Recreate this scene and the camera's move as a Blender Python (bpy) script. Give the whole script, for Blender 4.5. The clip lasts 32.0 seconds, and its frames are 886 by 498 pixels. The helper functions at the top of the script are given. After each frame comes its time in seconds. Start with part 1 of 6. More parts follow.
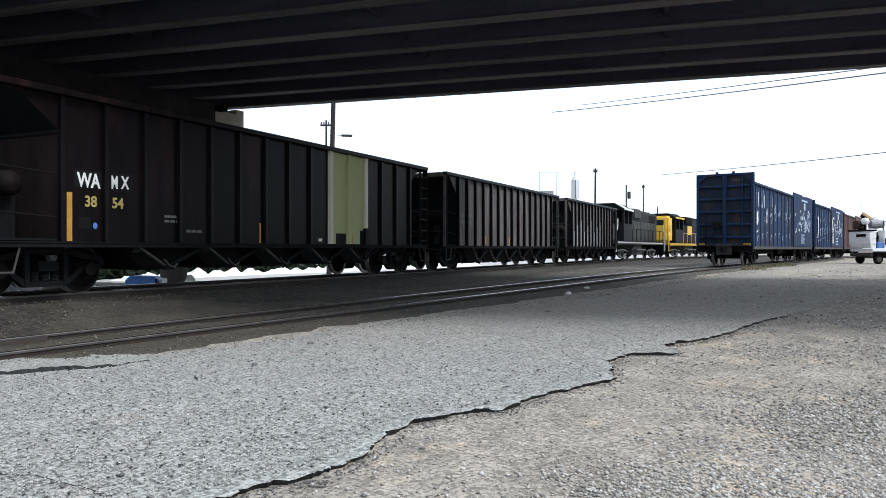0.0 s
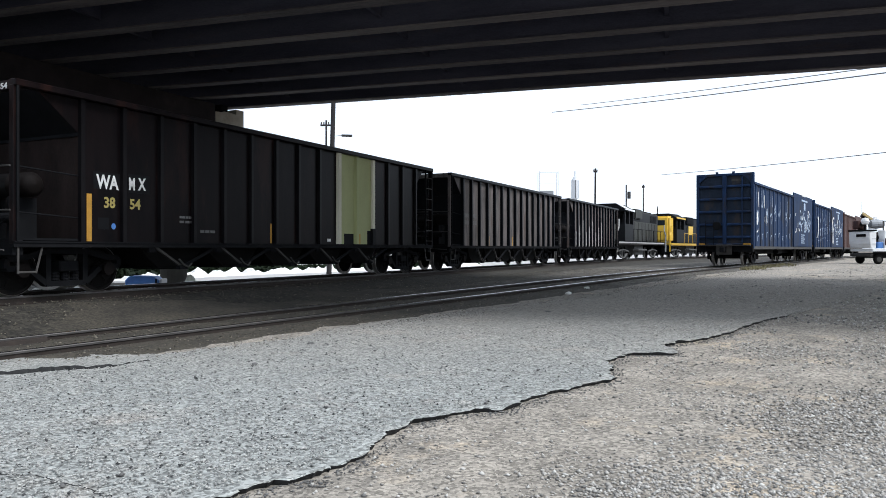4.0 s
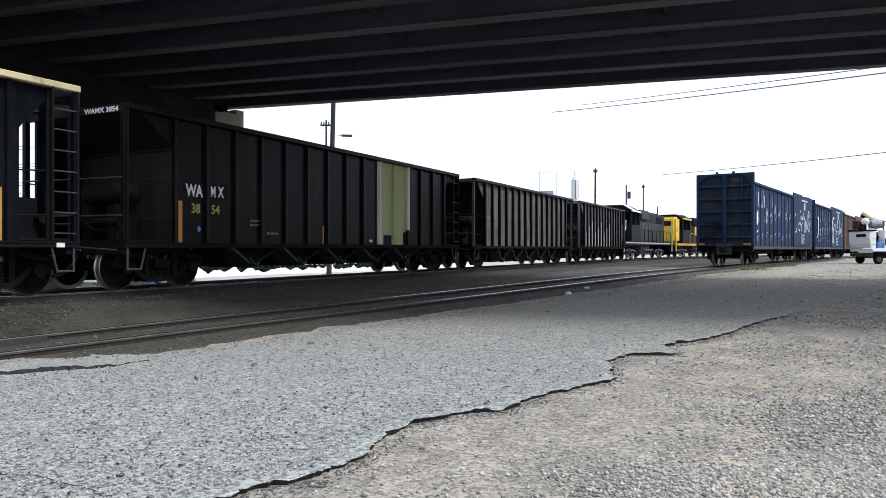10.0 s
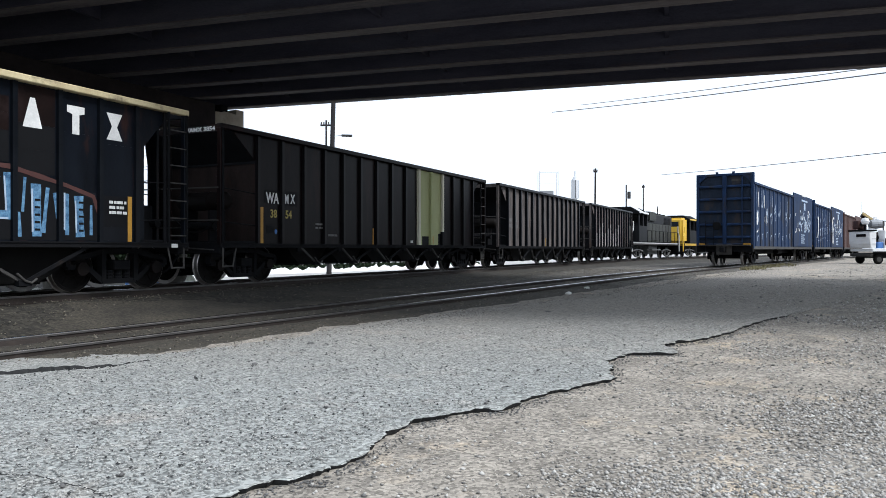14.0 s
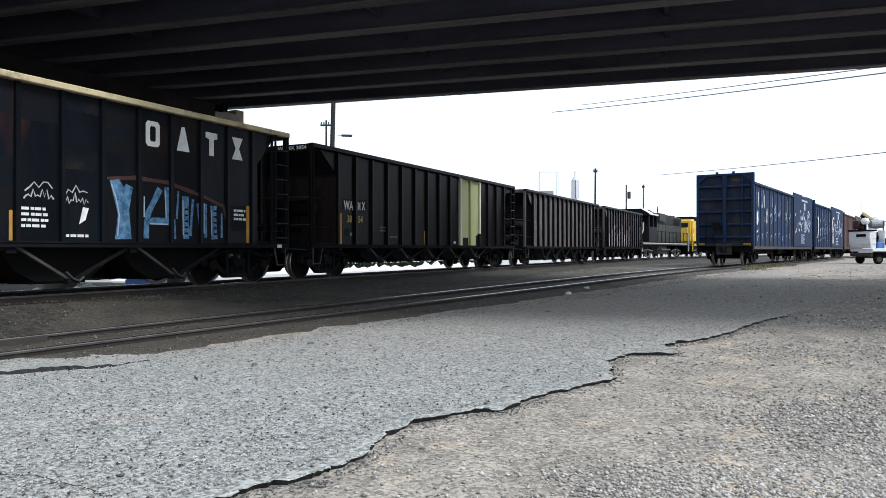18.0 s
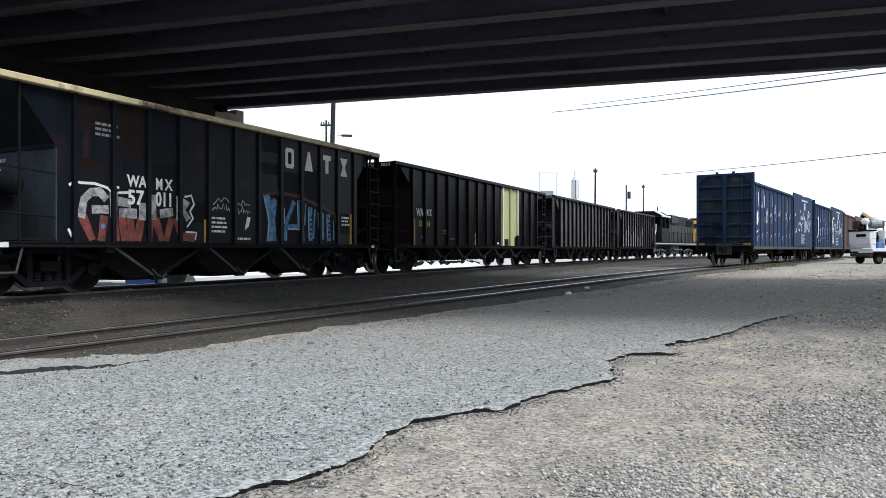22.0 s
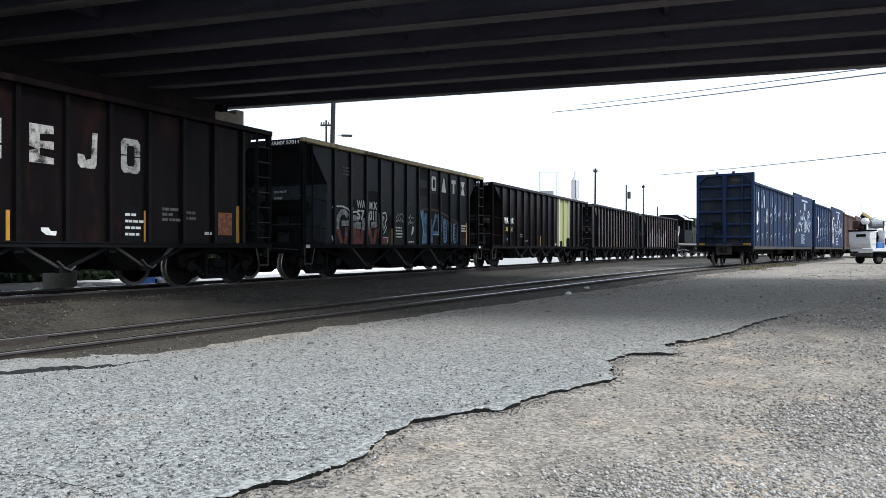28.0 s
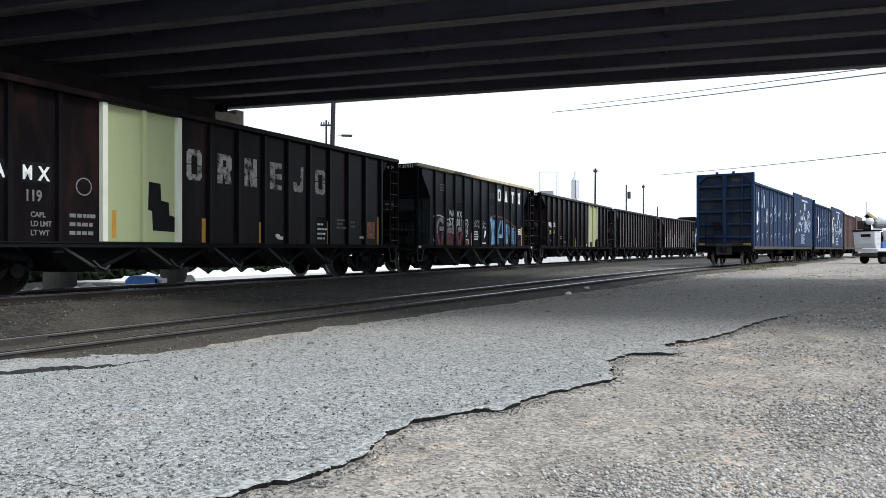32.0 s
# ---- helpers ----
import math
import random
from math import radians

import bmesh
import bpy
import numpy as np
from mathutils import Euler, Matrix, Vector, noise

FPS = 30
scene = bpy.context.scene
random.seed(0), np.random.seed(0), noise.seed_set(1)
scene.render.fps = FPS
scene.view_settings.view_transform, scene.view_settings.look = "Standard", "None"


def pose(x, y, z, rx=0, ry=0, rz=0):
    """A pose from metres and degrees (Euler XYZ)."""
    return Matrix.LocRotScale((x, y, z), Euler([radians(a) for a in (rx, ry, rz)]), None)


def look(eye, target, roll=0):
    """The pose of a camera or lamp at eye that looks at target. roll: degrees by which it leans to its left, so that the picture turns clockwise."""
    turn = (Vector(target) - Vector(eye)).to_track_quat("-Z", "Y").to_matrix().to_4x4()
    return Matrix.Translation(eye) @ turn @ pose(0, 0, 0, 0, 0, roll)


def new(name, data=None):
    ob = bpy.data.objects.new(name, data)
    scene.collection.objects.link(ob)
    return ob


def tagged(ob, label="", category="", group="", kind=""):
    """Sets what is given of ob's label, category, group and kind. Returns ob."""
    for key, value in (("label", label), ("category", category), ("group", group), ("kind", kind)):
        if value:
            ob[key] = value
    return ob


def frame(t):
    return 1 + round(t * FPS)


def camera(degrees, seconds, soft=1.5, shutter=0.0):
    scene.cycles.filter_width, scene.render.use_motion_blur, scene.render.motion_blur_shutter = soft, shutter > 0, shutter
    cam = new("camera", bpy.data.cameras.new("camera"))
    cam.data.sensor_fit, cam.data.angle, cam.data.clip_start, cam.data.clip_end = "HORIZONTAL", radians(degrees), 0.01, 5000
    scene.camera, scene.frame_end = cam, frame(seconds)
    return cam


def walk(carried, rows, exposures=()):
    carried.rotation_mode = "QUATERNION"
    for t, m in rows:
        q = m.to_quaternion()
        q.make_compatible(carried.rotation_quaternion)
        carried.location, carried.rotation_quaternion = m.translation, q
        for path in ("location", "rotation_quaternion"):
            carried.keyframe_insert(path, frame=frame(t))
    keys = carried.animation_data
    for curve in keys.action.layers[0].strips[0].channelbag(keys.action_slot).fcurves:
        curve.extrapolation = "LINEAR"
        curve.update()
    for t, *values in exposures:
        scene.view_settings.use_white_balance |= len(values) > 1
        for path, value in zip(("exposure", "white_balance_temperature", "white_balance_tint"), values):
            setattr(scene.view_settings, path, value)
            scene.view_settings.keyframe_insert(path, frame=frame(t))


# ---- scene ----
cam = camera(62.7, 32.0, soft=0.8)
EYE = 1.45
walk(cam, [(0, look((0, 0, EYE), (0, 10, EYE))), (32, look((0, 0, EYE), (0, 10, EYE)))], [(0, 0.27, 6080, 9), (32, 0.27, 6080, 9)])

# ---- light ----
SUN_EL, SUN_AZ = 50, 116
world = bpy.data.worlds.new("sky")
scene.world = world
world.use_nodes = True
wn = world.node_tree.nodes
sky = wn.new("ShaderNodeTexSky")
sky.sky_type = "NISHITA"
sky.sun_disc = False
sky.sun_elevation, sky.sun_rotation = radians(SUN_EL), radians(SUN_AZ)
sky.air_density, sky.dust_density, sky.ozone_density = 1.0, 2.0, 1.0
# a bright even cloud layer over the sky's own gradient
cloud = wn.new("ShaderNodeMix")
cloud.data_type = "RGBA"
cloud.inputs[0].default_value = 0.8
cloud.inputs[7].default_value = (10.9, 11.6, 12.6, 1)
world.node_tree.links.new(sky.outputs[0], cloud.inputs[6])
world.node_tree.links.new(cloud.outputs[2], wn["Background"].inputs[0])
wn["Background"].inputs[1].default_value = 0.1
sun_dir = Vector((math.sin(radians(SUN_AZ)) * math.cos(radians(SUN_EL)), math.cos(radians(SUN_AZ)) * math.cos(radians(SUN_EL)), math.sin(radians(SUN_EL))))
sun = new("sun", bpy.data.lights.new("sun", "SUN"))
sun.data.energy, sun.data.angle, sun.data.color = 2.9, radians(20), (1.0, 0.975, 0.935)
sun.matrix_basis = look(sun_dir * 50, (0, 0, 0))

# ---- materials ----


def mat(name, base, second=None, scale=3.0, rough=0.7, metal=0.0, bump=0.0, fine=40.0, spread=0.5, stretch=(1, 1, 1), stain=None, stain_at=0.6, vary=0.0, spec=0.4, emit=None, speck=None, far_tone=None):
    """Two-tone noise colour with fine grain, optional stains of a third colour, bump and per-object variation."""
    m = bpy.data.materials.new(name)
    m.use_nodes = True
    t = m.node_tree
    n, ln = t.nodes, t.links.new
    b = n["Principled BSDF"]
    b.inputs["Roughness"].default_value, b.inputs["Metallic"].default_value = rough, metal
    b.inputs["Specular IOR Level"].default_value = spec
    second = second or tuple(c * 0.75 for c in base)
    tc, mp = n.new("ShaderNodeTexCoord"), n.new("ShaderNodeMapping")
    mp.inputs["Scale"].default_value = stretch
    ln(tc.outputs["Object"], mp.inputs[0])
    big, small = n.new("ShaderNodeTexNoise"), n.new("ShaderNodeTexNoise")
    big.inputs["Scale"].default_value, big.inputs["Detail"].default_value, big.inputs["Roughness"].default_value = scale, 6, 0.65
    small.inputs["Scale"].default_value, small.inputs["Detail"].default_value = fine, 4
    ln(mp.outputs[0], big.inputs["Vector"]), ln(mp.outputs[0], small.inputs["Vector"])
    ramp = n.new("ShaderNodeValToRGB")
    ramp.color_ramp.elements[0].position, ramp.color_ramp.elements[1].position = 0.5 - spread / 2, 0.5 + spread / 2
    ramp.color_ramp.elements[0].color, ramp.color_ramp.elements[1].color = (*second, 1), (*base, 1)
    add = n.new("ShaderNodeMath")
    add.operation = "MULTIPLY_ADD"
    add.inputs[1].default_value, add.inputs[2].default_value = 0.35, -0.175
    ln(small.outputs[0], add.inputs[0])
    tot = n.new("ShaderNodeMath")
    ln(big.outputs[0], tot.inputs[0]), ln(add.outputs[0], tot.inputs[1]), ln(tot.outputs[0], ramp.inputs[0])
    col = ramp.outputs[0]
    if stain:
        st, sr, mx = n.new("ShaderNodeTexNoise"), n.new("ShaderNodeValToRGB"), n.new("ShaderNodeMix")
        st.inputs["Scale"].default_value, st.inputs["Detail"].default_value, st.inputs["Roughness"].default_value = scale * 0.45, 8, 0.7
        sr.color_ramp.elements[0].position, sr.color_ramp.elements[1].position = stain_at, stain_at + 0.12
        mx.data_type = "RGBA"
        mx.inputs[7].default_value = (*stain, 1)
        ln(mp.outputs[0], st.inputs["Vector"]), ln(st.outputs[0], sr.inputs[0]), ln(sr.outputs[0], mx.inputs[0])
        ln(col, mx.inputs[6])
        col = mx.outputs[2]
    if far_tone:
        # another colour over the far end, ragged by noise
        se, ad, dr, md = n.new("ShaderNodeSeparateXYZ"), n.new("ShaderNodeMath"), n.new("ShaderNodeMapRange"), n.new("ShaderNodeMix")
        ad.operation = "MULTIPLY_ADD"
        ad.inputs[1].default_value = far_tone[2]
        ln(tc.outputs["Object"], se.inputs[0]), ln(big.outputs[0], ad.inputs[0]), ln(se.outputs[1], ad.inputs[2])
        ln(ad.outputs[0], dr.inputs[0])
        dr.inputs[1].default_value, dr.inputs[2].default_value, dr.inputs[4].default_value = far_tone[0], far_tone[1], 0.9
        md.data_type = "RGBA"
        md.inputs[7].default_value = (*far_tone[3], 1)
        ln(dr.outputs[0], md.inputs[0]), ln(col, md.inputs[6])
        col = md.outputs[2]
    if speck:
        vo, sh, mu = n.new("ShaderNodeTexVoronoi"), n.new("ShaderNodeMapRange"), n.new("ShaderNodeMix")
        vo.inputs["Scale"].default_value = speck[0]
        sp = n.new("ShaderNodeSeparateColor")
        ln(tc.outputs["Object"], vo.inputs["Vector"]), ln(vo.outputs["Color"], sp.inputs[0]), ln(sp.outputs[0], sh.inputs[0])
        sh.inputs[3].default_value, sh.inputs[4].default_value = 1 - speck[1], 1 + speck[1] * 0.6
        mu.data_type, mu.blend_type = "RGBA", "MULTIPLY"
        mu.inputs[0].default_value = 1
        ln(col, mu.inputs[6]), ln(sh.outputs[0], mu.inputs[7])
        col = mu.outputs[2]
    if vary:
        oi, hs, mr = n.new("ShaderNodeObjectInfo"), n.new("ShaderNodeHueSaturation"), n.new("ShaderNodeMapRange")
        mr.inputs[3].default_value, mr.inputs[4].default_value = 1 - vary, 1 + vary
        ln(oi.outputs["Random"], mr.inputs[0]), ln(mr.outputs[0], hs.inputs["Value"]), ln(col, hs.inputs["Color"])
        col = hs.outputs[0]
    ln(col, b.inputs["Base Color"])
    if bump:
        bp = n.new("ShaderNodeBump")
        bp.inputs["Strength"].default_value, bp.inputs["Distance"].default_value = bump, 0.02
        ln(tot.outputs[0], bp.inputs["Height"]), ln(bp.outputs[0], b.inputs["Normal"])
    if emit:
        b.inputs["Emission Color"].default_value, b.inputs["Emission Strength"].default_value = (*emit[:3], 1), emit[3]
    return m


M = {}
M["asphalt"] = mat("old_asphalt", (0.355, 0.362, 0.342), (0.245, 0.252, 0.24), 1.3, 0.95, bump=0.9, fine=70, stain=(0.36, 0.335, 0.30), stain_at=0.55, speck=(40, 0.6), far_tone=(10.0, 18.0, 6.0, (0.275, 0.245, 0.21)))
M["dirt"] = mat("packed_dirt_gravel", (0.385, 0.345, 0.292), (0.18, 0.163, 0.14), 1.6, 1.0, bump=0.9, fine=60, stain=(0.44, 0.365, 0.275), stain_at=0.54, speck=(42, 0.55))
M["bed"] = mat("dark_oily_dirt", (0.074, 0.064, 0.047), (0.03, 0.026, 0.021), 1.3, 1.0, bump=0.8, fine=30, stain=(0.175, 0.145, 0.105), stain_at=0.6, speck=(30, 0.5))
# lighter copy of the bed: daylight beyond the overpass put into the colour
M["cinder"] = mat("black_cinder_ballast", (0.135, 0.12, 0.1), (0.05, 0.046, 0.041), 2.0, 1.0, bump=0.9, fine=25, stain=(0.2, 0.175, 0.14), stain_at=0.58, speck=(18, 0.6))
M["column"] = mat("dirty_pier_concrete", (0.125, 0.118, 0.1), (0.065, 0.061, 0.053), 1.2, 0.95, bump=0.3, stain=(0.04, 0.037, 0.034), stain_at=0.58)
M["tar"] = mat("dark_broken_asphalt_edge", (0.035, 0.035, 0.035), (0.015, 0.015, 0.015), 8, 0.95, bump=0.6, fine=60)
M["stone_dark"] = mat("dark_crushed_stone", (0.16, 0.155, 0.15), (0.08, 0.078, 0.075), 9, 0.9, fine=40)
M["stone_black"] = mat("black_grit", (0.07, 0.07, 0.07), (0.03, 0.03, 0.03), 9, 0.9, fine=40)
M["stone_white"] = mat("whitish_stone", (0.68, 0.67, 0.64), (0.5, 0.49, 0.47), 5, 0.9, fine=30)
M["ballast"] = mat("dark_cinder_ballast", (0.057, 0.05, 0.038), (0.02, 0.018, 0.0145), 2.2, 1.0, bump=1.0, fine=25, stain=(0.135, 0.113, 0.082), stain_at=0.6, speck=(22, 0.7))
M["lot"] = mat("pale_concrete_lot", (0.40, 0.39, 0.37), (0.30, 0.29, 0.28), 0.5, 0.9, bump=0.2, fine=10)
M["rail_head"] = mat("worn_rail_head", (0.66, 0.655, 0.65), (0.42, 0.41, 0.40), 4, 0.2, 1.0, fine=60)
M["rail_side"] = mat("dull_rail_head_side", (0.13, 0.122, 0.118), (0.06, 0.056, 0.053), 4, 0.6, 0.4, fine=60)
M["rail_web"] = mat("rusty_rail_web", (0.035, 0.026, 0.021), (0.018, 0.014, 0.012), 5, 0.9, fine=40)
M["concrete"] = mat("stained_concrete", (0.36, 0.33, 0.30), (0.20, 0.185, 0.17), 0.8, 0.95, bump=0.3, stain=(0.16, 0.145, 0.13), stain_at=0.62)
# the pier cap's concrete with the deck's shade put into its colour
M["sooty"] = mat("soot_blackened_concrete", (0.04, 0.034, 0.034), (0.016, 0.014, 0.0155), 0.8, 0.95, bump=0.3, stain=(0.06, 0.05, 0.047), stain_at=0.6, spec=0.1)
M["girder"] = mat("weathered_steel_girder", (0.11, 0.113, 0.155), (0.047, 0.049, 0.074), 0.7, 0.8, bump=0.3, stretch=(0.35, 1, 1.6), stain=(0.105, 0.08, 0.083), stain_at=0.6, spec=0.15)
# paler than the webs: ground light on the undersides put into the colour
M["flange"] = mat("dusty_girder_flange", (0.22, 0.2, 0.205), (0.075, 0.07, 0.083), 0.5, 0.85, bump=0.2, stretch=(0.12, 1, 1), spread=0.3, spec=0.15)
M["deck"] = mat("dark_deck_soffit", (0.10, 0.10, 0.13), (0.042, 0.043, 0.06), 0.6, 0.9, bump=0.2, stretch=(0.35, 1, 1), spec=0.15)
M["black"] = mat("black_hopper_paint", (0.0085, 0.0098, 0.013), (0.0036, 0.0042, 0.0058), 1.6, 0.4, bump=0.08, stretch=(1, 1, 0.25), stain=(0.03, 0.02, 0.016), stain_at=0.6, vary=0.15, spec=0.1)
M["brown"] = mat("brown_black_hopper_paint", (0.0085, 0.0058, 0.006), (0.0016, 0.0015, 0.0021), 2.6, 0.3, bump=0.07, stretch=(1, 1, 0.22), stain=(0.0165, 0.0078, 0.0066), stain_at=0.54, vary=0.12, fine=60, spec=0.06)
# ribs darker than the dusty sheets: shade on their sides put into the colour
M["rib"] = mat("sooty_rib", (0.0066, 0.0082, 0.0112), (0.0022, 0.0028, 0.004), 2, 0.3, bump=0.06, spec=0.09)
M["dustrib"] = mat("dusty_brown_rib", (0.0085, 0.0075, 0.0082), (0.0025, 0.0024, 0.003), 3, 0.3, bump=0.06, stretch=(1, 1, 0.3), spec=0.08)
M["slate"] = mat("slate_blue_black_paint", (0.0058, 0.0078, 0.0118), (0.0016, 0.0022, 0.0036), 2.4, 0.3, bump=0.07, stretch=(1, 1, 0.22), stain=(0.024, 0.011, 0.009), stain_at=0.56, vary=0.15, fine=60, spec=0.07)
M["frame"] = mat("grimy_black_steel", (0.008, 0.0083, 0.0098), (0.0038, 0.004, 0.0047), 3, 0.85, bump=0.2, stain=(0.024, 0.017, 0.013), stain_at=0.6, spec=0.12)
M["strut"] = mat("dusty_steel_strut", (0.06, 0.056, 0.052), (0.024, 0.023, 0.022), 4, 0.8)
M["pit"] = mat("coal_black_steel", (0.007, 0.0065, 0.006), (0.004, 0.004, 0.004), 3, 0.95, bump=0.2, spec=0.15)
M["wheel"] = mat("dark_cast_wheel", (0.0095, 0.0085, 0.008), (0.0048, 0.0042, 0.004), 6, 0.85, bump=0.1, spec=0.12)
M["tread"] = mat("bright_wheel_tread", (0.42, 0.40, 0.38), (0.2, 0.19, 0.18), 8, 0.35, 0.8)
M["olive"] = mat("yellow_green_primer_panel", (0.40, 0.42, 0.20), (0.30, 0.32, 0.15), 1.2, 0.7, bump=0.05, stretch=(1, 1, 0.3))
M["olivepost"] = mat("pale_cream_rib", (0.66, 0.62, 0.50), (0.48, 0.45, 0.35), 2, 0.7, stretch=(1, 1, 0.3), stain=(0.2, 0.17, 0.12), stain_at=0.62)
M["dusty"] = mat("dusty_black_hopper_paint", (0.19, 0.166, 0.156), (0.02, 0.0205, 0.0235), 3.4, 0.6, bump=0.2, stretch=(1, 1, 0.15), stain=(0.075, 0.046, 0.034), stain_at=0.55, vary=0.25, spec=0.15)
M["tank"] = mat("rusty_air_tank", (0.0085, 0.0062, 0.0056), (0.0036, 0.0028, 0.0028), 3, 0.7, bump=0.2, spec=0.1)
M["patchbrown"] = mat("brown_repaint", (0.0135, 0.0078, 0.0068), (0.005, 0.0036, 0.0036), 2, 0.32, bump=0.05, stain=(0.02, 0.013, 0.013), stain_at=0.55, spec=0.07)
M["patchgrey"] = mat("grey_repaint", (0.0078, 0.0105, 0.0145), (0.0036, 0.0046, 0.0064), 2, 0.32, bump=0.05, stain=(0.018, 0.015, 0.0135), stain_at=0.55, spec=0.07)
M["dullwhite"] = mat("faded_white_stencil", (0.17, 0.165, 0.16), (0.085, 0.082, 0.08), 6, 0.8, fine=30)
M["wornwhite"] = mat("worn_white_paint", (0.46, 0.45, 0.42), (0.2, 0.195, 0.18), 9, 0.8, fine=40, stain=(0.014, 0.011, 0.0105), stain_at=0.5)
M["gredge"] = mat("dark_red_spray_edge", (0.075, 0.024, 0.02), (0.035, 0.014, 0.012), 2.5, 0.7)
M["faded_red"] = mat("rust_orange_notice", (0.34, 0.15, 0.075), (0.15, 0.06, 0.035), 9, 0.8, spread=0.2, stain=(0.42, 0.36, 0.3), stain_at=0.6)
M["lightgrey"] = mat("light_grey_steel", (0.30, 0.31, 0.33), (0.2, 0.21, 0.22), 1, 0.6)
M["palegrey"] = mat("pale_hazy_steel", (0.62, 0.63, 0.65), (0.5, 0.51, 0.53), 1, 0.7)
M["locodark"] = mat("charcoal_loco_paint", (0.016, 0.017, 0.019), (0.008, 0.0085, 0.01), 1.0, 0.6, spec=0.2)
M["sprayblue"] = mat("pale_blue_white_spray", (0.42, 0.50, 0.60), (0.26, 0.33, 0.44), 3, 0.75)
M["tarp"] = mat("crumpled_off_white_tarp", (0.55, 0.54, 0.50), (0.35, 0.34, 0.31), 4, 0.8, bump=0.4)
M["tan"] = mat("tan_truck_paint", (0.45, 0.34, 0.16), (0.36, 0.27, 0.13), 2, 0.5)
M["handrail"] = mat("off_white_handrail", (0.6, 0.6, 0.58), (0.4, 0.4, 0.39), 3, 0.6)
M["chalk"] = mat("chalky_white_block", (0.72, 0.72, 0.70), (0.5, 0.5, 0.49), 5, 0.8, fine=30)
M["chalkdim"] = mat("thin_white_spray", (0.45, 0.45, 0.45), (0.22, 0.22, 0.22), 6, 0.8, fine=30)
M["weed"] = mat("dry_yellow_weeds", (0.24, 0.21, 0.11), (0.13, 0.125, 0.06), 3, 0.8)
M["tankgrey"] = mat("dusty_grey_tank", (0.17, 0.17, 0.165), (0.09, 0.09, 0.088), 2, 0.6)
M["lime"] = mat("pale_yellow_green_panel", (0.36, 0.40, 0.215), (0.30, 0.335, 0.175), 1.0, 0.7, bump=0.05, stretch=(1, 1, 0.3), stain=(0.24, 0.24, 0.13), stain_at=0.62)
M["cream"] = mat("cream_painted_post", (0.66, 0.66, 0.55), (0.55, 0.55, 0.44), 2, 0.6)
M["white"] = mat("chalky_white_lettering", (0.82, 0.82, 0.80), (0.45, 0.45, 0.44), 6, 0.8, fine=30)
M["yellow"] = mat("yellow_reflective_strip", (0.46, 0.24, 0.03), (0.32, 0.165, 0.022), 5, 0.6)
M["amber"] = mat("faded_yellow_digits", (0.42, 0.34, 0.10), (0.25, 0.2, 0.07), 8, 0.8)
M["rim"] = mat("chipped_cream_top_chord", (0.6, 0.52, 0.32), (0.36, 0.29, 0.165), 1.6, 0.7, stain=(0.05, 0.028, 0.02), stain_at=0.49, fine=25)
M["cablue"] = mat("faded_blue_car_paint", (0.0105, 0.035, 0.10), (0.0045, 0.012, 0.033), 1.8, 0.8, bump=0.15, stretch=(1, 1, 0.3), stain=(0.02, 0.02, 0.024), stain_at=0.52, spec=0.25)
M["wagonend"] = mat("grimy_blue_end_paint", (0.019, 0.030, 0.052), (0.007, 0.0105, 0.018), 2.2, 0.85, bump=0.15, stretch=(1, 1, 0.4), stain=(0.034, 0.03, 0.029), stain_at=0.52, spec=0.2)
# bluish skylight on the car ends put into this colour
M["endpaint"] = mat("dusty_blue_black_end", (0.0145, 0.0157, 0.0188), (0.006, 0.0066, 0.0083), 2.2, 0.8, bump=0.2, stretch=(1, 1, 0.4), stain=(0.018, 0.0125, 0.0105), stain_at=0.58, spec=0.1)
# end walls lighter than the slope sheets above: light on them put into colour
M["slatewall"] = mat("dusty_blue_grey_end_wall", (0.058, 0.07, 0.08), (0.026, 0.032, 0.038), 2.2, 0.8, bump=0.2, stretch=(1, 1, 0.4), stain=(0.03, 0.02, 0.016), stain_at=0.6, spec=0.1)
M["endwall"] = mat("rusty_dark_end_wall", (0.034, 0.024, 0.022), (0.014, 0.011, 0.0105), 2.2, 0.85, bump=0.2, stretch=(1, 1, 0.4), stain=(0.028, 0.016, 0.012), stain_at=0.57, spec=0.1)
M["oxide"] = mat("oxide_red_car_paint", (0.075, 0.030, 0.024), (0.035, 0.016, 0.013), 1.2, 0.7)
M["locogrey"] = mat("dark_grey_green_loco_paint", (0.05, 0.051, 0.043), (0.014, 0.0145, 0.013), 3.0, 0.55, spec=0.25, vary=0.35)
M["locoyellow"] = mat("yellow_loco_paint", (0.78, 0.50, 0.05), (0.66, 0.40, 0.04), 1.0, 0.4)
M["glass"] = mat("dark_cab_glass", (0.02, 0.025, 0.03), None, 2, 0.08, spec=0.6)
M["pole"] = mat("weathered_pole_wood", (0.032, 0.029, 0.03), (0.018, 0.016, 0.017), 2, 0.9, stretch=(4, 4, 0.5))
M["wire"] = mat("grey_wire", (0.16, 0.16, 0.165), None, 2, 0.8)
M["mound"] = mat("white_aggregate", (0.80, 0.79, 0.77), (0.62, 0.61, 0.6), 3, 0.95, bump=0.5)
M["blue"] = mat("bright_blue_tarp", (0.105, 0.26, 0.66), (0.075, 0.19, 0.5), 3, 0.5, bump=0.3)
M["truckwhite"] = mat("white_truck_paint", (0.80, 0.80, 0.80), (0.66, 0.66, 0.66), 2, 0.4)
M["leaf"] = mat("dark_green_foliage", (0.017, 0.027, 0.013), (0.007, 0.012, 0.006), 2, 0.8, vary=0.2, spec=0.1)
M["gblue"] = mat("pale_blue_spray_paint", (0.13, 0.27, 0.42), (0.02, 0.07, 0.15), 7, 0.7, spread=0.3)
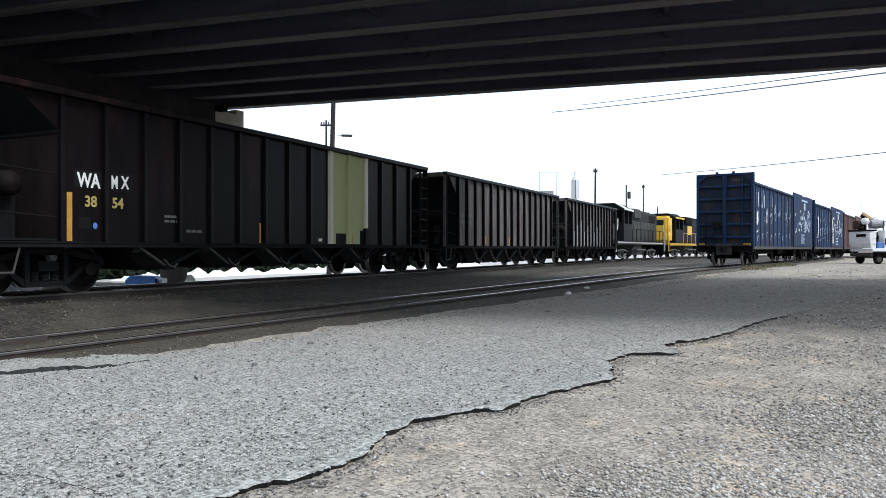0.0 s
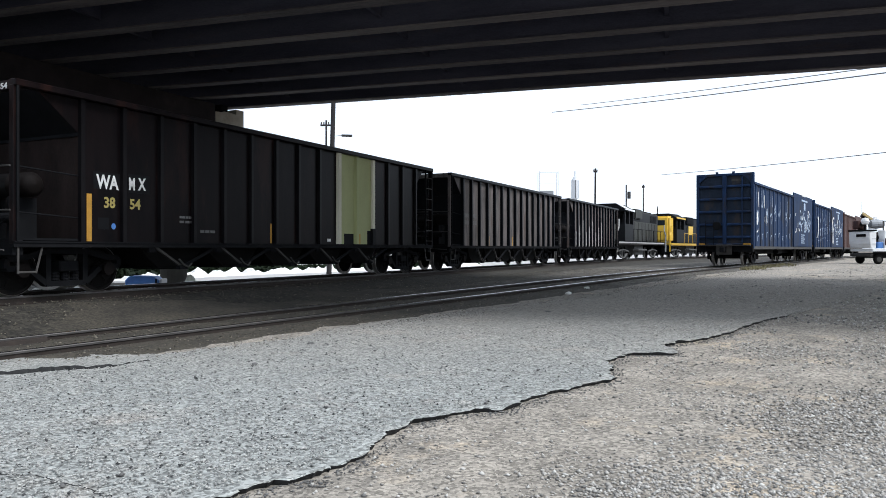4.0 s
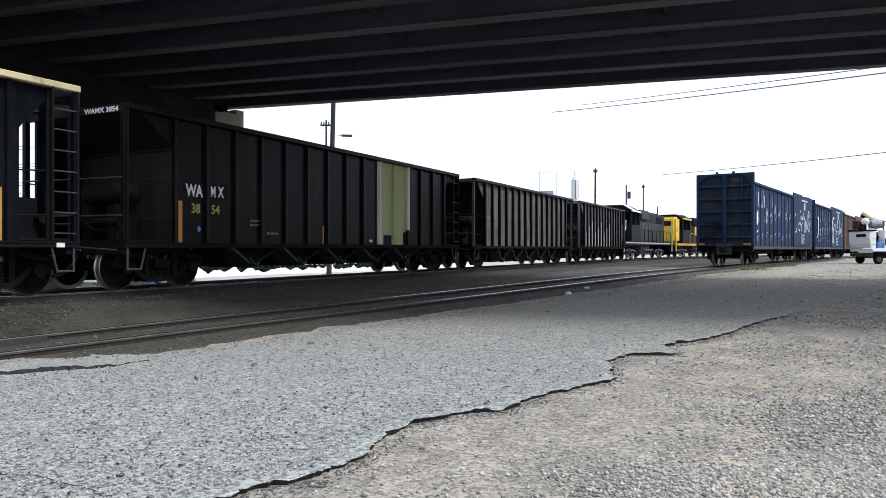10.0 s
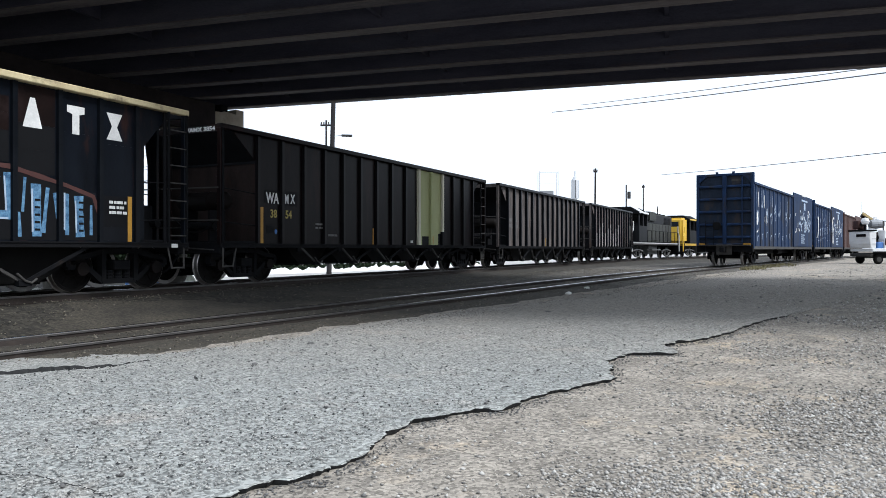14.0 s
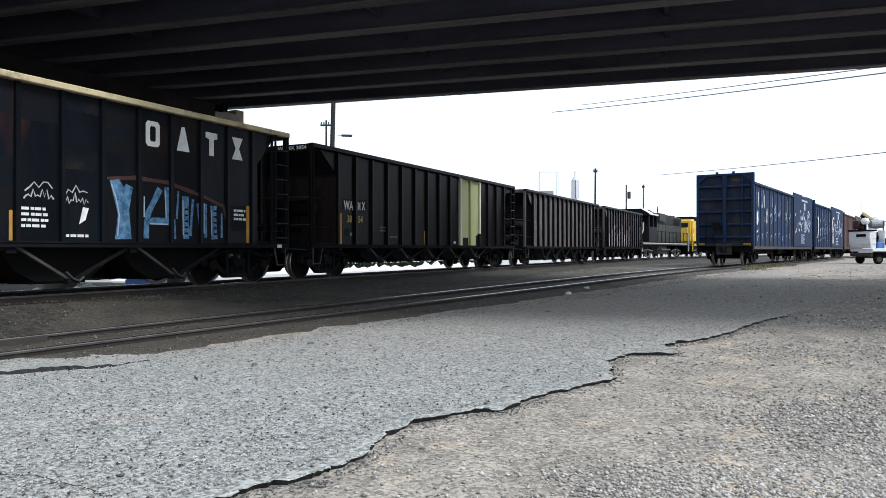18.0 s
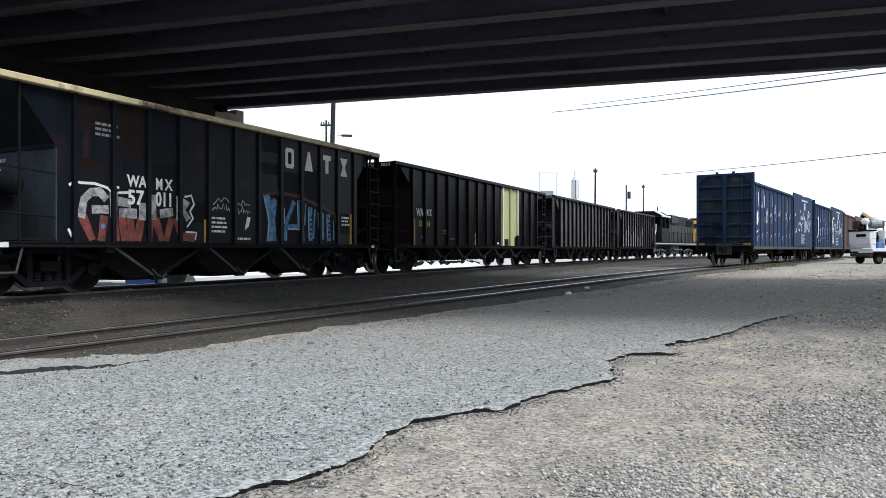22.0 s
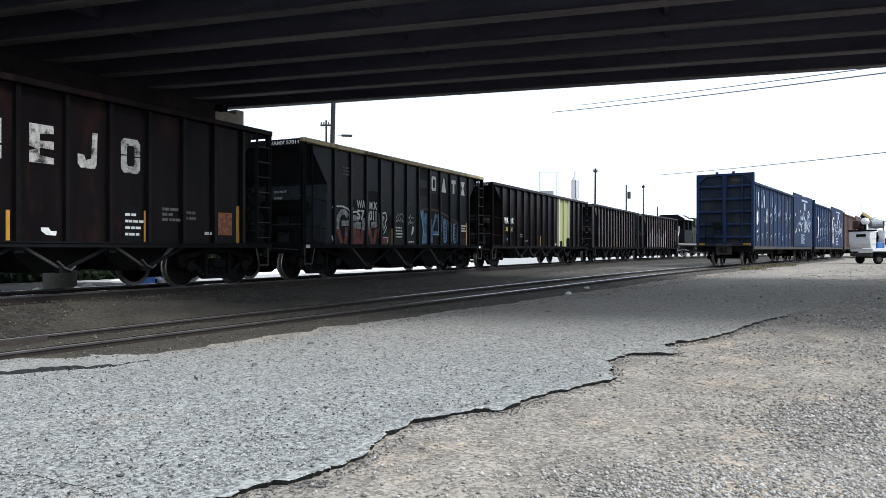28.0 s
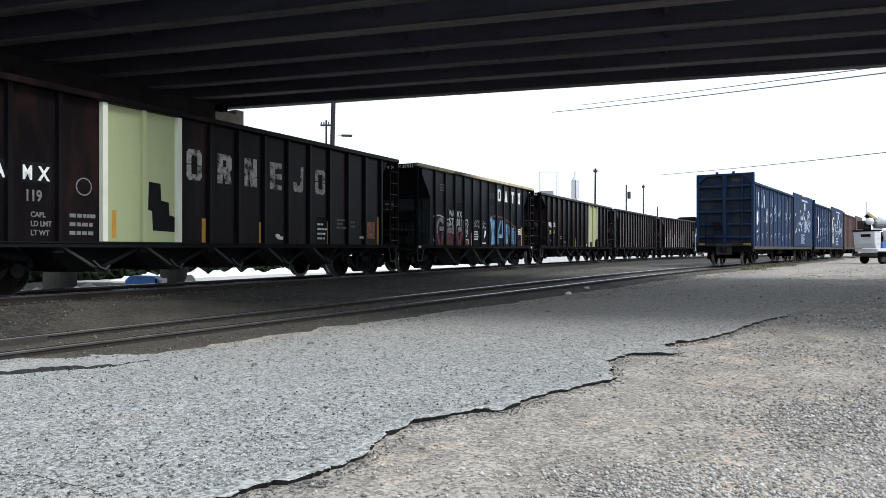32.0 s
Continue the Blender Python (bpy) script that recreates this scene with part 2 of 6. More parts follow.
M["gred"] = mat("dull_red_spray_paint", (0.20, 0.045, 0.03), (0.07, 0.02, 0.017), 6, 0.7, spread=0.3)
M["gsilver"] = mat("silver_spray_paint", (0.40, 0.40, 0.40), (0.10, 0.10, 0.105), 7, 0.7, spread=0.3)
M["gblack"] = mat("black_spray_paint", (0.008, 0.0083, 0.0095), None, 2.5, 0.6, spec=0.08)
# the same concrete at the cap's end, open light put into its colour
M["cap_lit"] = mat("tan_bearing_concrete", (0.42, 0.37, 0.30), (0.22, 0.19, 0.155), 1.6, 0.95, bump=0.3, stain=(0.12, 0.10, 0.085), stain_at=0.6)
M["badge"] = mat("small_blue_badge", (0.08, 0.20, 0.50), None, 5, 0.5)
M["orange"] = mat("orange_machine_paint", (0.65, 0.27, 0.05), (0.5, 0.2, 0.04), 2, 0.5)


def stones_of(name, tones):
    """A material for loose stones, each stone its own tone."""
    m = mat(name, tones[-1], tones[0], 14, 0.92, fine=40)
    n, ln = m.node_tree.nodes, m.node_tree.links.new
    g, r, mx = n.new("ShaderNodeNewGeometry"), n.new("ShaderNodeValToRGB"), n.new("ShaderNodeMix")
    e = r.color_ramp.elements
    while len(e) < len(tones):
        e.new(0.5)
    for k, c in enumerate(tones):
        e[k].position, e[k].color = k / (len(tones) - 1), (*c, 1)
    ln(g.outputs["Random Per Island"], r.inputs[0])
    mx.data_type = "RGBA"
    mx.inputs[0].default_value = 0.8
    b = n["Principled BSDF"]
    ln(b.inputs["Base Color"].links[0].from_socket, mx.inputs[6]), ln(r.outputs[0], mx.inputs[7])
    ln(mx.outputs[2], b.inputs["Base Color"])
    return m


M["aggregate"] = stones_of("exposed_asphalt_aggregate", [(0.07, 0.07, 0.067), (0.26, 0.26, 0.248), (0.36, 0.358, 0.338), (0.41, 0.402, 0.378), (0.54, 0.53, 0.50)])
M["crushed"] = stones_of("mixed_crushed_stone", [(0.07, 0.067, 0.063), (0.21, 0.198, 0.18), (0.34, 0.318, 0.287), (0.40, 0.378, 0.345), (0.56, 0.54, 0.505)])
M["trackstone"] = stones_of("mixed_track_stone", [(0.02, 0.018, 0.015), (0.06, 0.053, 0.042), (0.10, 0.088, 0.068), (0.22, 0.196, 0.155)])

# ---- mesh helpers ----


def part(name, bm, material, parent=None, label=""):
    me = bpy.data.meshes.new(name)
    bm.to_mesh(me)
    bm.free()
    me.materials.append(M[material] if isinstance(material, str) else material)
    ob = new(name, me)
    if parent:
        ob.parent = parent
    if label:
        ob["label"] = label
    return ob


def again(ob, parent, m=None):
    """The same mesh once more, as an object of its own."""
    o = new(ob.name.split(".")[0], ob.data)
    o.parent = parent
    if m:
        o.matrix_basis = m
    if "label" in ob:
        o["label"] = ob["label"]
    return o


def box(bm, x0, x1, y0, y1, z0, z1, m=None):
    v = [bm.verts.new(p) for p in ((x0, y0, z0), (x1, y0, z0), (x1, y1, z0), (x0, y1, z0), (x0, y0, z1), (x1, y0, z1), (x1, y1, z1), (x0, y1, z1))]
    for f in ((3, 2, 1, 0), (4, 5, 6, 7), (0, 1, 5, 4), (1, 2, 6, 5), (2, 3, 7, 6), (3, 0, 4, 7)):
        bm.faces.new([v[i] for i in f])
    if m:
        bmesh.ops.transform(bm, matrix=m, verts=v)
    return v


def boxes(*bs):
    bm = bmesh.new()
    for b in bs:
        box(bm, *b)
    return bm


def soft(bm, w=0.01, seg=1):
    bmesh.ops.bevel(bm, geom=bm.edges[:], offset=w, segments=seg, affect="EDGES", clamp_overlap=True)
    return bm


def prism(bm, pts, a, b, axis="y"):
    """A closed outline (pairs) drawn out from a to b along an axis. y: pairs are x,z; x: pairs are y,z; z: pairs are x,y."""
    put = {"y": lambda p, d: (p[0], d, p[1]), "x": lambda p, d: (d, p[0], p[1]), "z": lambda p, d: (p[0], p[1], d)}[axis]
    lo, hi = [bm.verts.new(put(p, a)) for p in pts], [bm.verts.new(put(p, b)) for p in pts]
    n = len(pts)
    bm.faces.new(lo), bm.faces.new(hi[::-1])
    for i in range(n):
        bm.faces.new((lo[i], hi[i], hi[(i + 1) % n], lo[(i + 1) % n]))
    bmesh.ops.recalc_face_normals(bm, faces=bm.faces[:])
    return bm


def rod(bm, p, q, r, n=6, r2=None):
    """A round bar from p to q."""
    p, q = Vector(p), Vector(q)
    d = q - p
    m = Matrix.Translation((p + q) / 2) @ d.to_track_quat("Z", "Y").to_matrix().to_4x4()
    bmesh.ops.create_cone(bm, cap_ends=True, segments=n, radius1=r, radius2=r if r2 is None else r2, depth=d.length, matrix=m)
    return bm


def tube(pts, r, n=6):
    """One bent round bar through the points."""
    bm = bmesh.new()
    pts = [Vector(p) for p in pts]
    rings = []
    for k, p in enumerate(pts):
        d = (pts[min(len(pts) - 1, k + 1)] - pts[max(0, k - 1)]).normalized()
        a = d.cross(Vector((0.13, 0.21, 0.97))).normalized()
        b = d.cross(a)
        rings.append([bm.verts.new(p + (a * math.cos(2 * math.pi * i / n) + b * math.sin(2 * math.pi * i / n)) * r) for i in range(n)])
    for u, v in zip(rings, rings[1:]):
        for i in range(n):
            bm.faces.new((u[i], u[(i + 1) % n], v[(i + 1) % n], v[i]))
    bm.faces.new(rings[0]), bm.faces.new(rings[-1][::-1])
    bmesh.ops.recalc_face_normals(bm, faces=bm.faces[:])
    return bm


def bar(bm, p, q, w, h):
    """A square bar from p to q."""
    p, q = Vector(p), Vector(q)
    d = q - p
    m = Matrix.Translation(p) @ d.to_track_quat("X", "Z").to_matrix().to_4x4()
    box(bm, 0, d.length, -w / 2, w / 2, -h / 2, h / 2, m)
    return bm


def lathe(bm, prof, n=24, axis="y", m=None, caps=True):
    """Turns pairs (radius, along) round an axis."""
    rings = []
    for r, d in prof:
        ring = []
        for i in range(n):
            a = 2 * math.pi * i / n
            c, s = r * math.cos(a), r * math.sin(a)
            ring.append(bm.verts.new({"y": (c, d, s), "x": (d, c, s), "z": (c, s, d)}[axis]))
        rings.append(ring)
    for a, b in zip(rings, rings[1:]):
        for i in range(n):
            bm.faces.new((a[i], a[(i + 1) % n], b[(i + 1) % n], b[i]))
    if caps and prof[0][0] > 1e-4:
        bm.faces.new(rings[0][::-1])
    if caps and prof[-1][0] > 1e-4:
        bm.faces.new(rings[-1])
    bmesh.ops.recalc_face_normals(bm, faces=bm.faces[:])
    if m:
        bmesh.ops.transform(bm, matrix=m, verts=[v for r in rings for v in r])
    return bm


def thing(name, m, label, category, group="", kind=""):
    ob = new(name)
    ob.empty_display_size = 0.2
    ob.matrix_basis = m
    return tagged(ob, label, category, group, kind)


def text(words, size, depth, parent, m, material, name="lettering", squeeze=1.0, align="LEFT", space=1.0):
    c = bpy.data.curves.new(name, "FONT")
    c.body, c.size, c.extrude, c.align_x, c.space_character = words, size, depth, align, space
    c.resolution_u, c.offset = 3, 0.028 * size
    tmp = new(name, c)
    bpy.context.view_layer.update()
    me = bpy.data.meshes.new_from_object(tmp.evaluated_get(bpy.context.evaluated_depsgraph_get()))
    bpy.data.objects.remove(tmp)
    bpy.data.curves.remove(c)
    me.materials.clear()
    me.materials.append(M[material])
    me.transform(Matrix.Diagonal((squeeze, 1, 1, 1)))
    ob = new(name, me)
    ob.parent = parent
    ob.matrix_basis = m
    return ob


# ---- the plan ----
TRAIN_DIR, SIDING_DIR = 26.3, 39.95
TRAIN_OFF, SIDING_OFF = 13.45, 11.34
TRAIN_Z = EYE - 0.84


def siding_turn(s):
    """The siding's heading in degrees, s metres along it: a gentle reverse bend."""
    d = min(26.8, max(0, s - 8))
    return SIDING_DIR - math.degrees(0.00701 * d - 0.0001307 * d * d)


def siding_top(s):
    """Height of the siding's rails: they climb to the level of the yard."""
    s = min(36.5, max(-12, s))
    return EYE - 1.442 + 0.0242 * s - 0.000425 * max(0, s - 8) ** 2


def train_turn(s):
    """The train's track is straight, then bends to the right."""
    return TRAIN_DIR + math.degrees(max(0, s - 54) / 175)


class Path:
    def __init__(self, off, turn, height, first, last):
        self.turn, self.height, self.first, self.step = turn, height, first, 0.5
        a = radians(turn(0))
        n = int((last - first) / self.step)
        pts, p = {}, Vector((-off * math.cos(a), off * math.sin(a)))
        k0 = round(-first / self.step)
        q = p.copy()
        for k in range(k0, n + 1):
            pts[k] = q.copy()
            a = radians(turn(first + (k + 0.5) * self.step))
            q += Vector((math.sin(a), math.cos(a))) * self.step
        q = p.copy()
        for k in range(k0 - 1, -1, -1):
            a = radians(turn(first + (k + 0.5) * self.step))
            q -= Vector((math.sin(a), math.cos(a))) * self.step
            pts[k] = q.copy()
        self.pts = [pts[k] for k in range(n + 1)]

    def at(self, s, left=0.0):
        f = (s - self.first) / self.step
        k = min(len(self.pts) - 2, max(0, int(f)))
        p = self.pts[k].lerp(self.pts[k + 1], f - k)
        a = radians(self.turn(s))
        return Vector((p.x - math.cos(a) * left, p.y + math.sin(a) * left, self.height(s)))

    def car(self, s, reach=5.0):
        """The pose of a car whose trucks stand reach metres before and behind s."""
        a, b = self.at(s - reach), self.at(s + reach)
        d = (b - a).normalized()
        y = Vector((0, 0, 1)).cross(d).normalized()
        m = Matrix((d, y, d.cross(y))).transposed().to_4x4()
        m.translation = (a + b) / 2
        return m


TRAIN = Path(TRAIN_OFF, train_turn, lambda s: TRAIN_Z, -40, 140)
SIDING = Path(SIDING_OFF, siding_turn, siding_top, -12, 130)


def line_pose(angle, off, s, z=0.0):
    """A pose on a line: s metres along it, x pointing forward along it, y to its left."""
    a = radians(angle)
    u, n = Vector((math.sin(a), math.cos(a), 0)), Vector((math.cos(a), -math.sin(a), 0))
    p = u * s - n * off
    return pose(p.x, p.y, z, 0, 0, 90 - angle)


def along(angle, x, y):
    """How far along and how far to the left of the eye a point lies, for a direction."""
    a = radians(angle)
    return x * math.sin(a) + y * math.cos(a), -(x * math.cos(a) - y * math.sin(a))


def smooth(a, b, x):
    t = min(1, max(0, (x - a) / (b - a)))
    return t * t * (3 - 2 * t)


def base_z(x, y):
    return siding_top(along(SIDING_DIR, x, y)[0]) - 0.12


def ground_z(x, y):
    """The ground: a yard that rises gently, with the train's track on a low bank."""
    _, l = along(TRAIN_DIR, x, y)
    k = smooth(10.8, 12.2, l)
    drop = 0.62 * smooth(16.2, 20.0, l)
    return base_z(x, y) * (1 - k) + (TRAIN_Z - 0.165 - drop) * k


def train_pose(s):
    return TRAIN.car(s)

# ---- ground ----


def build_ground():
    xs = sorted(set([-2500, -800, -300, -150, -100, -70] + [-50 + i * 1.0 for i in range(101)] + [60, 80, 110, 150, 300, 800, 2500]))
    ys = sorted(set([-2500, -500, -100, -30, -12] + [-8 + i * 1.0 for i in range(9)] + [1 + i * 0.5 for i in range(90)] + [46 + i for i in range(32)] + [80, 100, 130, 180, 300, 600, 1200, 2500]))
    bm = bmesh.new()
    g = [[bm.verts.new((x, y, ground_z(x, y) + 0.012 * noise.noise((x * 0.5, y * 0.5, 0)))) for x in xs] for y in ys]
    for r0, r1 in zip(g, g[1:]):
        for i in range(len(xs) - 1):
            f = bm.faces.new((r0[i], r0[i + 1], r1[i + 1], r1[i]))
            f.smooth = True
            c = f.calc_center_median()
            s, l = along(TRAIN_DIR, c.x, c.y)
            d = min(SIDING.pts, key=lambda q: (q.x - c.x) ** 2 + (q.y - c.y) ** 2) if -60 < c.x < 60 and -5 < c.y < 100 else None
            left = d is not None and (c.x - d.x) * 0.78 - (c.y - d.y) * 0.62 < -0.4
            # the lot goes dark under the overpass: shade put in as ballast colour
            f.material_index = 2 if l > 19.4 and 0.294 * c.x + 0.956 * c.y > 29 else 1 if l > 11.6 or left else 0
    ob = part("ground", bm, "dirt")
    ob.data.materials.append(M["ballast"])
    ob.data.materials.append(M["lot"])
    return tagged(ob, "packed dirt and gravel yard with dark ballast by the tracks", "ground", kind="structure")


build_ground()


def sweep(bm, path, s0, s1, outline, step=2.0):
    """Draws an outline (left, up) along a track's path."""
    n = max(2, int((s1 - s0) / step) + 1)
    rings = []
    for k in range(n):
        s = s0 + (s1 - s0) * k / (n - 1)
        rings.append([bm.verts.new(path.at(s, y) + Vector((0, 0, z))) for y, z in outline])
    m = len(outline)
    for a, b in zip(rings, rings[1:]):
        for i in range(m):
            bm.faces.new((a[i], a[(i + 1) % m], b[(i + 1) % m], b[i]))
    bm.faces.new(rings[0]), bm.faces.new(rings[-1][::-1])
    bmesh.ops.recalc_face_normals(bm, faces=bm.faces[:])
    return bm


def build_track(path, s0, s1, label):
    t = thing("railway_track", Matrix.Identity(4), label, "track", "tracks", "structure")
    for y in (0.753, -0.753):
        r = part("rail", sweep(bmesh.new(), path, s0, s1, [(y - 0.065, -0.17), (y + 0.065, -0.17), (y + 0.065, -0.15), (y + 0.012, -0.12), (y + 0.012, -0.045), (y - 0.012, -0.045), (y - 0.012, -0.12), (y - 0.065, -0.15)]), "rail_web", t)
        head = part("rail_head", sweep(bmesh.new(), path, s0, s1, [(y - 0.03, -0.044), (y + 0.03, -0.044), (y + 0.036, -0.017), (y + 0.031, -0.007), (y + 0.019, -0.002), (y, 0), (y - 0.019, -0.002), (y - 0.031, -0.007), (y - 0.036, -0.017)]), "rail_head", r, "polished running surface")
        head.data.materials.append(M["rail_side"])
        for f in head.data.polygons:
            f.material_index = 0 if f.normal.z > 0.6 else 1


build_track(TRAIN, -38, 125, "rusty rails of the train's track in dark ballast")
build_track(SIDING, -10, 120, "bright worn rails of the siding sunk in dirt")


def build_siding_bed():
    """Dark dirt along the siding, and the short inner rail by the far one."""
    bm = bmesh.new()
    n = 360
    rows = []
    for k in range(n):
        s = -10 + 90 * k / (n - 1)
        wl, wr = 1.25 + 0.3 * noise.noise((s * 0.4, 3, 0)), -2.6 - 0.3 * noise.noise((s * 0.4, 7, 0)) - 0.16 * noise.noise((s * 2.1, 9, 0))
        wide = 3.0 * smooth(18, 40, s)
        row = []
        for y in (wl + 2.6 + wide, wl + 1.4 + wide, 0.9, 0.55, 0, -0.55, -0.9, -1.5, wr):
            p = SIDING.at(s, y)
            z = SIDING.height(s) - 0.105 + 0.014 * noise.noise((p.x * 2, p.y * 2, 1)) if y not in (wl + 2.6 + wide, wr) else ground_z(p.x, p.y) - 0.03
            row.append(bm.verts.new((p.x, p.y, max(z, ground_z(p.x, p.y) + 0.006) if y not in (wl + 2.6 + wide, wr) else z)))
        rows.append(row)
    for k, (a, b) in enumerate(zip(rows, rows[1:])):
        for i in range(len(a) - 1):
            f = bm.faces.new((a[i], a[i + 1], b[i + 1], b[i]))
            f.smooth = True
            # past the overpass the bed takes its lit copy
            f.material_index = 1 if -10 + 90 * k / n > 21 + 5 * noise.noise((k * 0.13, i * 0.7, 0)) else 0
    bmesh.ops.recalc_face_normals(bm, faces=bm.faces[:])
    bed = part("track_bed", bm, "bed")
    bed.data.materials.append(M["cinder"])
    tagged(bed, "dark oily dirt bed around the siding rails", "track bed", kind="structure")
    t = thing("guard_rail", Matrix.Identity(4), "short spare rail lying along the siding", "rail", kind="structure")
    part("rail", sweep(bmesh.new(), SIDING, 2.6, 4.7, [(0.57, -0.11), (0.69, -0.11), (0.66, -0.03), (0.60, -0.03)], 0.5), "rail_web", t)


build_siding_bed()


def polyline(points, n, jag, seed):
    """n points along a line through the given ones, with a broken edge."""
    pts = [Vector(p) for p in points]
    lens = [(b - a).length for a, b in zip(pts, pts[1:])]
    out = []
    for k in range(n):
        d = sum(lens) * k / (n - 1)
        i = 0
        while i < len(lens) - 1 and d > lens[i]:
            d -= lens[i]
            i += 1
        p = pts[i].lerp(pts[i + 1], min(1, d / lens[i]))
        w = Vector((noise.noise((p.x * 3, p.y * 3, seed)), noise.noise((p.x * 3, p.y * 3, seed + 5)))) * jag
        w += Vector((noise.noise((p.x * 11, p.y * 11, seed)), noise.noise((p.x * 11, p.y * 11, seed + 5)))) * jag * 0.6
        w += Vector((noise.noise((p.x * 34, p.y * 34, seed)), noise.noise((p.x * 34, p.y * 34, seed + 5)))) * jag * 0.45
        out.append(p + w)
    return out


CRACK = [(-9.5, -1.6), (-4.6, 1.8), (-2.8, 3.3), (-1.43, 4.26), (-1.02, 4.61), (-0.81, 4.68), (-0.57, 5.13), (-0.3, 5.97), (0.08, 6.27), (0.53, 6.41), (0.95, 6.96), (1.79, 7.64), (1.98, 8.66), (2.34, 9.21), (2.95, 9.18), (3.02, 9.9), (3.79, 10.45), (4.33, 11.02), (5.45, 12.39), (7.6, 14.7), (12.6, 20.2)]
EDGE = [(-17.5, 2.0), (-12.5, 5.8), (-9.2, 8.0), (-5.98, 9.81), (-3.8, 9.89), (-3.13, 10.47), (-2.44, 11.07), (-1.8, 12.56), (-0.89, 13.63), (0.79, 15.31), (2.31, 16.84), (4.95, 20.15), (7.74, 23.92), (13.5, 31)]


def build_pavement():
    n = 1300
    a0, a, e = polyline(CRACK, n, 0.0, 1.3), polyline(CRACK, n, 0.07, 1.3), polyline(EDGE, n, 0.0, 8.1)
    jag = polyline(EDGE, n, 0.16, 8.1)
    vs = [0, 0.006, 0.014, 0.03] + [0.06 + 0.88 * k / 14 for k in range(15)] + [0.97, 0.985, 1.0]
    m = len(vs)
    bm = bmesh.new()
    rows = []
    for k in range(n):
        row = []
        for v in vs:
            near, far = max(0, 1 - v / 0.03), max(0, 1 - (1 - v) / 0.03)
            p = a0[k].lerp(e[k], v) + (a[k] - a0[k]) * near + (jag[k] - e[k]) * far
            lift = 0.03 * (1 - smooth(11, 18, p.y)) * (0.85 + 0.8 * near * noise.noise((p.x * 5, p.y * 5, 11))) * (1 - near * smooth(12.6, 14.2, p.y)) + 0.006 * (1 - near * smooth(12.6, 14.2, p.y))
            lift *= 1 - 0.75 * smooth(0.8, 1.0, v)
            row.append(bm.verts.new((p.x, p.y, ground_z(p.x, p.y) + 0.006 + lift)))
        rows.append(row)
    low = [bm.verts.new((v[0].co.x - 0.05, v[0].co.y + 0.05, ground_z(v[0].co.x, v[0].co.y) - 0.05)) for v in rows]
    for k in range(n - 1):
        for j in range(m - 1):
            bm.faces.new((rows[k][j], rows[k + 1][j], rows[k + 1][j + 1], rows[k][j + 1])).smooth = True
        f = bm.faces.new((rows[k][0], low[k], low[k + 1], rows[k + 1][0]))
        f.material_index = 1 if rows[k][0].co.y < 13.4 else 0
    bmesh.ops.recalc_face_normals(bm, faces=bm.faces[:])
    up = sum(f.normal.z for f in bm.faces if f.material_index == 0)
    if up < 0:
        bmesh.ops.reverse_faces(bm, faces=bm.faces[:])
    ob = part("pavement", bm, "asphalt")
    ob.data.materials.append(M["tar"])
    tagged(ob, "worn pale asphalt with a broken dark edge", "pavement", kind="structure")


build_pavement()


def crack_strip(name, pts, width, label, n=90, seed=2.0):
    """An open crack: a thin dark furrow lying just over the asphalt."""
    c = polyline(pts, n, 0.05, seed)
    bm = bmesh.new()
    prev = None
    for k, p in enumerate(c):
        t = k / (n - 1)
        w = width * (0.35 + 0.65 * math.sin(math.pi * min(1, t * 1.1 + 0.02))) * (0.8 + 0.5 * noise.noise((p.x * 9, p.y * 9, 2)))
        q = c[min(n - 1, k + 1)] - c[max(0, k - 1)]
        q = Vector((-q.y, q.x)).normalized() * w / 2
        z = ground_z(p.x, p.y) + 0.05
        pair = (bm.verts.new((p.x + q.x, p.y + q.y, z)), bm.verts.new((p.x, p.y, z - 0.004)), bm.verts.new((p.x - q.x, p.y - q.y, z)))
        if prev:
            bm.faces.new((prev[0], prev[1], pair[1], pair[0])), bm.faces.new((prev[1], prev[2], pair[2], pair[1]))
        prev = pair
    bmesh.ops.recalc_face_normals(bm, faces=bm.faces[:])
    tagged(part(name, bm, "tar"), label, "crack", kind="structure")




def raised_lip(pts, label, n=150):
    """A broken slab edge that stands up: a dark face towards the eye, asphalt sloping back behind it."""
    c = polyline(pts, n, 0.06, 2.0)
    bm = bmesh.new()
    prev = None
    for k, p in enumerate(c):
        t = k / (n - 1)
        hh = 0.07 * min(1, (1 - t) * 6) * (0.75 + 0.6 * noise.noise((p.x * 6, p.y * 6, 3)))
        z = ground_z(p.x, p.y) + 0.03
        row = [bm.verts.new((p.x + 0.01, p.y - 0.02, z - 0.03)), bm.verts.new((p.x, p.y, z + hh)), bm.verts.new((p.x - 0.2, p.y + 0.3, z + hh * 0.6)), bm.verts.new((p.x - 0.5, p.y + 0.8, z - 0.03))]
        if prev:
            for i in range(3):
                bm.faces.new((prev[i], row[i], row[i + 1], prev[i + 1])).material_index = 1 if i == 0 else 0
        prev = row
    bmesh.ops.recalc_face_normals(bm, faces=bm.faces[:])
    ob = part("pavement_lip", bm, "asphalt")
    ob.data.materials.append(M["tar"])
    tagged(ob, label, "pavement", kind="structure")


raised_lip([(-8.6, 5.6), (-6.6, 7.4), (-5.08, 8.34), (-4.73, 8.52), (-3.99, 8.79), (-3.86, 9.13), (-3.63, 9.36)], "raised broken asphalt edge by the siding")
crack_strip("pavement_crack", [(-2.92, 4.79), (-2.65, 4.7), (-2.3, 4.52), (-1.95, 4.29)], 0.012, "hairline crack in the asphalt")


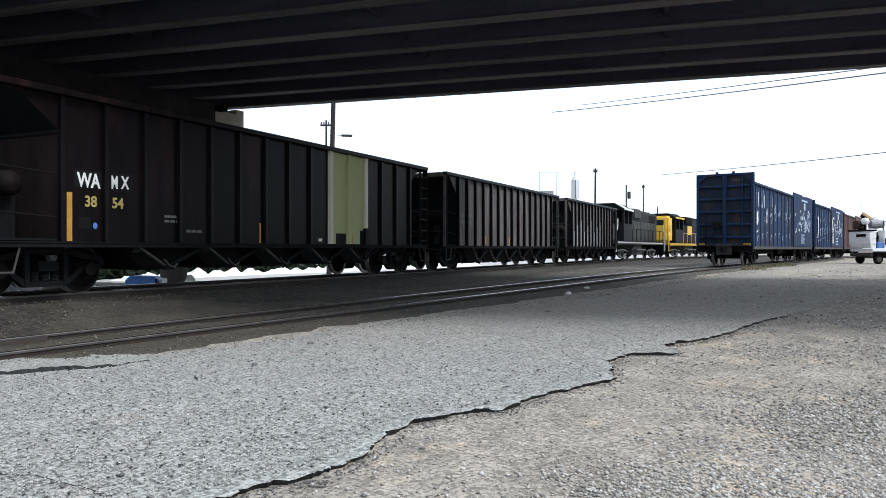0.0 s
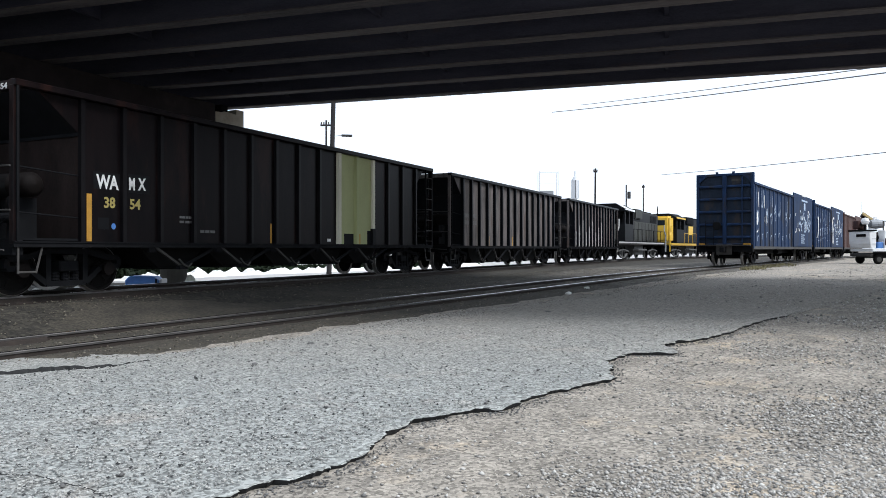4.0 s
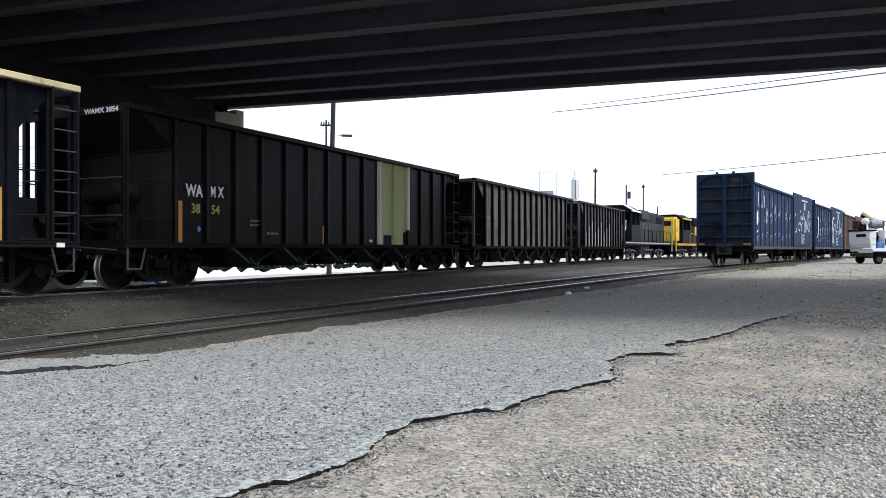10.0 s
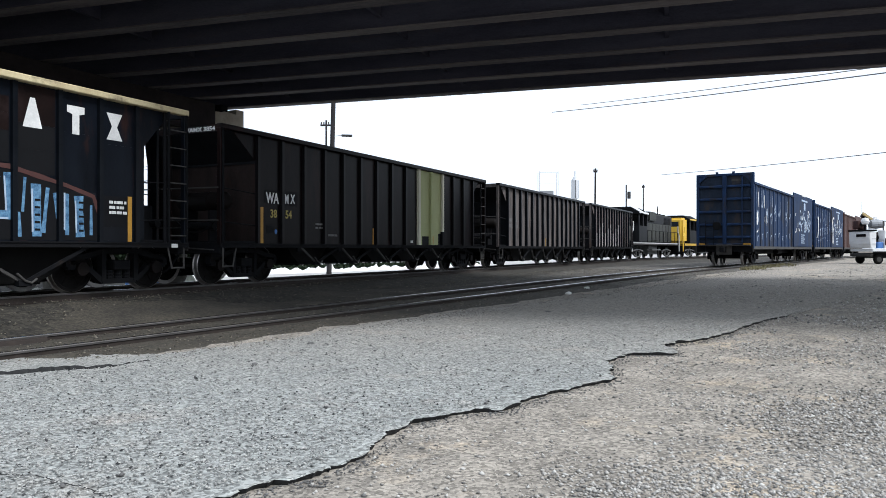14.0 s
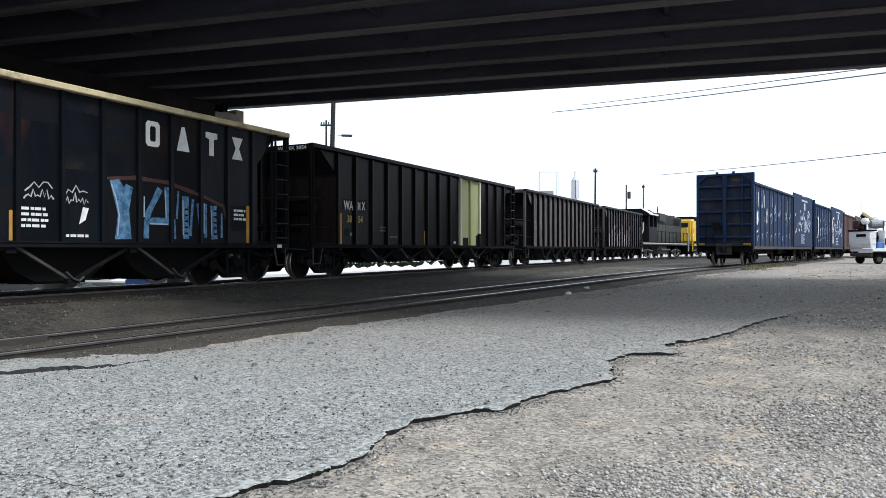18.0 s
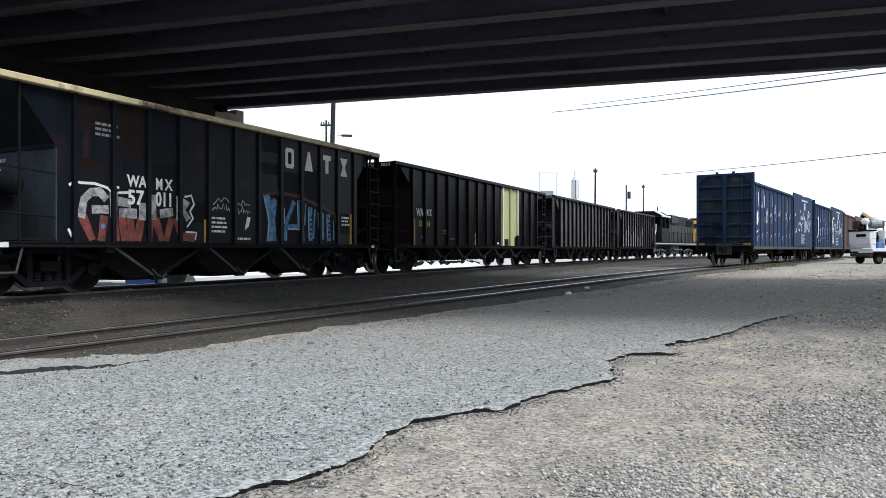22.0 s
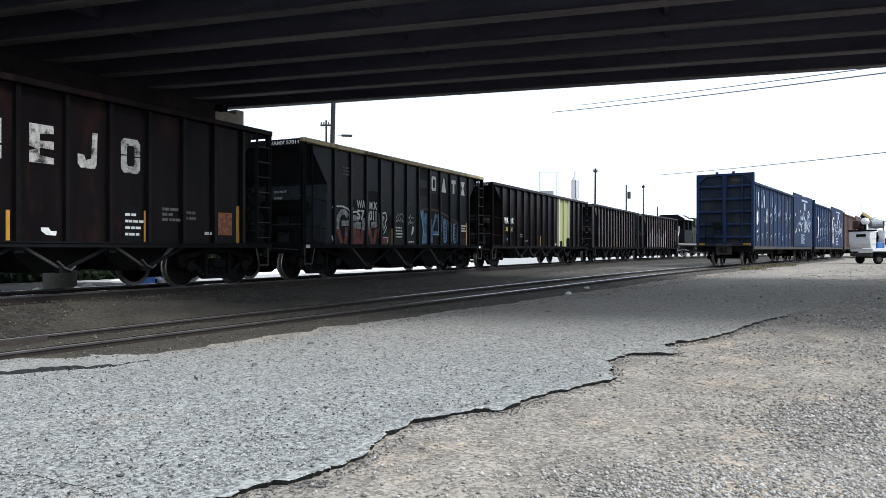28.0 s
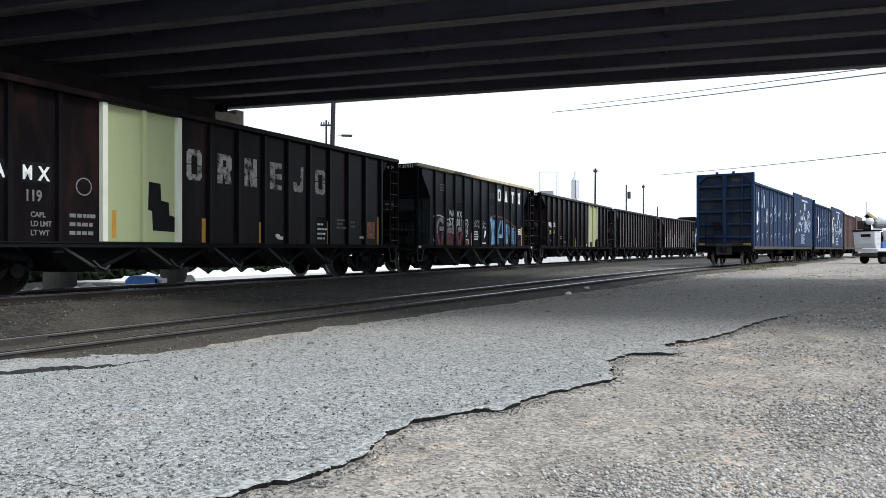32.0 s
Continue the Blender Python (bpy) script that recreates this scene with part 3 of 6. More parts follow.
def build_stones(name, label, count, material, region, lo, hi, seed, tall=1.0):
    """Loose stones, half sunk; region(rng) gives a place."""
    rng = np.random.default_rng(seed)
    spots = np.array([region(rng) for _ in range(count)])
    x, y = spots[:, 0], spots[:, 1]
    z = np.array([ground_z(a, b) for a, b in spots[:, :2]]) + spots[:, 2]
    r = lo + (hi - lo) * rng.random(count) ** 2.2
    v = np.empty((count, 6, 3))
    v[:, 0] = np.stack([x + r * 0.5 * (rng.random(count) - 0.5), y + r * 0.5 * (rng.random(count) - 0.5), z + r * tall * (0.45 + 0.5 * rng.random(count))], 1)
    a = rng.random(count) * 6.28
    for q in range(4):
        t, k = a + q * 1.57 + 0.7 * (rng.random(count) - 0.5), r * (0.6 + 0.8 * rng.random(count))
        v[:, 1 + q] = np.stack([x + k * np.cos(t), y + k * np.sin(t), z + r * 0.3 * (rng.random(count) - 0.3)], 1)
    v[:, 5] = np.stack([x, y, z - r * 0.5], 1)
    tri = np.array([(0, 1, 2), (0, 2, 3), (0, 3, 4), (0, 4, 1), (5, 2, 1), (5, 3, 2), (5, 4, 3), (5, 1, 4)])
    f = (tri[None] + 6 * np.arange(count)[:, None, None]).reshape(-1)
    me = bpy.data.meshes.new(name)
    me.vertices.add(count * 6)
    me.vertices.foreach_set("co", v.reshape(-1))
    me.loops.add(len(f))
    me.loops.foreach_set("vertex_index", f)
    me.polygons.add(len(f) // 3)
    me.polygons.foreach_set("loop_start", np.arange(0, len(f), 3))
    me.update(calc_edges=True)
    me.materials.append(M[material])
    tagged(new(name, me), label, "gravel", kind="stuff")


def side_of_crack(x, y):
    """Positive to the right of the asphalt's broken edge."""
    best, sign = 1e9, 1
    for (ax, ay), (bx, by) in zip(CRACK, CRACK[1:]):
        dx, dy = bx - ax, by - ay
        t = min(1, max(0, ((x - ax) * dx + (y - ay) * dy) / (dx * dx + dy * dy)))
        d = (x - ax - t * dx) ** 2 + (y - ay - t * dy) ** 2
        if d < best:
            best, sign = d, (1 if dx * (y - ay) - dy * (x - ax) < 0 else -1)
    return sign * math.sqrt(best)


def spot(rng, near, far):
    y = near * (far / near) ** (rng.random() ** 0.8)
    return (rng.random() * 1.5 - 0.72) * y * 0.98, y


def on_gravel(rng):
    while True:
        x, y = spot(rng, 3.2, 24)
        d = side_of_crack(x, y)
        if d > 0.06 and rng.random() < 0.05 + 0.95 * smooth(0.5, 3.2, d + 2.2 * noise.noise((x * 0.6, y * 0.6, 2)) + 1.2 * noise.noise((x * 2.1, y * 2.1, 5))):
            return x, y, 0.004


def on_asphalt(rng):
    while True:
        x, y = spot(rng, 3.2, 18)
        if side_of_crack(x, y) < -0.1 and along(SIDING_DIR, x, y)[1] < 9.0:
            return x, y, 0.04 * (1 - smooth(9, 17, y)) + 0.008


def on_bed(rng):
    while True:
        s, l = -4 + 38 * rng.random() ** 1.2, rng.random() * 7.4 - 1.8
        p = SIDING.at(s, l)
        return p.x, p.y, (SIDING.height(s) - 0.1) - ground_z(p.x, p.y) if l < 1.2 else 0.03


def on_edge(rng):
    a, c = CRACK[2:18], CRACK[3:19]
    k = rng.integers(0, len(a))
    t = rng.random()
    d = 0.02 + 0.16 * rng.random() ** 2
    return a[k][0] + (c[k][0] - a[k][0]) * t + d * 0.7, a[k][1] + (c[k][1] - a[k][1]) * t - d * 0.7, 0.006


def on_far(rng):
    while True:
        y = 11 + 34 * rng.random() ** 1.3
        x = -2 + (0.66 * y + 2) * rng.random()
        if along(TRAIN_DIR, x, y)[1] < 9 and (x - 2) * 0.78 - (y - 15) * 0.62 > 0.6 and noise.noise((x * 0.6, y * 0.6, 4)) > -0.25:
            return x, y, 0.012


def on_bed_edge(rng):
    s = 2 + 36 * rng.random()
    p = SIDING.at(s, -2.5 + 0.4 * rng.normal())
    return p.x, p.y, 0.025


build_stones("gravel", "loose mixed crushed stone on packed dirt", 30000, "crushed", on_gravel, 0.004, 0.021, 3, 1.1)
build_stones("gravel", "larger crushed stones lying loose on packed dirt", 2200, "crushed", on_gravel, 0.011, 0.027, 33, 0.8)
build_stones("gravel", "scattered dark grit on worn asphalt", 2300, "stone_black", on_asphalt, 0.004, 0.016, 5)
build_stones("gravel", "exposed aggregate of worn asphalt", 34000, "aggregate", on_asphalt, 0.004, 0.0155, 15, 0.9)
build_stones("gravel", "mixed stones along the siding", 24000, "trackstone", on_bed, 0.006, 0.026, 7)
build_stones("gravel", "crumbs of broken asphalt along its edge", 1600, "stone_dark", on_edge, 0.004, 0.016, 8)
build_stones("gravel", "mixed stones scattered over the far yard", 9000, "crushed", on_far, 0.006, 0.028, 16)
build_stones("gravel", "dark clods scattered over the yard", 260, "stone_dark", on_far, 0.018, 0.05, 41, 0.9)
build_stones("gravel", "dark clods lying on worn asphalt", 70, "stone_dark", on_asphalt, 0.012, 0.03, 42, 0.9)
build_stones("gravel", "dark stones spilled along the siding's dirt", 5000, "trackstone", on_bed_edge, 0.004, 0.017, 18)
build_stones("gravel", "pale stones spilled along the siding's dirt", 2500, "crushed", on_bed_edge, 0.004, 0.016, 19)


def lump(name, x, y, sx, sy, sz, material, label, category, seed):
    """A rough loose piece, such as a stone or a clod."""
    bm = bmesh.new()
    bmesh.ops.create_icosphere(bm, subdivisions=2, radius=1.0)
    for v in bm.verts:
        v.co *= 1 + 0.28 * noise.noise(v.co * 1.7 + Vector((seed, 0, 0)))
        v.co = Vector((v.co.x * sx, v.co.y * sy, max(-0.3, v.co.z) * sz))
    ob = part(name, bm, material)
    ob.matrix_basis = pose(x, y, ground_z(x, y) + sz * 0.3, 0, 0, seed * 40)
    return tagged(ob, label, category)


lump("rock", 3.3, 19.1, 0.085, 0.08, 0.055, "stone_white", "pale rock lying beside the siding rail", "rock", 1)


def build_weeds():
    """Dry weeds by the wagons' wheels."""
    rng = np.random.default_rng(12)
    verts, faces = [], []
    for _ in range(620):
        s, l = 35 + 15 * rng.random() ** 1.6, -1.2 - 1.3 * rng.random() ** 1.3
        if noise.noise((s * 0.5, l, 3)) < 0.0:
            continue
        p = SIDING.at(s, l)
        x, y, z = p.x, p.y, ground_z(p.x, p.y)
        for _ in range(3):
            a, r, t = rng.random() * 6.28, 0.05 + 0.08 * rng.random(), 0.06 + 0.16 * rng.random()
            i = len(verts)
            dx, dy = math.cos(a) * 0.02, math.sin(a) * 0.02
            verts += [(x - dx, y - dy, z), (x + dx, y + dy, z), (x + math.sin(a) * r, y - math.cos(a) * r, z + t)]
            faces.append((i, i + 1, i + 2))
    me = bpy.data.meshes.new("weeds")
    me.from_pydata(verts, [], faces)
    me.materials.append(M["weed"])
    tagged(new("weeds", me), "dry yellow-green weeds along the siding", "weeds", kind="stuff")


build_weeds()
lump("scrap_slab", 4.19, 21.2, 0.2, 0.09, 0.05, "stone_white", "pale flat scrap lying beside the siding rail", "debris", 2)
lump("rock", 2.09, 14.45, 0.08, 0.06, 0.035, "stone_dark", "dark clod on the dirt by the siding", "rock", 3)
lump("rock", -2.27, 8.75, 0.07, 0.05, 0.05, "stone_dark", "dark lump lying on worn asphalt", "rock", 4)
lump("rock", -1.9, 10.45, 0.06, 0.05, 0.05, "stone_dark", "dark lump lying on worn asphalt", "rock", 5)

# ---- overpass ----
BRIDGE_DIR = -72.9
SOFFIT = EYE + 6.0


def build_bridge():
    # local x runs along the bridge, local y is the distance from the eye
    m = pose(0, 0, SOFFIT, 0, 0, 90 + 72.9 - 180)
    b = thing("overpass", m, "dark steel girder road overpass spanning the yard", "bridge", kind="structure")
    for i in range(8):
        y = 27.0 - 2.1 * i
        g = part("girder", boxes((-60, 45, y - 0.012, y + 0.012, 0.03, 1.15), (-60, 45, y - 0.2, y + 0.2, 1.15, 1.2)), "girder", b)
        part("bottom_flange", boxes((-60, 45, y - 0.21, y + 0.21, -0.01, 0.03)), "flange", g, "bottom flange coloured as lit from the ground")
        if i < 7:
            for k in range(9):
                x = -30 + k * 7.5
                bm = boxes((x - 0.01, x + 0.01, y - 2.08, y - 0.02, 0.35, 1.1), (x - 0.06, x + 0.06, y - 2.08, y - 0.02, 0.33, 0.35))
                part("diaphragm", bm, "girder", b)
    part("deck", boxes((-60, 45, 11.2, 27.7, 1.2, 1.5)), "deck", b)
    for y in (27.55, 11.35):
        part("parapet", boxes((-60, 45, y - 0.12, y + 0.12, 1.5, 2.35)), "concrete", b)
    # the bent behind the train, along the tracks
    p = thing("pier", line_pose(TRAIN_DIR, 21.8, 0, 0.4), "stained concrete bridge pier behind the train", "pier", kind="structure")
    # one concrete cap, coloured dark in the shade and pale at its lit end
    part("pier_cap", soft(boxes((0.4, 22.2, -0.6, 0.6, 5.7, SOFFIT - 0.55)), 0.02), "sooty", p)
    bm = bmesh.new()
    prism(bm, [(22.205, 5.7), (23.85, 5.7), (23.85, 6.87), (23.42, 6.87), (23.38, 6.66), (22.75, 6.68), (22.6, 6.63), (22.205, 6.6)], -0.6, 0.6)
    part("cap_end", bm, "cap_lit", p, "stained end of the pier cap, coloured as lit, with a raised keeper block")
    part("bearing", soft(boxes((22.9, 23.3, -0.25, 0.25, 6.672, 7.04)), 0.03), "frame", p, "rusty girder bearing")
    for s in (1.4, 6.2, 11.0, 15.8, 20.6):
        bm = bmesh.new()
        lathe(bm, [(0.5, -0.7), (0.5, 5.72)], 20, "z", Matrix.Translation((s, 0, 0)))
        part("column", bm, "column", p)


build_bridge()

# ---- hopper cars ----
SILL = 0.97      # bottom of the side sheets over the rail
WIDE = 1.55      # half width over the posts
WHEEL_R = 0.457
ROLLERS = []     # (wheelset, its pose in the truck)


def truck(car, x, wheelbase=1.76, r=WHEEL_R, axles=2):
    """A freight truck under a car, with its wheelsets."""
    bm = bmesh.new()
    box(bm, -0.2, 0.2, -1.15, 1.15, 0.42, 0.62)
    box(bm, -0.3, 0.3, -0.35, 0.35, 0.6, 0.75)
    t = part("truck", soft(bm, 0.02), "frame", car)
    t.matrix_basis = pose(x, 0, 0)
    h = wheelbase / 2
    for sy in (-1, 1):
        bm = bmesh.new()
        y0, y1 = sy * 0.93, sy * 1.09
        outline = [(-h - 0.28, 0.50), (-h - 0.26, 0.66), (-h + 0.12, 0.70), (-0.42, 0.80), (0.42, 0.80), (h - 0.12, 0.70), (h + 0.26, 0.66), (h + 0.28, 0.50), (h - 0.16, 0.47), (0.40, 0.20), (-0.40, 0.20), (-h + 0.16, 0.47)]
        # a cast frame of struts round its windows
        for a, b in zip(outline, outline[1:] + outline[:1]):
            bar(bm, (a[0], (y0 + y1) / 2, a[1]), (b[0], (y0 + y1) / 2, b[1]), 0.14, 0.10)
        for xx in (-0.38, 0.38):
            box(bm, xx - 0.05, xx + 0.05, min(y0, y1), max(y0, y1), 0.2, 0.8)
        part("side_frame", bm, "frame", t)
        for sx in (-1, 1):
            bm = bmesh.new()
            lathe(bm, [(0.0, -0.06), (0.13, -0.06), (0.13, 0.05), (0.09, 0.07), (0.0, 0.07)], 12, "y", Matrix.Translation((sx * h, sy * 1.08, r)))
            part("bearing_cap", bm, "tank", t, "rusty round bearing cap")
        for xx in (-0.2, 0.0, 0.2):
            bm = bmesh.new()
            lathe(bm, [(0.07, 0.24), (0.085, 0.27), (0.07, 0.30), (0.085, 0.33), (0.07, 0.36), (0.085, 0.39), (0.07, 0.42)], 10, "z", Matrix.Translation((xx, sy * 1.01, 0)))
            part("spring", bm, "frame", t)
    xs = (-h, h) if axles == 2 else (-h, 0, h)
    for xx in xs:
        wheelset(t, xx, r)
    return t


def wheelset(t, x, r):
    if r not in SETS:
        bm = bmesh.new()
        for sy in (-1, 1):
            y = sy * 0.75
            lathe(bm, [(0.09, sy * 0.12 + y), (0.13, sy * 0.10 + y), (0.15, sy * 0.03 + y), (r * 0.80, sy * 0.02 + y), (r * 0.86, sy * 0.07 + y), (r - 0.012, sy * 0.07 + y)], 28, caps=False)
            lathe(bm, [(r * 0.86, -sy * 0.06 + y), (r * 0.80, -sy * 0.02 + y), (0.15, -sy * 0.02 + y), (0.09, -sy * 0.08 + y)], 28, caps=False)
            for k in range(6):
                a = k * math.pi / 3
                box(bm, r * 0.3, r * 0.72, -0.015, 0.015, -0.02, 0.02, Matrix.Translation((0, y + sy * 0.03, 0)) @ Matrix.Rotation(a, 4, "Y"))
        rod(bm, (0, -1.05, 0), (0, 1.05, 0), 0.075, 10)
        me = bpy.data.meshes.new("wheelset")
        bm.to_mesh(me)
        bm.free()
        me.materials.append(M["wheel"])
        bm = bmesh.new()
        for sy in (-1, 1):
            y = sy * 0.75
            lathe(bm, [(r - 0.012, sy * 0.071 + y), (r, sy * 0.06 + y), (r + 0.002, -sy * 0.035 + y), (r + 0.025, -sy * 0.045 + y), (r + 0.022, -sy * 0.065 + y), (r * 0.86, -sy * 0.066 + y)], 28, caps=False)
        mt = bpy.data.meshes.new("tread")
        bm.to_mesh(mt)
        bm.free()
        mt.materials.append(M["tread"])
        SETS[r] = (me, mt)
    me, mt = SETS[r]
    # wheels and their treads stay one piece that rolls
    bm = bmesh.new()
    bm.from_mesh(me)
    n = len(bm.faces)
    bm.from_mesh(mt)
    bm.faces.ensure_lookup_table()
    for f in bm.faces[n:]:
        f.material_index = 1
    key = ("joined", r)
    if key not in SETS:
        j = bpy.data.meshes.new("wheelset")
        bm.to_mesh(j)
        j.materials.append(M["wheel"])
        j.materials.append(M["tread"])
        SETS[key] = j
    bm.free()
    w = new("wheelset", SETS[key])
    w.parent = t
    w.matrix_basis = pose(x, 0, r)
    if t.parent in [c for c, _ in CARS]:
        ROLLERS.append((w, x, r))


SETS = {}


def hopper(label, a, b, top, paint, posts, p0, p1, bays, pitch, chord, zs=2.95, sheet_in=0.5, grab=True, deep=0.05, tank="tank", low=0.42, slip=0.0, first=None, lip=0.0, zr=None):
    """An open-top hopper car. a..b: its ends along the track at the start; p0, p1: first and last rib; bays: pockets below; zs: where the end slope meets the end wall; slip: moves the painted marks along; first: the first rib, where it is not at p0; lip: how far the sheet goes past the last rib; zr: zs at the leading end."""
    h, mid = (b - a) / 2, (a + b) / 2
    rb = 0.10 - deep    # how far the ribs stand back from the chord
    car = thing("hopper_car", train_pose(mid), label, "hopper car", "hopper cars of the train")
    CARS.append((car, mid))
    z0, z1, w = SILL, top, WIDE
    e0, e1 = p0 - mid, p1 - mid
    zr = zs if zr is None else zr
    for sy in (-1, 1):
        ya, yb = sy * (w - 0.115), sy * (w - 0.10)
        bm = bmesh.new()
        prism(bm, [(e0 if sy < 0 else -h + 0.6, z0), (e1 + lip, z0), (e1 + lip, zr), (h - sheet_in, z1 - 0.1), (-h + sheet_in, z1 - 0.1), (e0 if sy < 0 else -h + 0.6, zs)], ya, yb)
        part("side_sheet", bm, paint, car)
        bm = boxes((-h, h, *sorted((sy * (w - 0.125), sy * (w + 0.05))), z1 - 0.12, z1))
        part("top_chord", soft(bm, 0.015), chord, car, "chipped cream-painted top chord" if chord == "rim" else "")
        bm = boxes((-h, h, sy * (w - 0.04) - 0.06, sy * (w - 0.04) + 0.06, z0 - 0.10, z0), (-h, h, sy * (w + 0.01) - 0.03, sy * (w + 0.01) + 0.03, z0 - 0.02, z0 + 0.005))
        part("side_sill", bm, "frame", car)
        post = None
        for i in range(posts):
            r0 = e0 if first is None else first - mid
            x = r0 + (e1 - r0) * i / (posts - 1)
            if post is None:
                bm = bmesh.new()
                prism(bm, [(-0.055, sy * (w - 0.101)), (-0.042, sy * (w - rb)), (0.042, sy * (w - rb)), (0.055, sy * (w - 0.101))], z0, z1 - 0.1, "z")
                post = part("side_post", bm, "dustrib" if paint == "brown" else "rib", car)
                post.matrix_basis = pose(x, 0, 0)
            else:
                again(post, car, pose(x, 0, 0))
        for sx, e in ((-1, e0), (1, e1)):
            part("corner_post", soft(boxes((sx * (h - 0.05) - 0.055, sx * (h - 0.05) + 0.055, sy * (w - 0.05) - 0.06, sy * (w - 0.05) + 0.06, z0 - 0.05, z1 - 0.1)), 0.01), paint, car)
            # bent handrails from the corner to the side sheet
            for zz in (1.47, 2.25):
                bm = bmesh.new()
                rod(bm, (sx * (h - 0.06), sy * (w - 0.02), zz), (sx * abs(e), sy * (w - 0.12), zz - 0.06), 0.014, 6)
                part("handrail", bm, "frame", car)
            # sill step below the corner
            bm = bmesh.new()
            rod(bm, (sx * (h - 0.1), sy * (w - 0.02), z0 - 0.05), (sx * (h - 0.1), sy * (w - 0.02), 0.42), 0.02, 6)
            rod(bm, (sx * (h - 0.55), sy * (w - 0.02), z0 - 0.05), (sx * (h - 0.42), sy * (w - 0.02), 0.42), 0.02, 6)
            rod(bm, (sx * (h - 0.1), sy * (w - 0.02), 0.44), (sx * (h - 0.42), sy * (w - 0.02), 0.44), 0.02, 6)
            part("sill_step", bm, "strut", car)
            # ladder on the side by the corner
            lad = bmesh.new()
            for xx in (0.06, 0.55) if sx > 0 or not grab else (0.06,):
                box(lad, *sorted((sx * (h - xx - 0.02), sx * (h - xx + 0.02))), *sorted((sy * (w + 0.005), sy * (w + 0.045))), z0, z1 - 0.11)
            part("ladder_rail", lad, "frame", car)
            rung = None
            if sx > 0 or not grab:
                for k in range(7):
                    rung = part("ladder_rung", rod(bmesh.new(), (sx * (h - 0.55), sy * (w + 0.03), z0 + 0.15 + 0.37 * k), (sx * (h - 0.06), sy * (w + 0.03), z0 + 0.15 + 0.37 * k), 0.014, 5), "strut", car)
    for sx, e in ((-1, e0), (1, e1)):
        ex = sx * abs(e)
        part("end_rail", boxes((*sorted((sx * (h - 0.01), sx * (h - 0.09))), -w + 0.1, w - 0.1, z1 - 0.17, z1 - 0.015)), paint, car)
        bm = bmesh.new()
        prism(bm, [(sx * (h - 0.5), z1 - 0.06), (ex, zs), (sx * (abs(e) - 1.6), z0 + 0.1), (sx * (abs(e) - 1.63), z0 + 0.12), (sx * (abs(e) - 0.04), zs + 0.03), (sx * (h - 0.54), z1 - 0.05)], -w + 0.13, w - 0.13)
        part("slope_sheet", bm, "endpaint", car)
        part("end_wall", boxes((ex - 0.02, ex + 0.02, -w + 0.1, w - 0.1, z0, zs)), {"brown": "endwall", "slate": "slatewall"}.get(paint, "endpaint"), car)
        part("end_shelf", boxes((ex - 0.05, ex + 0.05, -w + 0.1, w - 0.1, zs - 0.02, zs + 0.06)), "endpaint", car)
        part("end_sill", soft(boxes((sx * (h - 0.12) - 0.1, sx * (h - 0.12) + 0.1, -w + 0.05, w - 0.05, z0 - 0.24, z0 + 0.02)), 0.015), "frame", car)
        part("end_platform", boxes((*sorted((ex, sx * (h - 0.02))), -w + 0.1, w - 0.1, z0 + 0.02, z0 + 0.06)), "frame", car)
        for y in (0.1, 1.15) if sx < 0 else (-0.62, 0.62):
            d = 0.045 if sx < 0 else 0.1
            part("end_post", soft(boxes((sx * (h - 0.06) - 0.035, sx * (h - 0.06) + 0.035, y - d, y + d, z0, z1 - 0.16)), 0.008), paint, car)
        for zz, ya, yb in ((1.5, -1.5, 1.5), (2.25, -1.5, 1.5)) if sx < 0 else ((1.3, -1.5, 1.5),):
            part("grab_bar", rod(bmesh.new(), (sx * (h + 0.02), ya, zz), (sx * (h + 0.02), yb, zz + 0.03), 0.016, 6), "strut", car)
        bm = bmesh.new()
        lathe(bm, [(0.0, -0.78), (0.14, -0.76), (0.22, -0.68), (0.225, -0.3), (0.235, -0.29), (0.235, -0.25), (0.225, -0.24), (0.225, 0.68), (0.14, 0.76), (0.0, 0.78)], 22, "y", Matrix.Translation((sx * (h - 0.62), -0.45 if sx < 0 else 0.3, z0 + 1.02)))
        for f in bm.faces:
            f.smooth = True
        part("air_reservoir", bm, tank, car, "rusty round air tank")
        for y in (-0.85, 0.05):
            part("tank_bracket", boxes((sx * (h - 0.62) - 0.26, sx * (h - 0.62) + 0.26, y - 0.03, y + 0.03, z0 + 0.06, z0 + 0.8)), "frame", car)
        bm = bmesh.new()
        rod(bm, (sx * (h - 0.35), -1.05, z0 + 0.42), (sx * (h - 0.35), -0.25, z0 + 0.42), 0.09, 12)
        rod(bm, (sx * (h - 0.35), -0.25, z0 + 0.42), (sx * (h - 0.35), 0.5, z0 + 0.35), 0.025, 6)
        part("brake_cylinder", bm, "frame", car)
        pts = [(sx * (h - 0.3 + 0.1 * q / 8), -1.2 + 1.3 * q / 8, z0 + 0.6 - 0.35 * math.sin(3.1 * q / 8)) for q in range(9)]
        part("brake_pipe", tube(pts, 0.02, 6), "frame", car)
        # coupler, its cut lever and the air hose
        bm = boxes((*sorted((sx * (h - 0.1), sx * (h + 0.42))), -0.09, 0.09, 0.78, 0.96))
        box(bm, *sorted((sx * (h + 0.32), sx * (h + 0.56))), -0.17, 0.12, 0.72, 1.0)
        part("coupler", soft(bm, 0.03), "frame", car)
        part("cut_lever", rod(bmesh.new(), (sx * (h + 0.1), -1.45, 0.82), (sx * (h + 0.15), 0.1, 0.9), 0.016, 6), "strut", car)
        pts = [(sx * (h + 0.1 + 0.45 * q / 8), -0.35 + 0.2 * q / 8, 0.7 - 0.4 * math.sin(1.9 * q / 8)) for q in range(9)]
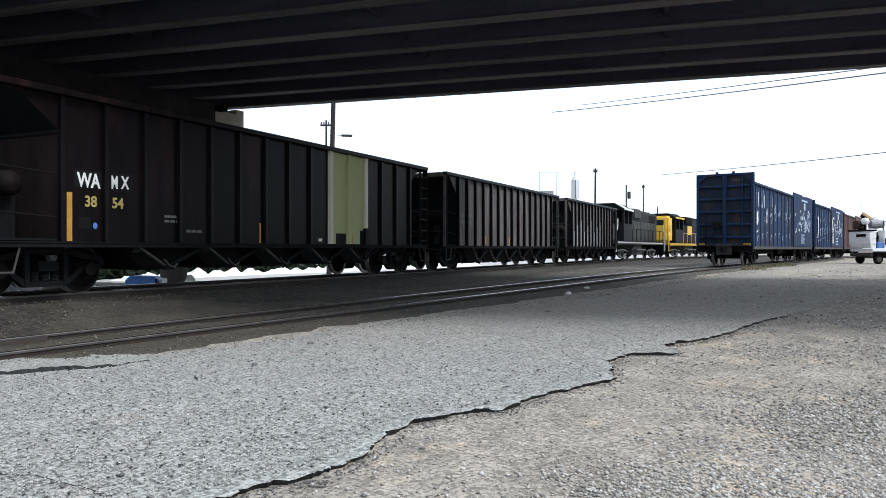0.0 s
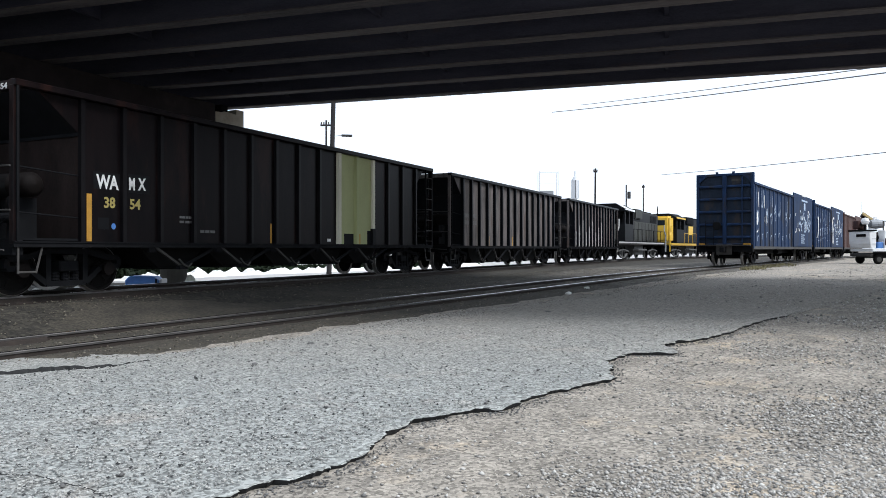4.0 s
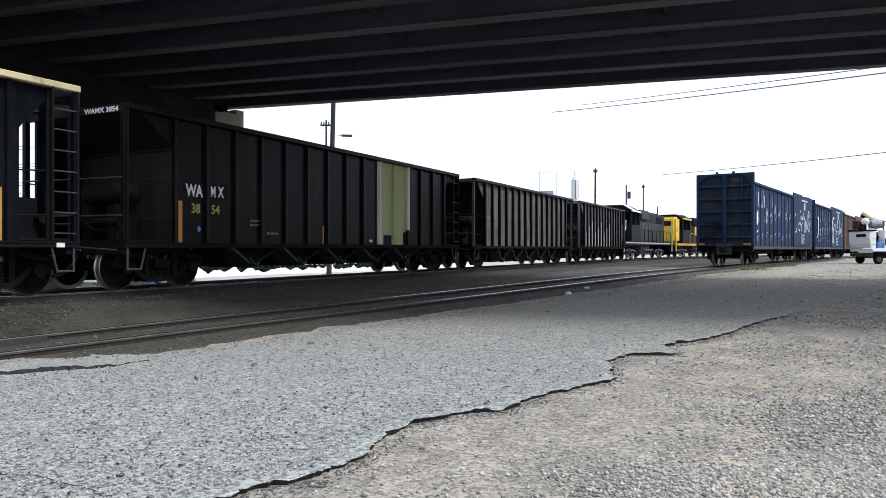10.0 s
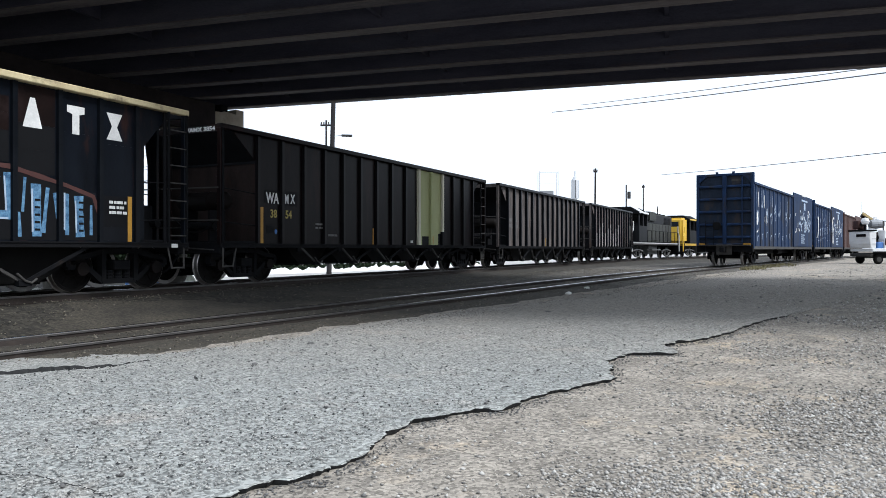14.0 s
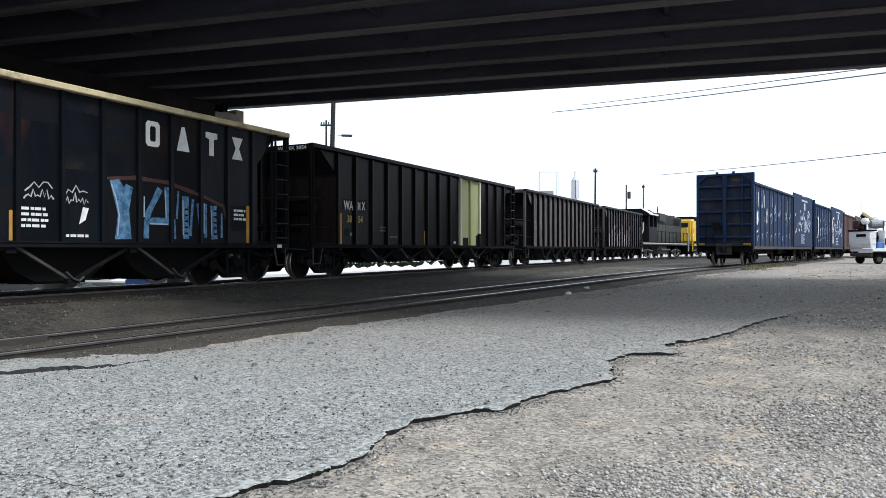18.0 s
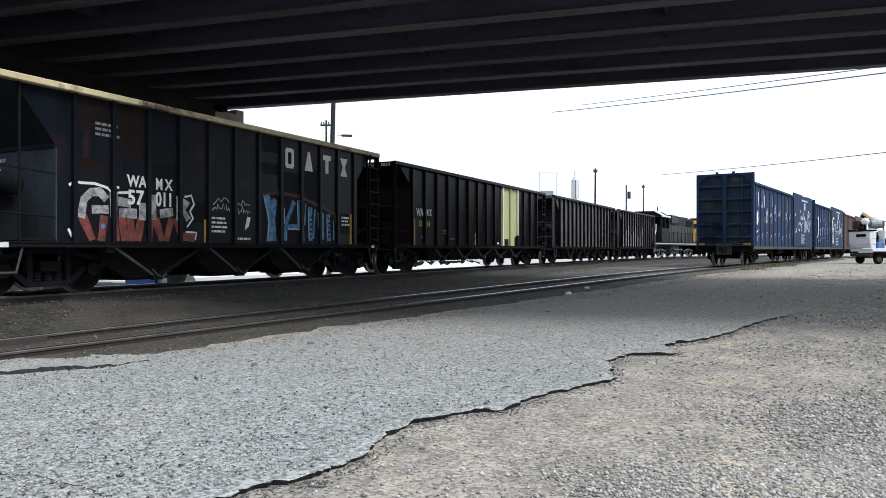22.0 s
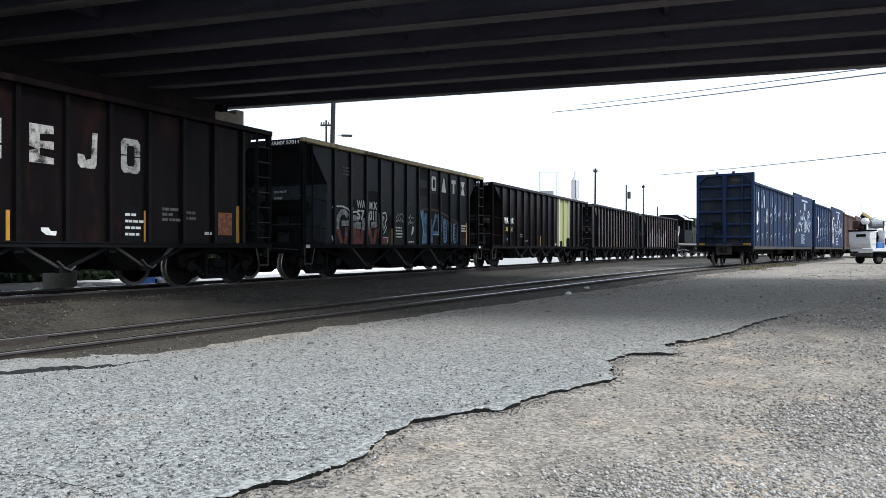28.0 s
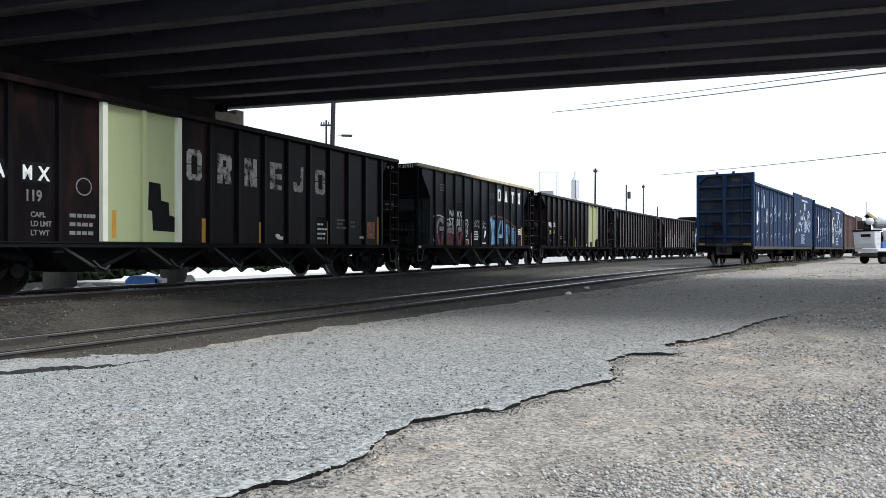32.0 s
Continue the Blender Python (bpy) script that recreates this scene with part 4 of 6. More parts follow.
        part("air_hose", tube(pts, 0.03, 6), "frame", car)
    part("centre_sill", boxes((-h + 0.1, h - 0.1, -0.17, 0.17, 0.72, 1.0)), "frame", car)
    # pockets below the sill with their sloping struts
    made = None
    for i in range(bays):
        c = pitch * (i - (bays - 1) / 2)
        for sy in (-1, 1):
            if made is None or sy == 1 and len(made) < 2:
                bm = bmesh.new()
                p = pitch
                prism(bm, [(-p * 0.49, z0 - 0.04), (p * 0.49, z0 - 0.04), (p * 0.36, 0.24 + low), (p * 0.20, 0.02 + low), (-p * 0.20, 0.02 + low), (-p * 0.36, 0.24 + low)], sy * 0.22, sy * (w - 0.5))
                pk = part("hopper_pocket", bm, "pit", car)
                bm = boxes((-p * 0.22, p * 0.22, *sorted((sy * 0.3, sy * (w - 0.55))), low - 0.02, low + 0.015))
                dr = part("discharge_door", bm, "pit", pk)
                s1 = part("strut", bar(bmesh.new(), (-p * 0.47, sy * (w - 0.06), z0 - 0.08), (-0.04, sy * (w - 0.2), low + 0.05), 0.05, 0.05), "strut", car)
                s2 = part("strut", bar(bmesh.new(), (p * 0.47, sy * (w - 0.06), z0 - 0.08), (0.04, sy * (w - 0.2), low + 0.05), 0.05, 0.06), "frame", car)
                bk = part("bracket", boxes((-0.12, 0.12, *sorted((sy * (w - 0.26), sy * (w - 0.14))), low - 0.02, low + 0.08)), "frame", car)
                lk = part("door_link", tube([(-0.16, sy * (w - 0.13), low + 0.2), (-0.02, sy * (w - 0.12), low + 0.07), (0.1, sy * (w - 0.12), low + 0.03), (0.2, sy * (w - 0.13), low + 0.1)], 0.02, 6), "strut", car, "worn door link")
                gs = part("gusset", boxes((-p * 0.5 - 0.09, -p * 0.5 + 0.09, *sorted((sy * (w - 0.1), sy * (w - 0.04))), z0 - 0.2, z0 - 0.09)), "frame", car)
                made = (made or []) + [(pk, s1, s2, bk, gs, lk)]
                for o in made[-1]:
                    o.matrix_basis = pose(c, 0, 0)
            else:
                for k, o in enumerate(made[0 if sy < 0 else 1]):
                    q = again(o, car, pose(c, 0, 0))
                    if k == 0:
                        again(o.children[0], q)
    for sx in (-1, 1):
        truck(car, sx * (h - 1.35))
    car["mid"], car["slip"] = mid, slip
    return car


CARS = []
S0 = -5.91
FACE = -(WIDE - 0.10)    # the near side's sheet


def flat(car, name, S, wide, z0, z1, material, label="", out=0.004):
    """A painted or fixed plate on the near side sheet; S is its middle along the train."""
    x = S + S0 + car["slip"] - car["mid"]
    return part(name, boxes((x - wide / 2, x + wide / 2, FACE - out, FACE + 0.002, z0, z1)), material, car, label)


def shape(car, name, pts, material, out=0.004, label=""):
    """A flat painted outline on the near side: pairs of place along the train and height."""
    bm = bmesh.new()
    prism(bm, [(s + S0 + car["slip"] - car["mid"], z) for s, z in pts], FACE - out, FACE + 0.001)
    return part(name, bm, material, car, label)


def words(car, S, z, string, size, material="white", squeeze=0.9, out=0.007):
    return text(string, size, 0.002, car, pose(S + S0 + car["slip"] - car["mid"], FACE - out, z, 90, 0, 0), material, "lettering", squeeze)


def bars(car, S, z, n, wide, pitch, tall, material="white", seed=1):
    """Rows of small unreadable stencilling, a plain bar for each word."""
    rng = random.Random(seed)
    for i in range(n):
        x, left = 0.0, wide * (0.7 + 0.3 * rng.random())
        while x < left:
            d = 0.06 + 0.12 * rng.random()
            x0 = S + S0 + car["slip"] - car["mid"] + x
            part("stencil_bar", boxes((x0, x0 + d * 0.8, FACE - 0.007, FACE - 0.002, z - i * pitch, z - i * pitch + tall)), material, car)
            x += d


def end_words(car, string, top, h, size, start):
    m = Matrix(((0, 0, -1, -h - 0.004), (-1, 0, 0, start), (0, 1, 0, top), (0, 0, 0, 1)))
    text(string, size, 0.002, car, m, "white", "lettering", 1.28)


def cover(car, S, z0, z1, material, wide=0.17, label="cream-painted rib", proud=0.086):
    """Paint over one rib."""
    x = S + S0 + car["slip"] - car["mid"]
    bm = bmesh.new()
    prism(bm, [(x - wide / 2, FACE), (x - wide / 2 + 0.012, FACE - proud), (x + wide / 2 - 0.012, FACE - proud), (x + wide / 2, FACE)], z0, z1, "z")
    part("painted_post", bm, material, car, label)


BLOCKS = {
    "round": [(0.15, 0), (0.85, 0), (1, 0.12), (1, 0.88), (0.85, 1), (0.15, 1), (0, 0.88), (0, 0.12)],
    "wedge": [(0, 0), (1, 0), (0.62, 1), (0.38, 1)],
    "stem": [(0.3, 0), (0.7, 0), (0.7, 0.7), (1, 0.76), (1, 1), (0, 1), (0, 0.76), (0.3, 0.7)],
    "waist": [(0, 0), (1, 0), (0.66, 0.5), (1, 1), (0, 1), (0.34, 0.5)],
    "loop": [(0, 0), (1, 0), (0.86, 0.38), (1, 0.52), (1, 0.88), (0.84, 1), (0, 1)],
    "slant": [(0, 0), (1, 0), (1, 1), (0, 1)],
    "comb": [(0, 0), (1, 0), (1, 1), (0, 1)],
    "hook": [(0.15, 0), (0.85, 0), (0.95, 0.12), (1, 1), (0.74, 1), (0.68, 0.28), (0.4, 0.22), (0.32, 0.36), (0, 0.38), (0, 0.12)],
}


# where the paint of a block has been left out or worn away
WORN = {
    "loop": [[(0.38, 0.56), (0.6, 0.56), (0.6, 0.8), (0.38, 0.8)], [(0.34, -0.02), (0.55, -0.02), (0.36, 0.42)], [(0.82, 0.42), (1.02, 0.3), (1.02, 0.52)], [(-0.02, 0.28), (0.2, 0.3), (-0.02, 0.36)], [(-0.02, 0.7), (0.12, 0.72), (-0.02, 0.76)]],
    "slant": [[(0.3, -0.02), (0.5, -0.02), (0.3, 0.5)], [(0.66, 1.02), (0.48, 1.02), (0.66, 0.52)], [(-0.02, 0.36), (0.16, 0.4), (-0.02, 0.46)], [(0.7, 0.3), (1.02, 0.34), (1.02, 0.4)]],
    "comb": [[(0.42, 0.58), (1.02, 0.6), (1.02, 0.8), (0.42, 0.76)], [(0.42, 0.2), (1.02, 0.16), (1.02, 0.38), (0.42, 0.4)], [(-0.02, 0.3), (0.3, 0.36), (-0.02, 0.42)]],
    "round": [[(-0.02, 0.48), (0.3, 0.5), (0.3, 0.53), (-0.02, 0.52)], [(0.7, 0.46), (1.02, 0.48), (1.02, 0.51), (0.7, 0.5)]],
}


def block(car, S, z, wide, tall, kind, material="white"):
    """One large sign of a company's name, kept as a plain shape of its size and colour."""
    shape(car, "painted_block", [(S + wide * p, z + tall * q) for p, q in BLOCKS[kind]], material, 0.006, "worn white painted block")
    if kind == "round":
        shape(car, "block_middle", [(S + wide * (0.5 + (p - 0.5) * 0.4), z + tall * (0.5 + (q - 0.5) * 0.6)) for p, q in BLOCKS[kind]], "gblack", 0.0085)
    for pts in WORN.get(kind, ()) if material == "wornwhite" else ():
        shape(car, "block_gap", [(S + wide * p, z + tall * q) for p, q in pts], "brown", 0.0085)


def stroke(car, pts, wide, material, out, label, split=None):
    """A sprayed line through pairs of place and height; below the split height it takes the second colour."""
    line = []
    for (a, b), (c2, d) in zip(pts, pts[1:]):
        n = max(1, int(math.hypot(c2 - a, d - b) / 0.1))
        line += [Vector((a + (c2 - a) * k / n, b + (d - b) * k / n)) for k in range(n)]
    line.append(Vector(pts[-1]))
    sides = []
    for k, p in enumerate(line):
        e = (line[min(len(line) - 1, k + 1)] - line[max(0, k - 1)]).normalized()
        w = Vector((-e.y, e.x)) * wide * (0.44 + 0.14 * noise.noise((p.x * 4, p.y * 4, wide * 50)))
        p = p - e * wide * 0.3 if k == 0 else p + e * wide * 0.3 if k == len(line) - 1 else p
        sides.append((p - w, p + w))
    tone = [split[1] if split and p.y < split[0] + 0.05 * noise.noise((p.x * 3, 1, 1)) else material for p in line]
    x0 = S0 + car["slip"] - car["mid"]
    k = 0
    while k < len(line) - 1:
        q = k
        while q < len(line) - 1 and tone[q] == tone[k]:
            q += 1
        bm = bmesh.new()
        prev = None
        for r in range(k, q + 1):
            pair = [bm.verts.new((v.x + x0, FACE - out - 0.00002 * (r % 7), max(0.99, v.y))) for v in sides[r]]
            if prev:
                bm.faces.new((prev[0], pair[0], pair[1], prev[1]))
            prev = pair
        bmesh.ops.recalc_face_normals(bm, faces=bm.faces[:])
        part("spray_paint", bm, tone[k], car, label)
        k = q


def build_train():
    # the car with the olive panel
    c = hopper("long black and rust-brown open-top hopper car with olive panel", 13.26 + S0, 28.7 + S0, 3.72, "brown", 15, 14.61 + S0, 27.56 + S0, 5, 1.9, "brown", deep=0.08)
    end_words(c, "WAMX 3854", 3.565, (28.7 - 13.26) / 2 - 0.01, 0.14, -0.4)
    flat(c, "paint_patch", 15.18, 0.60, 1.99, 2.31, "gblack", "black paint patch")
    flat(c, "paint_patch", 15.93, 0.54, 1.96, 2.33, "gblack", "black paint patch")
    words(c, 14.95, 2.0, "WA", 0.37, squeeze=0.76), words(c, 15.68, 2.02, "M", 0.34, squeeze=0.60), words(c, 15.92, 2.03, "X", 0.34, squeeze=0.7)
    words(c, 15.10, 1.64, "38", 0.28, "amber", 0.95), words(c, 15.70, 1.64, "54", 0.28, "amber", 0.95)
    flat(c, "reflective_strip", 14.79, 0.11, 0.985, 1.88, "yellow", "yellow reflective strip", 0.006)
    for S, t in ((16.5, 1.42), (20.0, 1.48), (24.1, 1.3)):
        flat(c, "reflective_strip", S, 0.06, 0.985, t, "yellow", "yellow reflective strip", 0.006)
    shape(c, "badge", [(15.33 + 0.05 * math.cos(k), 1.28 + 0.06 * math.sin(k)) for k in [i * math.pi / 6 for i in range(12)]], "badge", label="round blue badge")
    flat(c, "paint_patch", 15.1, 0.26, 1.22, 1.44, "gblack", "black paint patch")
    flat(c, "side_panel", 23.86, 1.82, 0.985, 3.60, "olive", "olive yellow-green primed panel")
    for S, d in ((22.935, 0.16), (24.785, 0.14)):
        cover(c, S, 0.985, 3.6, "olivepost", d, "pale cream-painted rib")
    cover(c, 23.86, 0.985, 3.6, "olive", 0.13, "olive painted rib")
    flat(c, "paint_patch", 23.5, 0.5, 0.985, 1.29, "gblack", "black patch", 0.006)
    cover(c, 24.785, 0.98, 1.47, "gblack", 0.18, "black patch over the rib", 0.091)
    flat(c, "paint_patch", 24.61, 0.2, 0.985, 1.4, "gblack", "black patch", 0.006)
    flat(c, "paint_smear", 22.5, 0.16, 1.05, 1.13, "white", "white smear", 0.006)
    bars(c, 17.0, 1.5, 2, 0.5, 0.1, 0.05, "dullwhite", 4)
    bars(c, 17.6, 1.2, 1, 0.5, 0.1, 0.06, "dullwhite", 5)
    # the sprayed car with a cream chord
    c = hopper("slate-black hopper car with chipped cream top chord and sprayed side", 0.15 + S0, 12.28 + S0, 3.82, "slate", 12, 1.38 + S0, 11.0 + S0, 3, 2.5, "rim", 2.68, 0.4, deep=0.06, tank="frame", low=0.22, slip=-0.13, first=1.72 + S0, lip=0.2, zr=2.92)
    end_words(c, "WAMX 57011", 3.66, (12.28 - 0.15) / 2 - 0.01, 0.14, -0.36)
    h = (12.28 - 0.15) / 2
    for line, z in (("DO NOT", 2.47), ("HUMP", 2.29)):
        end_words(c, line, z, h - 1.21, 0.09, 0.42)
    part("grab_rod", rod(bmesh.new(), (-h + 0.52, FACE - 0.02, 3.7), (-h + 0.52, FACE - 0.02, SILL), 0.022, 6), "frame", c)
    part("grab_rod", rod(bmesh.new(), (h - 0.56, FACE - 0.02, 3.7), (h - 0.56, FACE - 0.02, SILL), 0.04, 6), "frame", c)
    for i, S in enumerate((7.94, 8.76, 9.6, 10.44)):
        block(c, S, 2.95, 0.36, 0.52, ("round", "wedge", "stem", "waist")[i], "chalk")
    words(c, 3.03, 2.09, "WA", 0.32, squeeze=0.85), words(c, 3.73, 2.08, "M", 0.32, squeeze=0.75), words(c, 3.98, 2.08, "X", 0.32, squeeze=0.85)
    words(c, 3.03, 1.74, "57", 0.40, squeeze=1.0), words(c, 3.73, 1.74, "011", 0.40, squeeze=0.78)
    rng = random.Random(5)
    # repainted squares of grey, brown and black between the ribs
    for k in range(11):
        S = 1.85 + 0.8436 * (k + 0.5)
        z = 1.0
        while z < 3.6:
            d = min(3.68 - z, 0.25 + 0.5 * rng.random())
            if rng.random() < 0.75:
                flat(c, "paint_patch", S, 0.68, z, z + d - 0.004, rng.choice(["slate", "patchbrown", "patchgrey", "gblack", "black", "slate"]), "weathered paint patch", 0.003)
            z += d
    # silver and red tag: silver above, red below, black between
    upper = [[(2.51, 1.83), (2.4, 1.93), (2.21, 1.91), (2.06, 1.77), (2.0, 1.48)], [(2.28, 1.59), (2.54, 1.6)], [(2.71, 1.9), (2.71, 1.5)], [(2.87, 1.77), (3.06, 1.75)],
             [(2.89, 1.55), (3.2, 1.55)], [(3.4, 1.72), (3.4, 1.48)], [(3.67, 1.9), (3.67, 1.5)], [(3.9, 1.58), (4.14, 1.62)], [(4.36, 1.91), (4.36, 1.5)],
             [(4.36, 1.87), (4.6, 1.85), (4.48, 1.69), (4.6, 1.52)]]
    lower = [[(2.04, 1.42), (2.22, 1.05)], [(2.49, 1.42), (2.44, 1.05)], [(2.72, 1.42), (2.76, 1.05)], [(2.91, 1.42), (2.97, 1.05)], [(3.1, 1.42), (3.14, 1.05)],
             [(3.36, 1.42), (3.28, 1.05)], [(3.62, 1.42), (3.56, 1.05)], [(3.74, 1.42), (3.88, 1.05)], [(4.14, 1.44), (4.02, 1.05)], [(4.3, 1.44), (4.42, 1.12), (4.76, 1.08)]]
    shape(c, "spray_paint", [(1.95, 1.0), (1.95, 1.75), (2.2, 2.0), (2.6, 1.98), (4.55, 1.97), (4.72, 1.8), (4.72, 1.0)], "gblack", 0.0035, "black sprayed field")
    for pts in upper + lower:
        stroke(c, pts, 0.27, "gblack", 0.0045, "black sprayed line")
    for pts in lower:
        stroke(c, pts, 0.20, "gred", 0.0055, "dull red sprayed letterform")
    for pts in upper:
        stroke(c, pts, 0.19, "gsilver", 0.0065, "silver sprayed letterform")
    for pts in ([(1.76, 2.02), (1.87, 2.08), (2.02, 2.07), (2.28, 2.08), (2.56, 2.02), (2.65, 1.95), (2.71, 2.06), (2.82, 2.04)], [(4.53, 1.97), (4.71, 2.01), (4.79, 1.82), (4.67, 1.66), (4.76, 1.51), (4.6, 1.33)],
                [(4.57, 1.21), (4.86, 1.2), (4.83, 1.06)], [(2.82, 1.94), (3.04, 1.96)], [(1.74, 1.2), (1.84, 1.02)]):
        stroke(c, pts, 0.055, "chalk", 0.0075, "whitish sprayed outline")
    shape(c, "badge", [(2.47 + 0.045 * math.cos(k), 1.28 + 0.05 * math.sin(k)) for k in [i * math.pi / 6 for i in range(12)]], "badge", 0.007, label="round blue badge")
    scrawl = random.Random(31)
    for S, z, wd in ((5.35, 1.72, 0.55), (6.1, 1.68, 0.5)):
        pts = [(S, z)]
        for k in range(13):
            pts.append((S + wd * (k + 1) / 13, z + 0.16 * scrawl.random() * (1 if k % 2 else -0.4) + 0.05))
        stroke(c, pts, 0.035, "chalkdim", 0.0075, "thin white sprayed scrawl")
        stroke(c, [(p + 0.02, q + 0.13) for p, q in pts[::2]], 0.03, "chalkdim", 0.0078, "thin white sprayed scrawl")
    # blue tag on a dark, red-edged field
    stroke(c, [(7.05, 2.2), (7.69, 2.27), (8.52, 2.24), (9.58, 2.0), (10.15, 1.83), (10.3, 1.45)], 0.09, "gredge", 0.0045, "dull red sprayed edge")
    shape(c, "spray_paint", [(7.0, 1.0), (7.02, 2.18), (7.69, 2.22), (8.52, 2.18), (9.5, 1.96), (10.1, 1.78), (10.25, 1.4), (10.28, 1.0)], "gblack", 0.0052, "black sprayed field")
    shape(c, "spray_paint", [(7.08, 2.17), (7.3, 2.21), (7.4, 2.06), (7.46, 2.13), (7.62, 2.07), (7.53, 1.62), (7.59, 1.04), (7.2, 1.03), (7.27, 1.52), (7.14, 1.96)], "gblue", 0.0065, "pale blue sprayed stroke")
    for wd, st in ((0.17, [(8.28, 2.05), (8.0, 1.57), (7.98, 1.42), (8.62, 1.42)]), (0.19, [(8.52, 2.08), (8.56, 1.46)]), (0.17, [(8.64, 1.42), (8.66, 1.1)]), (0.14, [(7.96, 1.4), (7.95, 1.1)]), (0.2, [(9.0, 1.92), (9.02, 1.12)]),
                   (0.09, [(9.22, 1.9), (9.14, 1.15)]), (0.09, [(9.36, 1.82), (9.47, 1.12)]), (0.09, [(9.6, 1.82), (9.6, 1.12)]), (0.2, [(9.84, 1.76), (9.87, 1.12)]), (0.07, [(10.1, 1.64), (10.1, 1.12)]), (0.06, [(8.8, 2.06), (8.76, 1.5)])):
        stroke(c, st, wd, "gblue", 0.0065, "pale blue sprayed stroke")
    for st in ([(7.12, 2.1), (7.22, 1.85), (7.3, 1.5), (7.26, 1.1)], [(7.9, 1.9), (7.9, 1.5)], [(8.44, 2.06), (8.47, 1.5)], [(8.05, 1.36), (8.5, 1.36)], [(8.93, 1.88), (8.94, 1.15)], [(9.77, 1.72), (9.79, 1.15)], [(9.55, 1.85), (9.55, 1.2)]):
        stroke(c, st, 0.035, "sprayblue", 0.0075, "pale highlight in sprayed stroke")
    for S in (9.0, 9.86):
        for k in range(5):
            flat(c, "spray_paint", S + 0.03, 0.1, 1.16 + 0.13 * k, 1.20 + 0.13 * k, "gblack", "black sprayed mark", 0.0085)
    flat(c, "reflective_strip", 10.98, 0.10, 0.985, 1.88, "yellow", "yellow reflective strip", 0.006)
    flat(c, "reflective_strip", 5.12, 0.06, 0.985, 1.5, "yellow", "yellow reflective strip", 0.006)
    bars(c, 5.3, 1.52, 4, 0.55, 0.10, 0.05, "white", 8), bars(c, 10.5, 1.72, 3, 0.42, 0.1, 0.055, "white", 9)
    bars(c, 2.3, 3.2, 3, 0.5, 0.1, 0.05, "dullwhite", 12), bars(c, 6.1, 1.06, 1, 0.6, 0.1, 0.05, "white", 13)
    shape(c, "spray_paint", [(6.42, 1.3), (6.5, 1.62), (6.62, 1.6), (6.55, 1.38)], "white", 0.006, "white sprayed mark")
    # stencil rows on the end wall
    for k in range(6):
        ex = 1.45 + S0 - c["mid"] - 0.022
        part("stencil", boxes((ex - 0.004, ex, -1.36, -0.98 - 0.05 * (k % 3), 1.85 + 0.11 * k, 1.895 + 0.11 * k)), "dullwhite", c)
        if k > 3:
            part("stencil", boxes((ex - 0.004, ex, -0.25, 0.2 - 0.06 * (k % 2), 1.65 + 0.11 * k, 1.71 + 0.11 * k)), "white", c)
    for S in (11.88, 0.33):
        x = S + S0 - c["mid"]
        part("marker_plate", boxes((x - 0.08, x + 0.08, -WIDE - 0.04, -WIDE - 0.02, 0.87, 0.96)), "white", c, "small white plate")
    # the car with large letters
    c = hopper("dark brown hopper car with pale yellow-green panel and white blocks", -16.0 + S0, -1.14 + S0, 3.77, "brown", 15, -15.08 + S0, -2.1 + S0, 5, 1.87, "brown", deep=0.08, slip=-0.7)
    # hand-brake wheel at the leading end
    x = (16.0 - 1.14) / 2 + 0.1
    ring = [(x, -0.65 + 0.29 * math.cos(math.tau * q / 20), 2.06 + 0.29 * math.sin(math.tau * q / 20)) for q in range(21)]
    bm = tube(ring, 0.022, 6)
    for q in range(4):
        dy, dz = 0.29 * math.cos(0.4 + math.pi * q / 2), 0.29 * math.sin(0.4 + math.pi * q / 2)
        rod(bm, (x, -0.65, 2.06), (x, -0.65 + dy, 2.06 + dz), 0.018, 6)
    rod(bm, (x - 0.16, -0.65, 2.06), (x + 0.04, -0.65, 2.06), 0.05, 10)
    part("brake_wheel", bm, "frame", c, "spoked hand-brake wheel")
    flat(c, "side_panel", -10.67, 1.84, 0.985, 3.64, "lime", "pale yellow-green painted panel")
    for S in (-11.6, -9.75):
        cover(c, S, 0.985, 3.64, "cream", 0.14)
    cover(c, -10.673, 0.985, 3.64, "lime", 0.125, "yellow-green painted rib", 0.084)
    shape(c, "paint_patch", [(-10.5, 2.22), (-10.2, 2.2), (-10.18, 1.85), (-9.98, 1.82), (-9.96, 1.55), (-9.8, 1.52), (-9.8, 1.2), (-10.4, 1.22), (-10.42, 1.62), (-10.52, 1.64)], "gblack", 0.006, "black stepped patch")
    for i, (S, t) in enumerate(((-9.48, 0.44), (-8.55, 0.46), (-7.65, 0.44), (-6.72, 0.46), (-5.78, 0.42), (-4.83, 0.46))):
        block(c, S, 2.35, t, 0.68, ("round", "loop", "slant", "comb", "hook", "round")[i], "wornwhite")
    flat(c, "paint_patch", -13.75, 0.62, 2.0, 2.36, "gblack", "black paint patch"), flat(c, "paint_patch", -12.93, 0.56, 2.0, 2.36, "gblack", "black paint patch")
    words(c, -14.0, 2.05, "WA", 0.34, squeeze=0.85), words(c, -13.2, 2.05, "M", 0.34, squeeze=0.72), words(c, -12.9, 2.05, "X", 0.34, squeeze=0.82)
    words(c, -13.72, 1.68, "0", 0.27, "dullwhite"), words(c, -13.16, 1.68, "119", 0.27, "dullwhite", 0.8)
    for k, w in enumerate(("CAPL", "LD LMT", "LT WT")):
        words(c, -13.05, 1.4 - 0.16 * k, w, 0.13, "dullwhite", 0.9)
    bars(c, -12.3, 1.42, 3, 0.5, 0.16, 0.07, "dullwhite", 6)
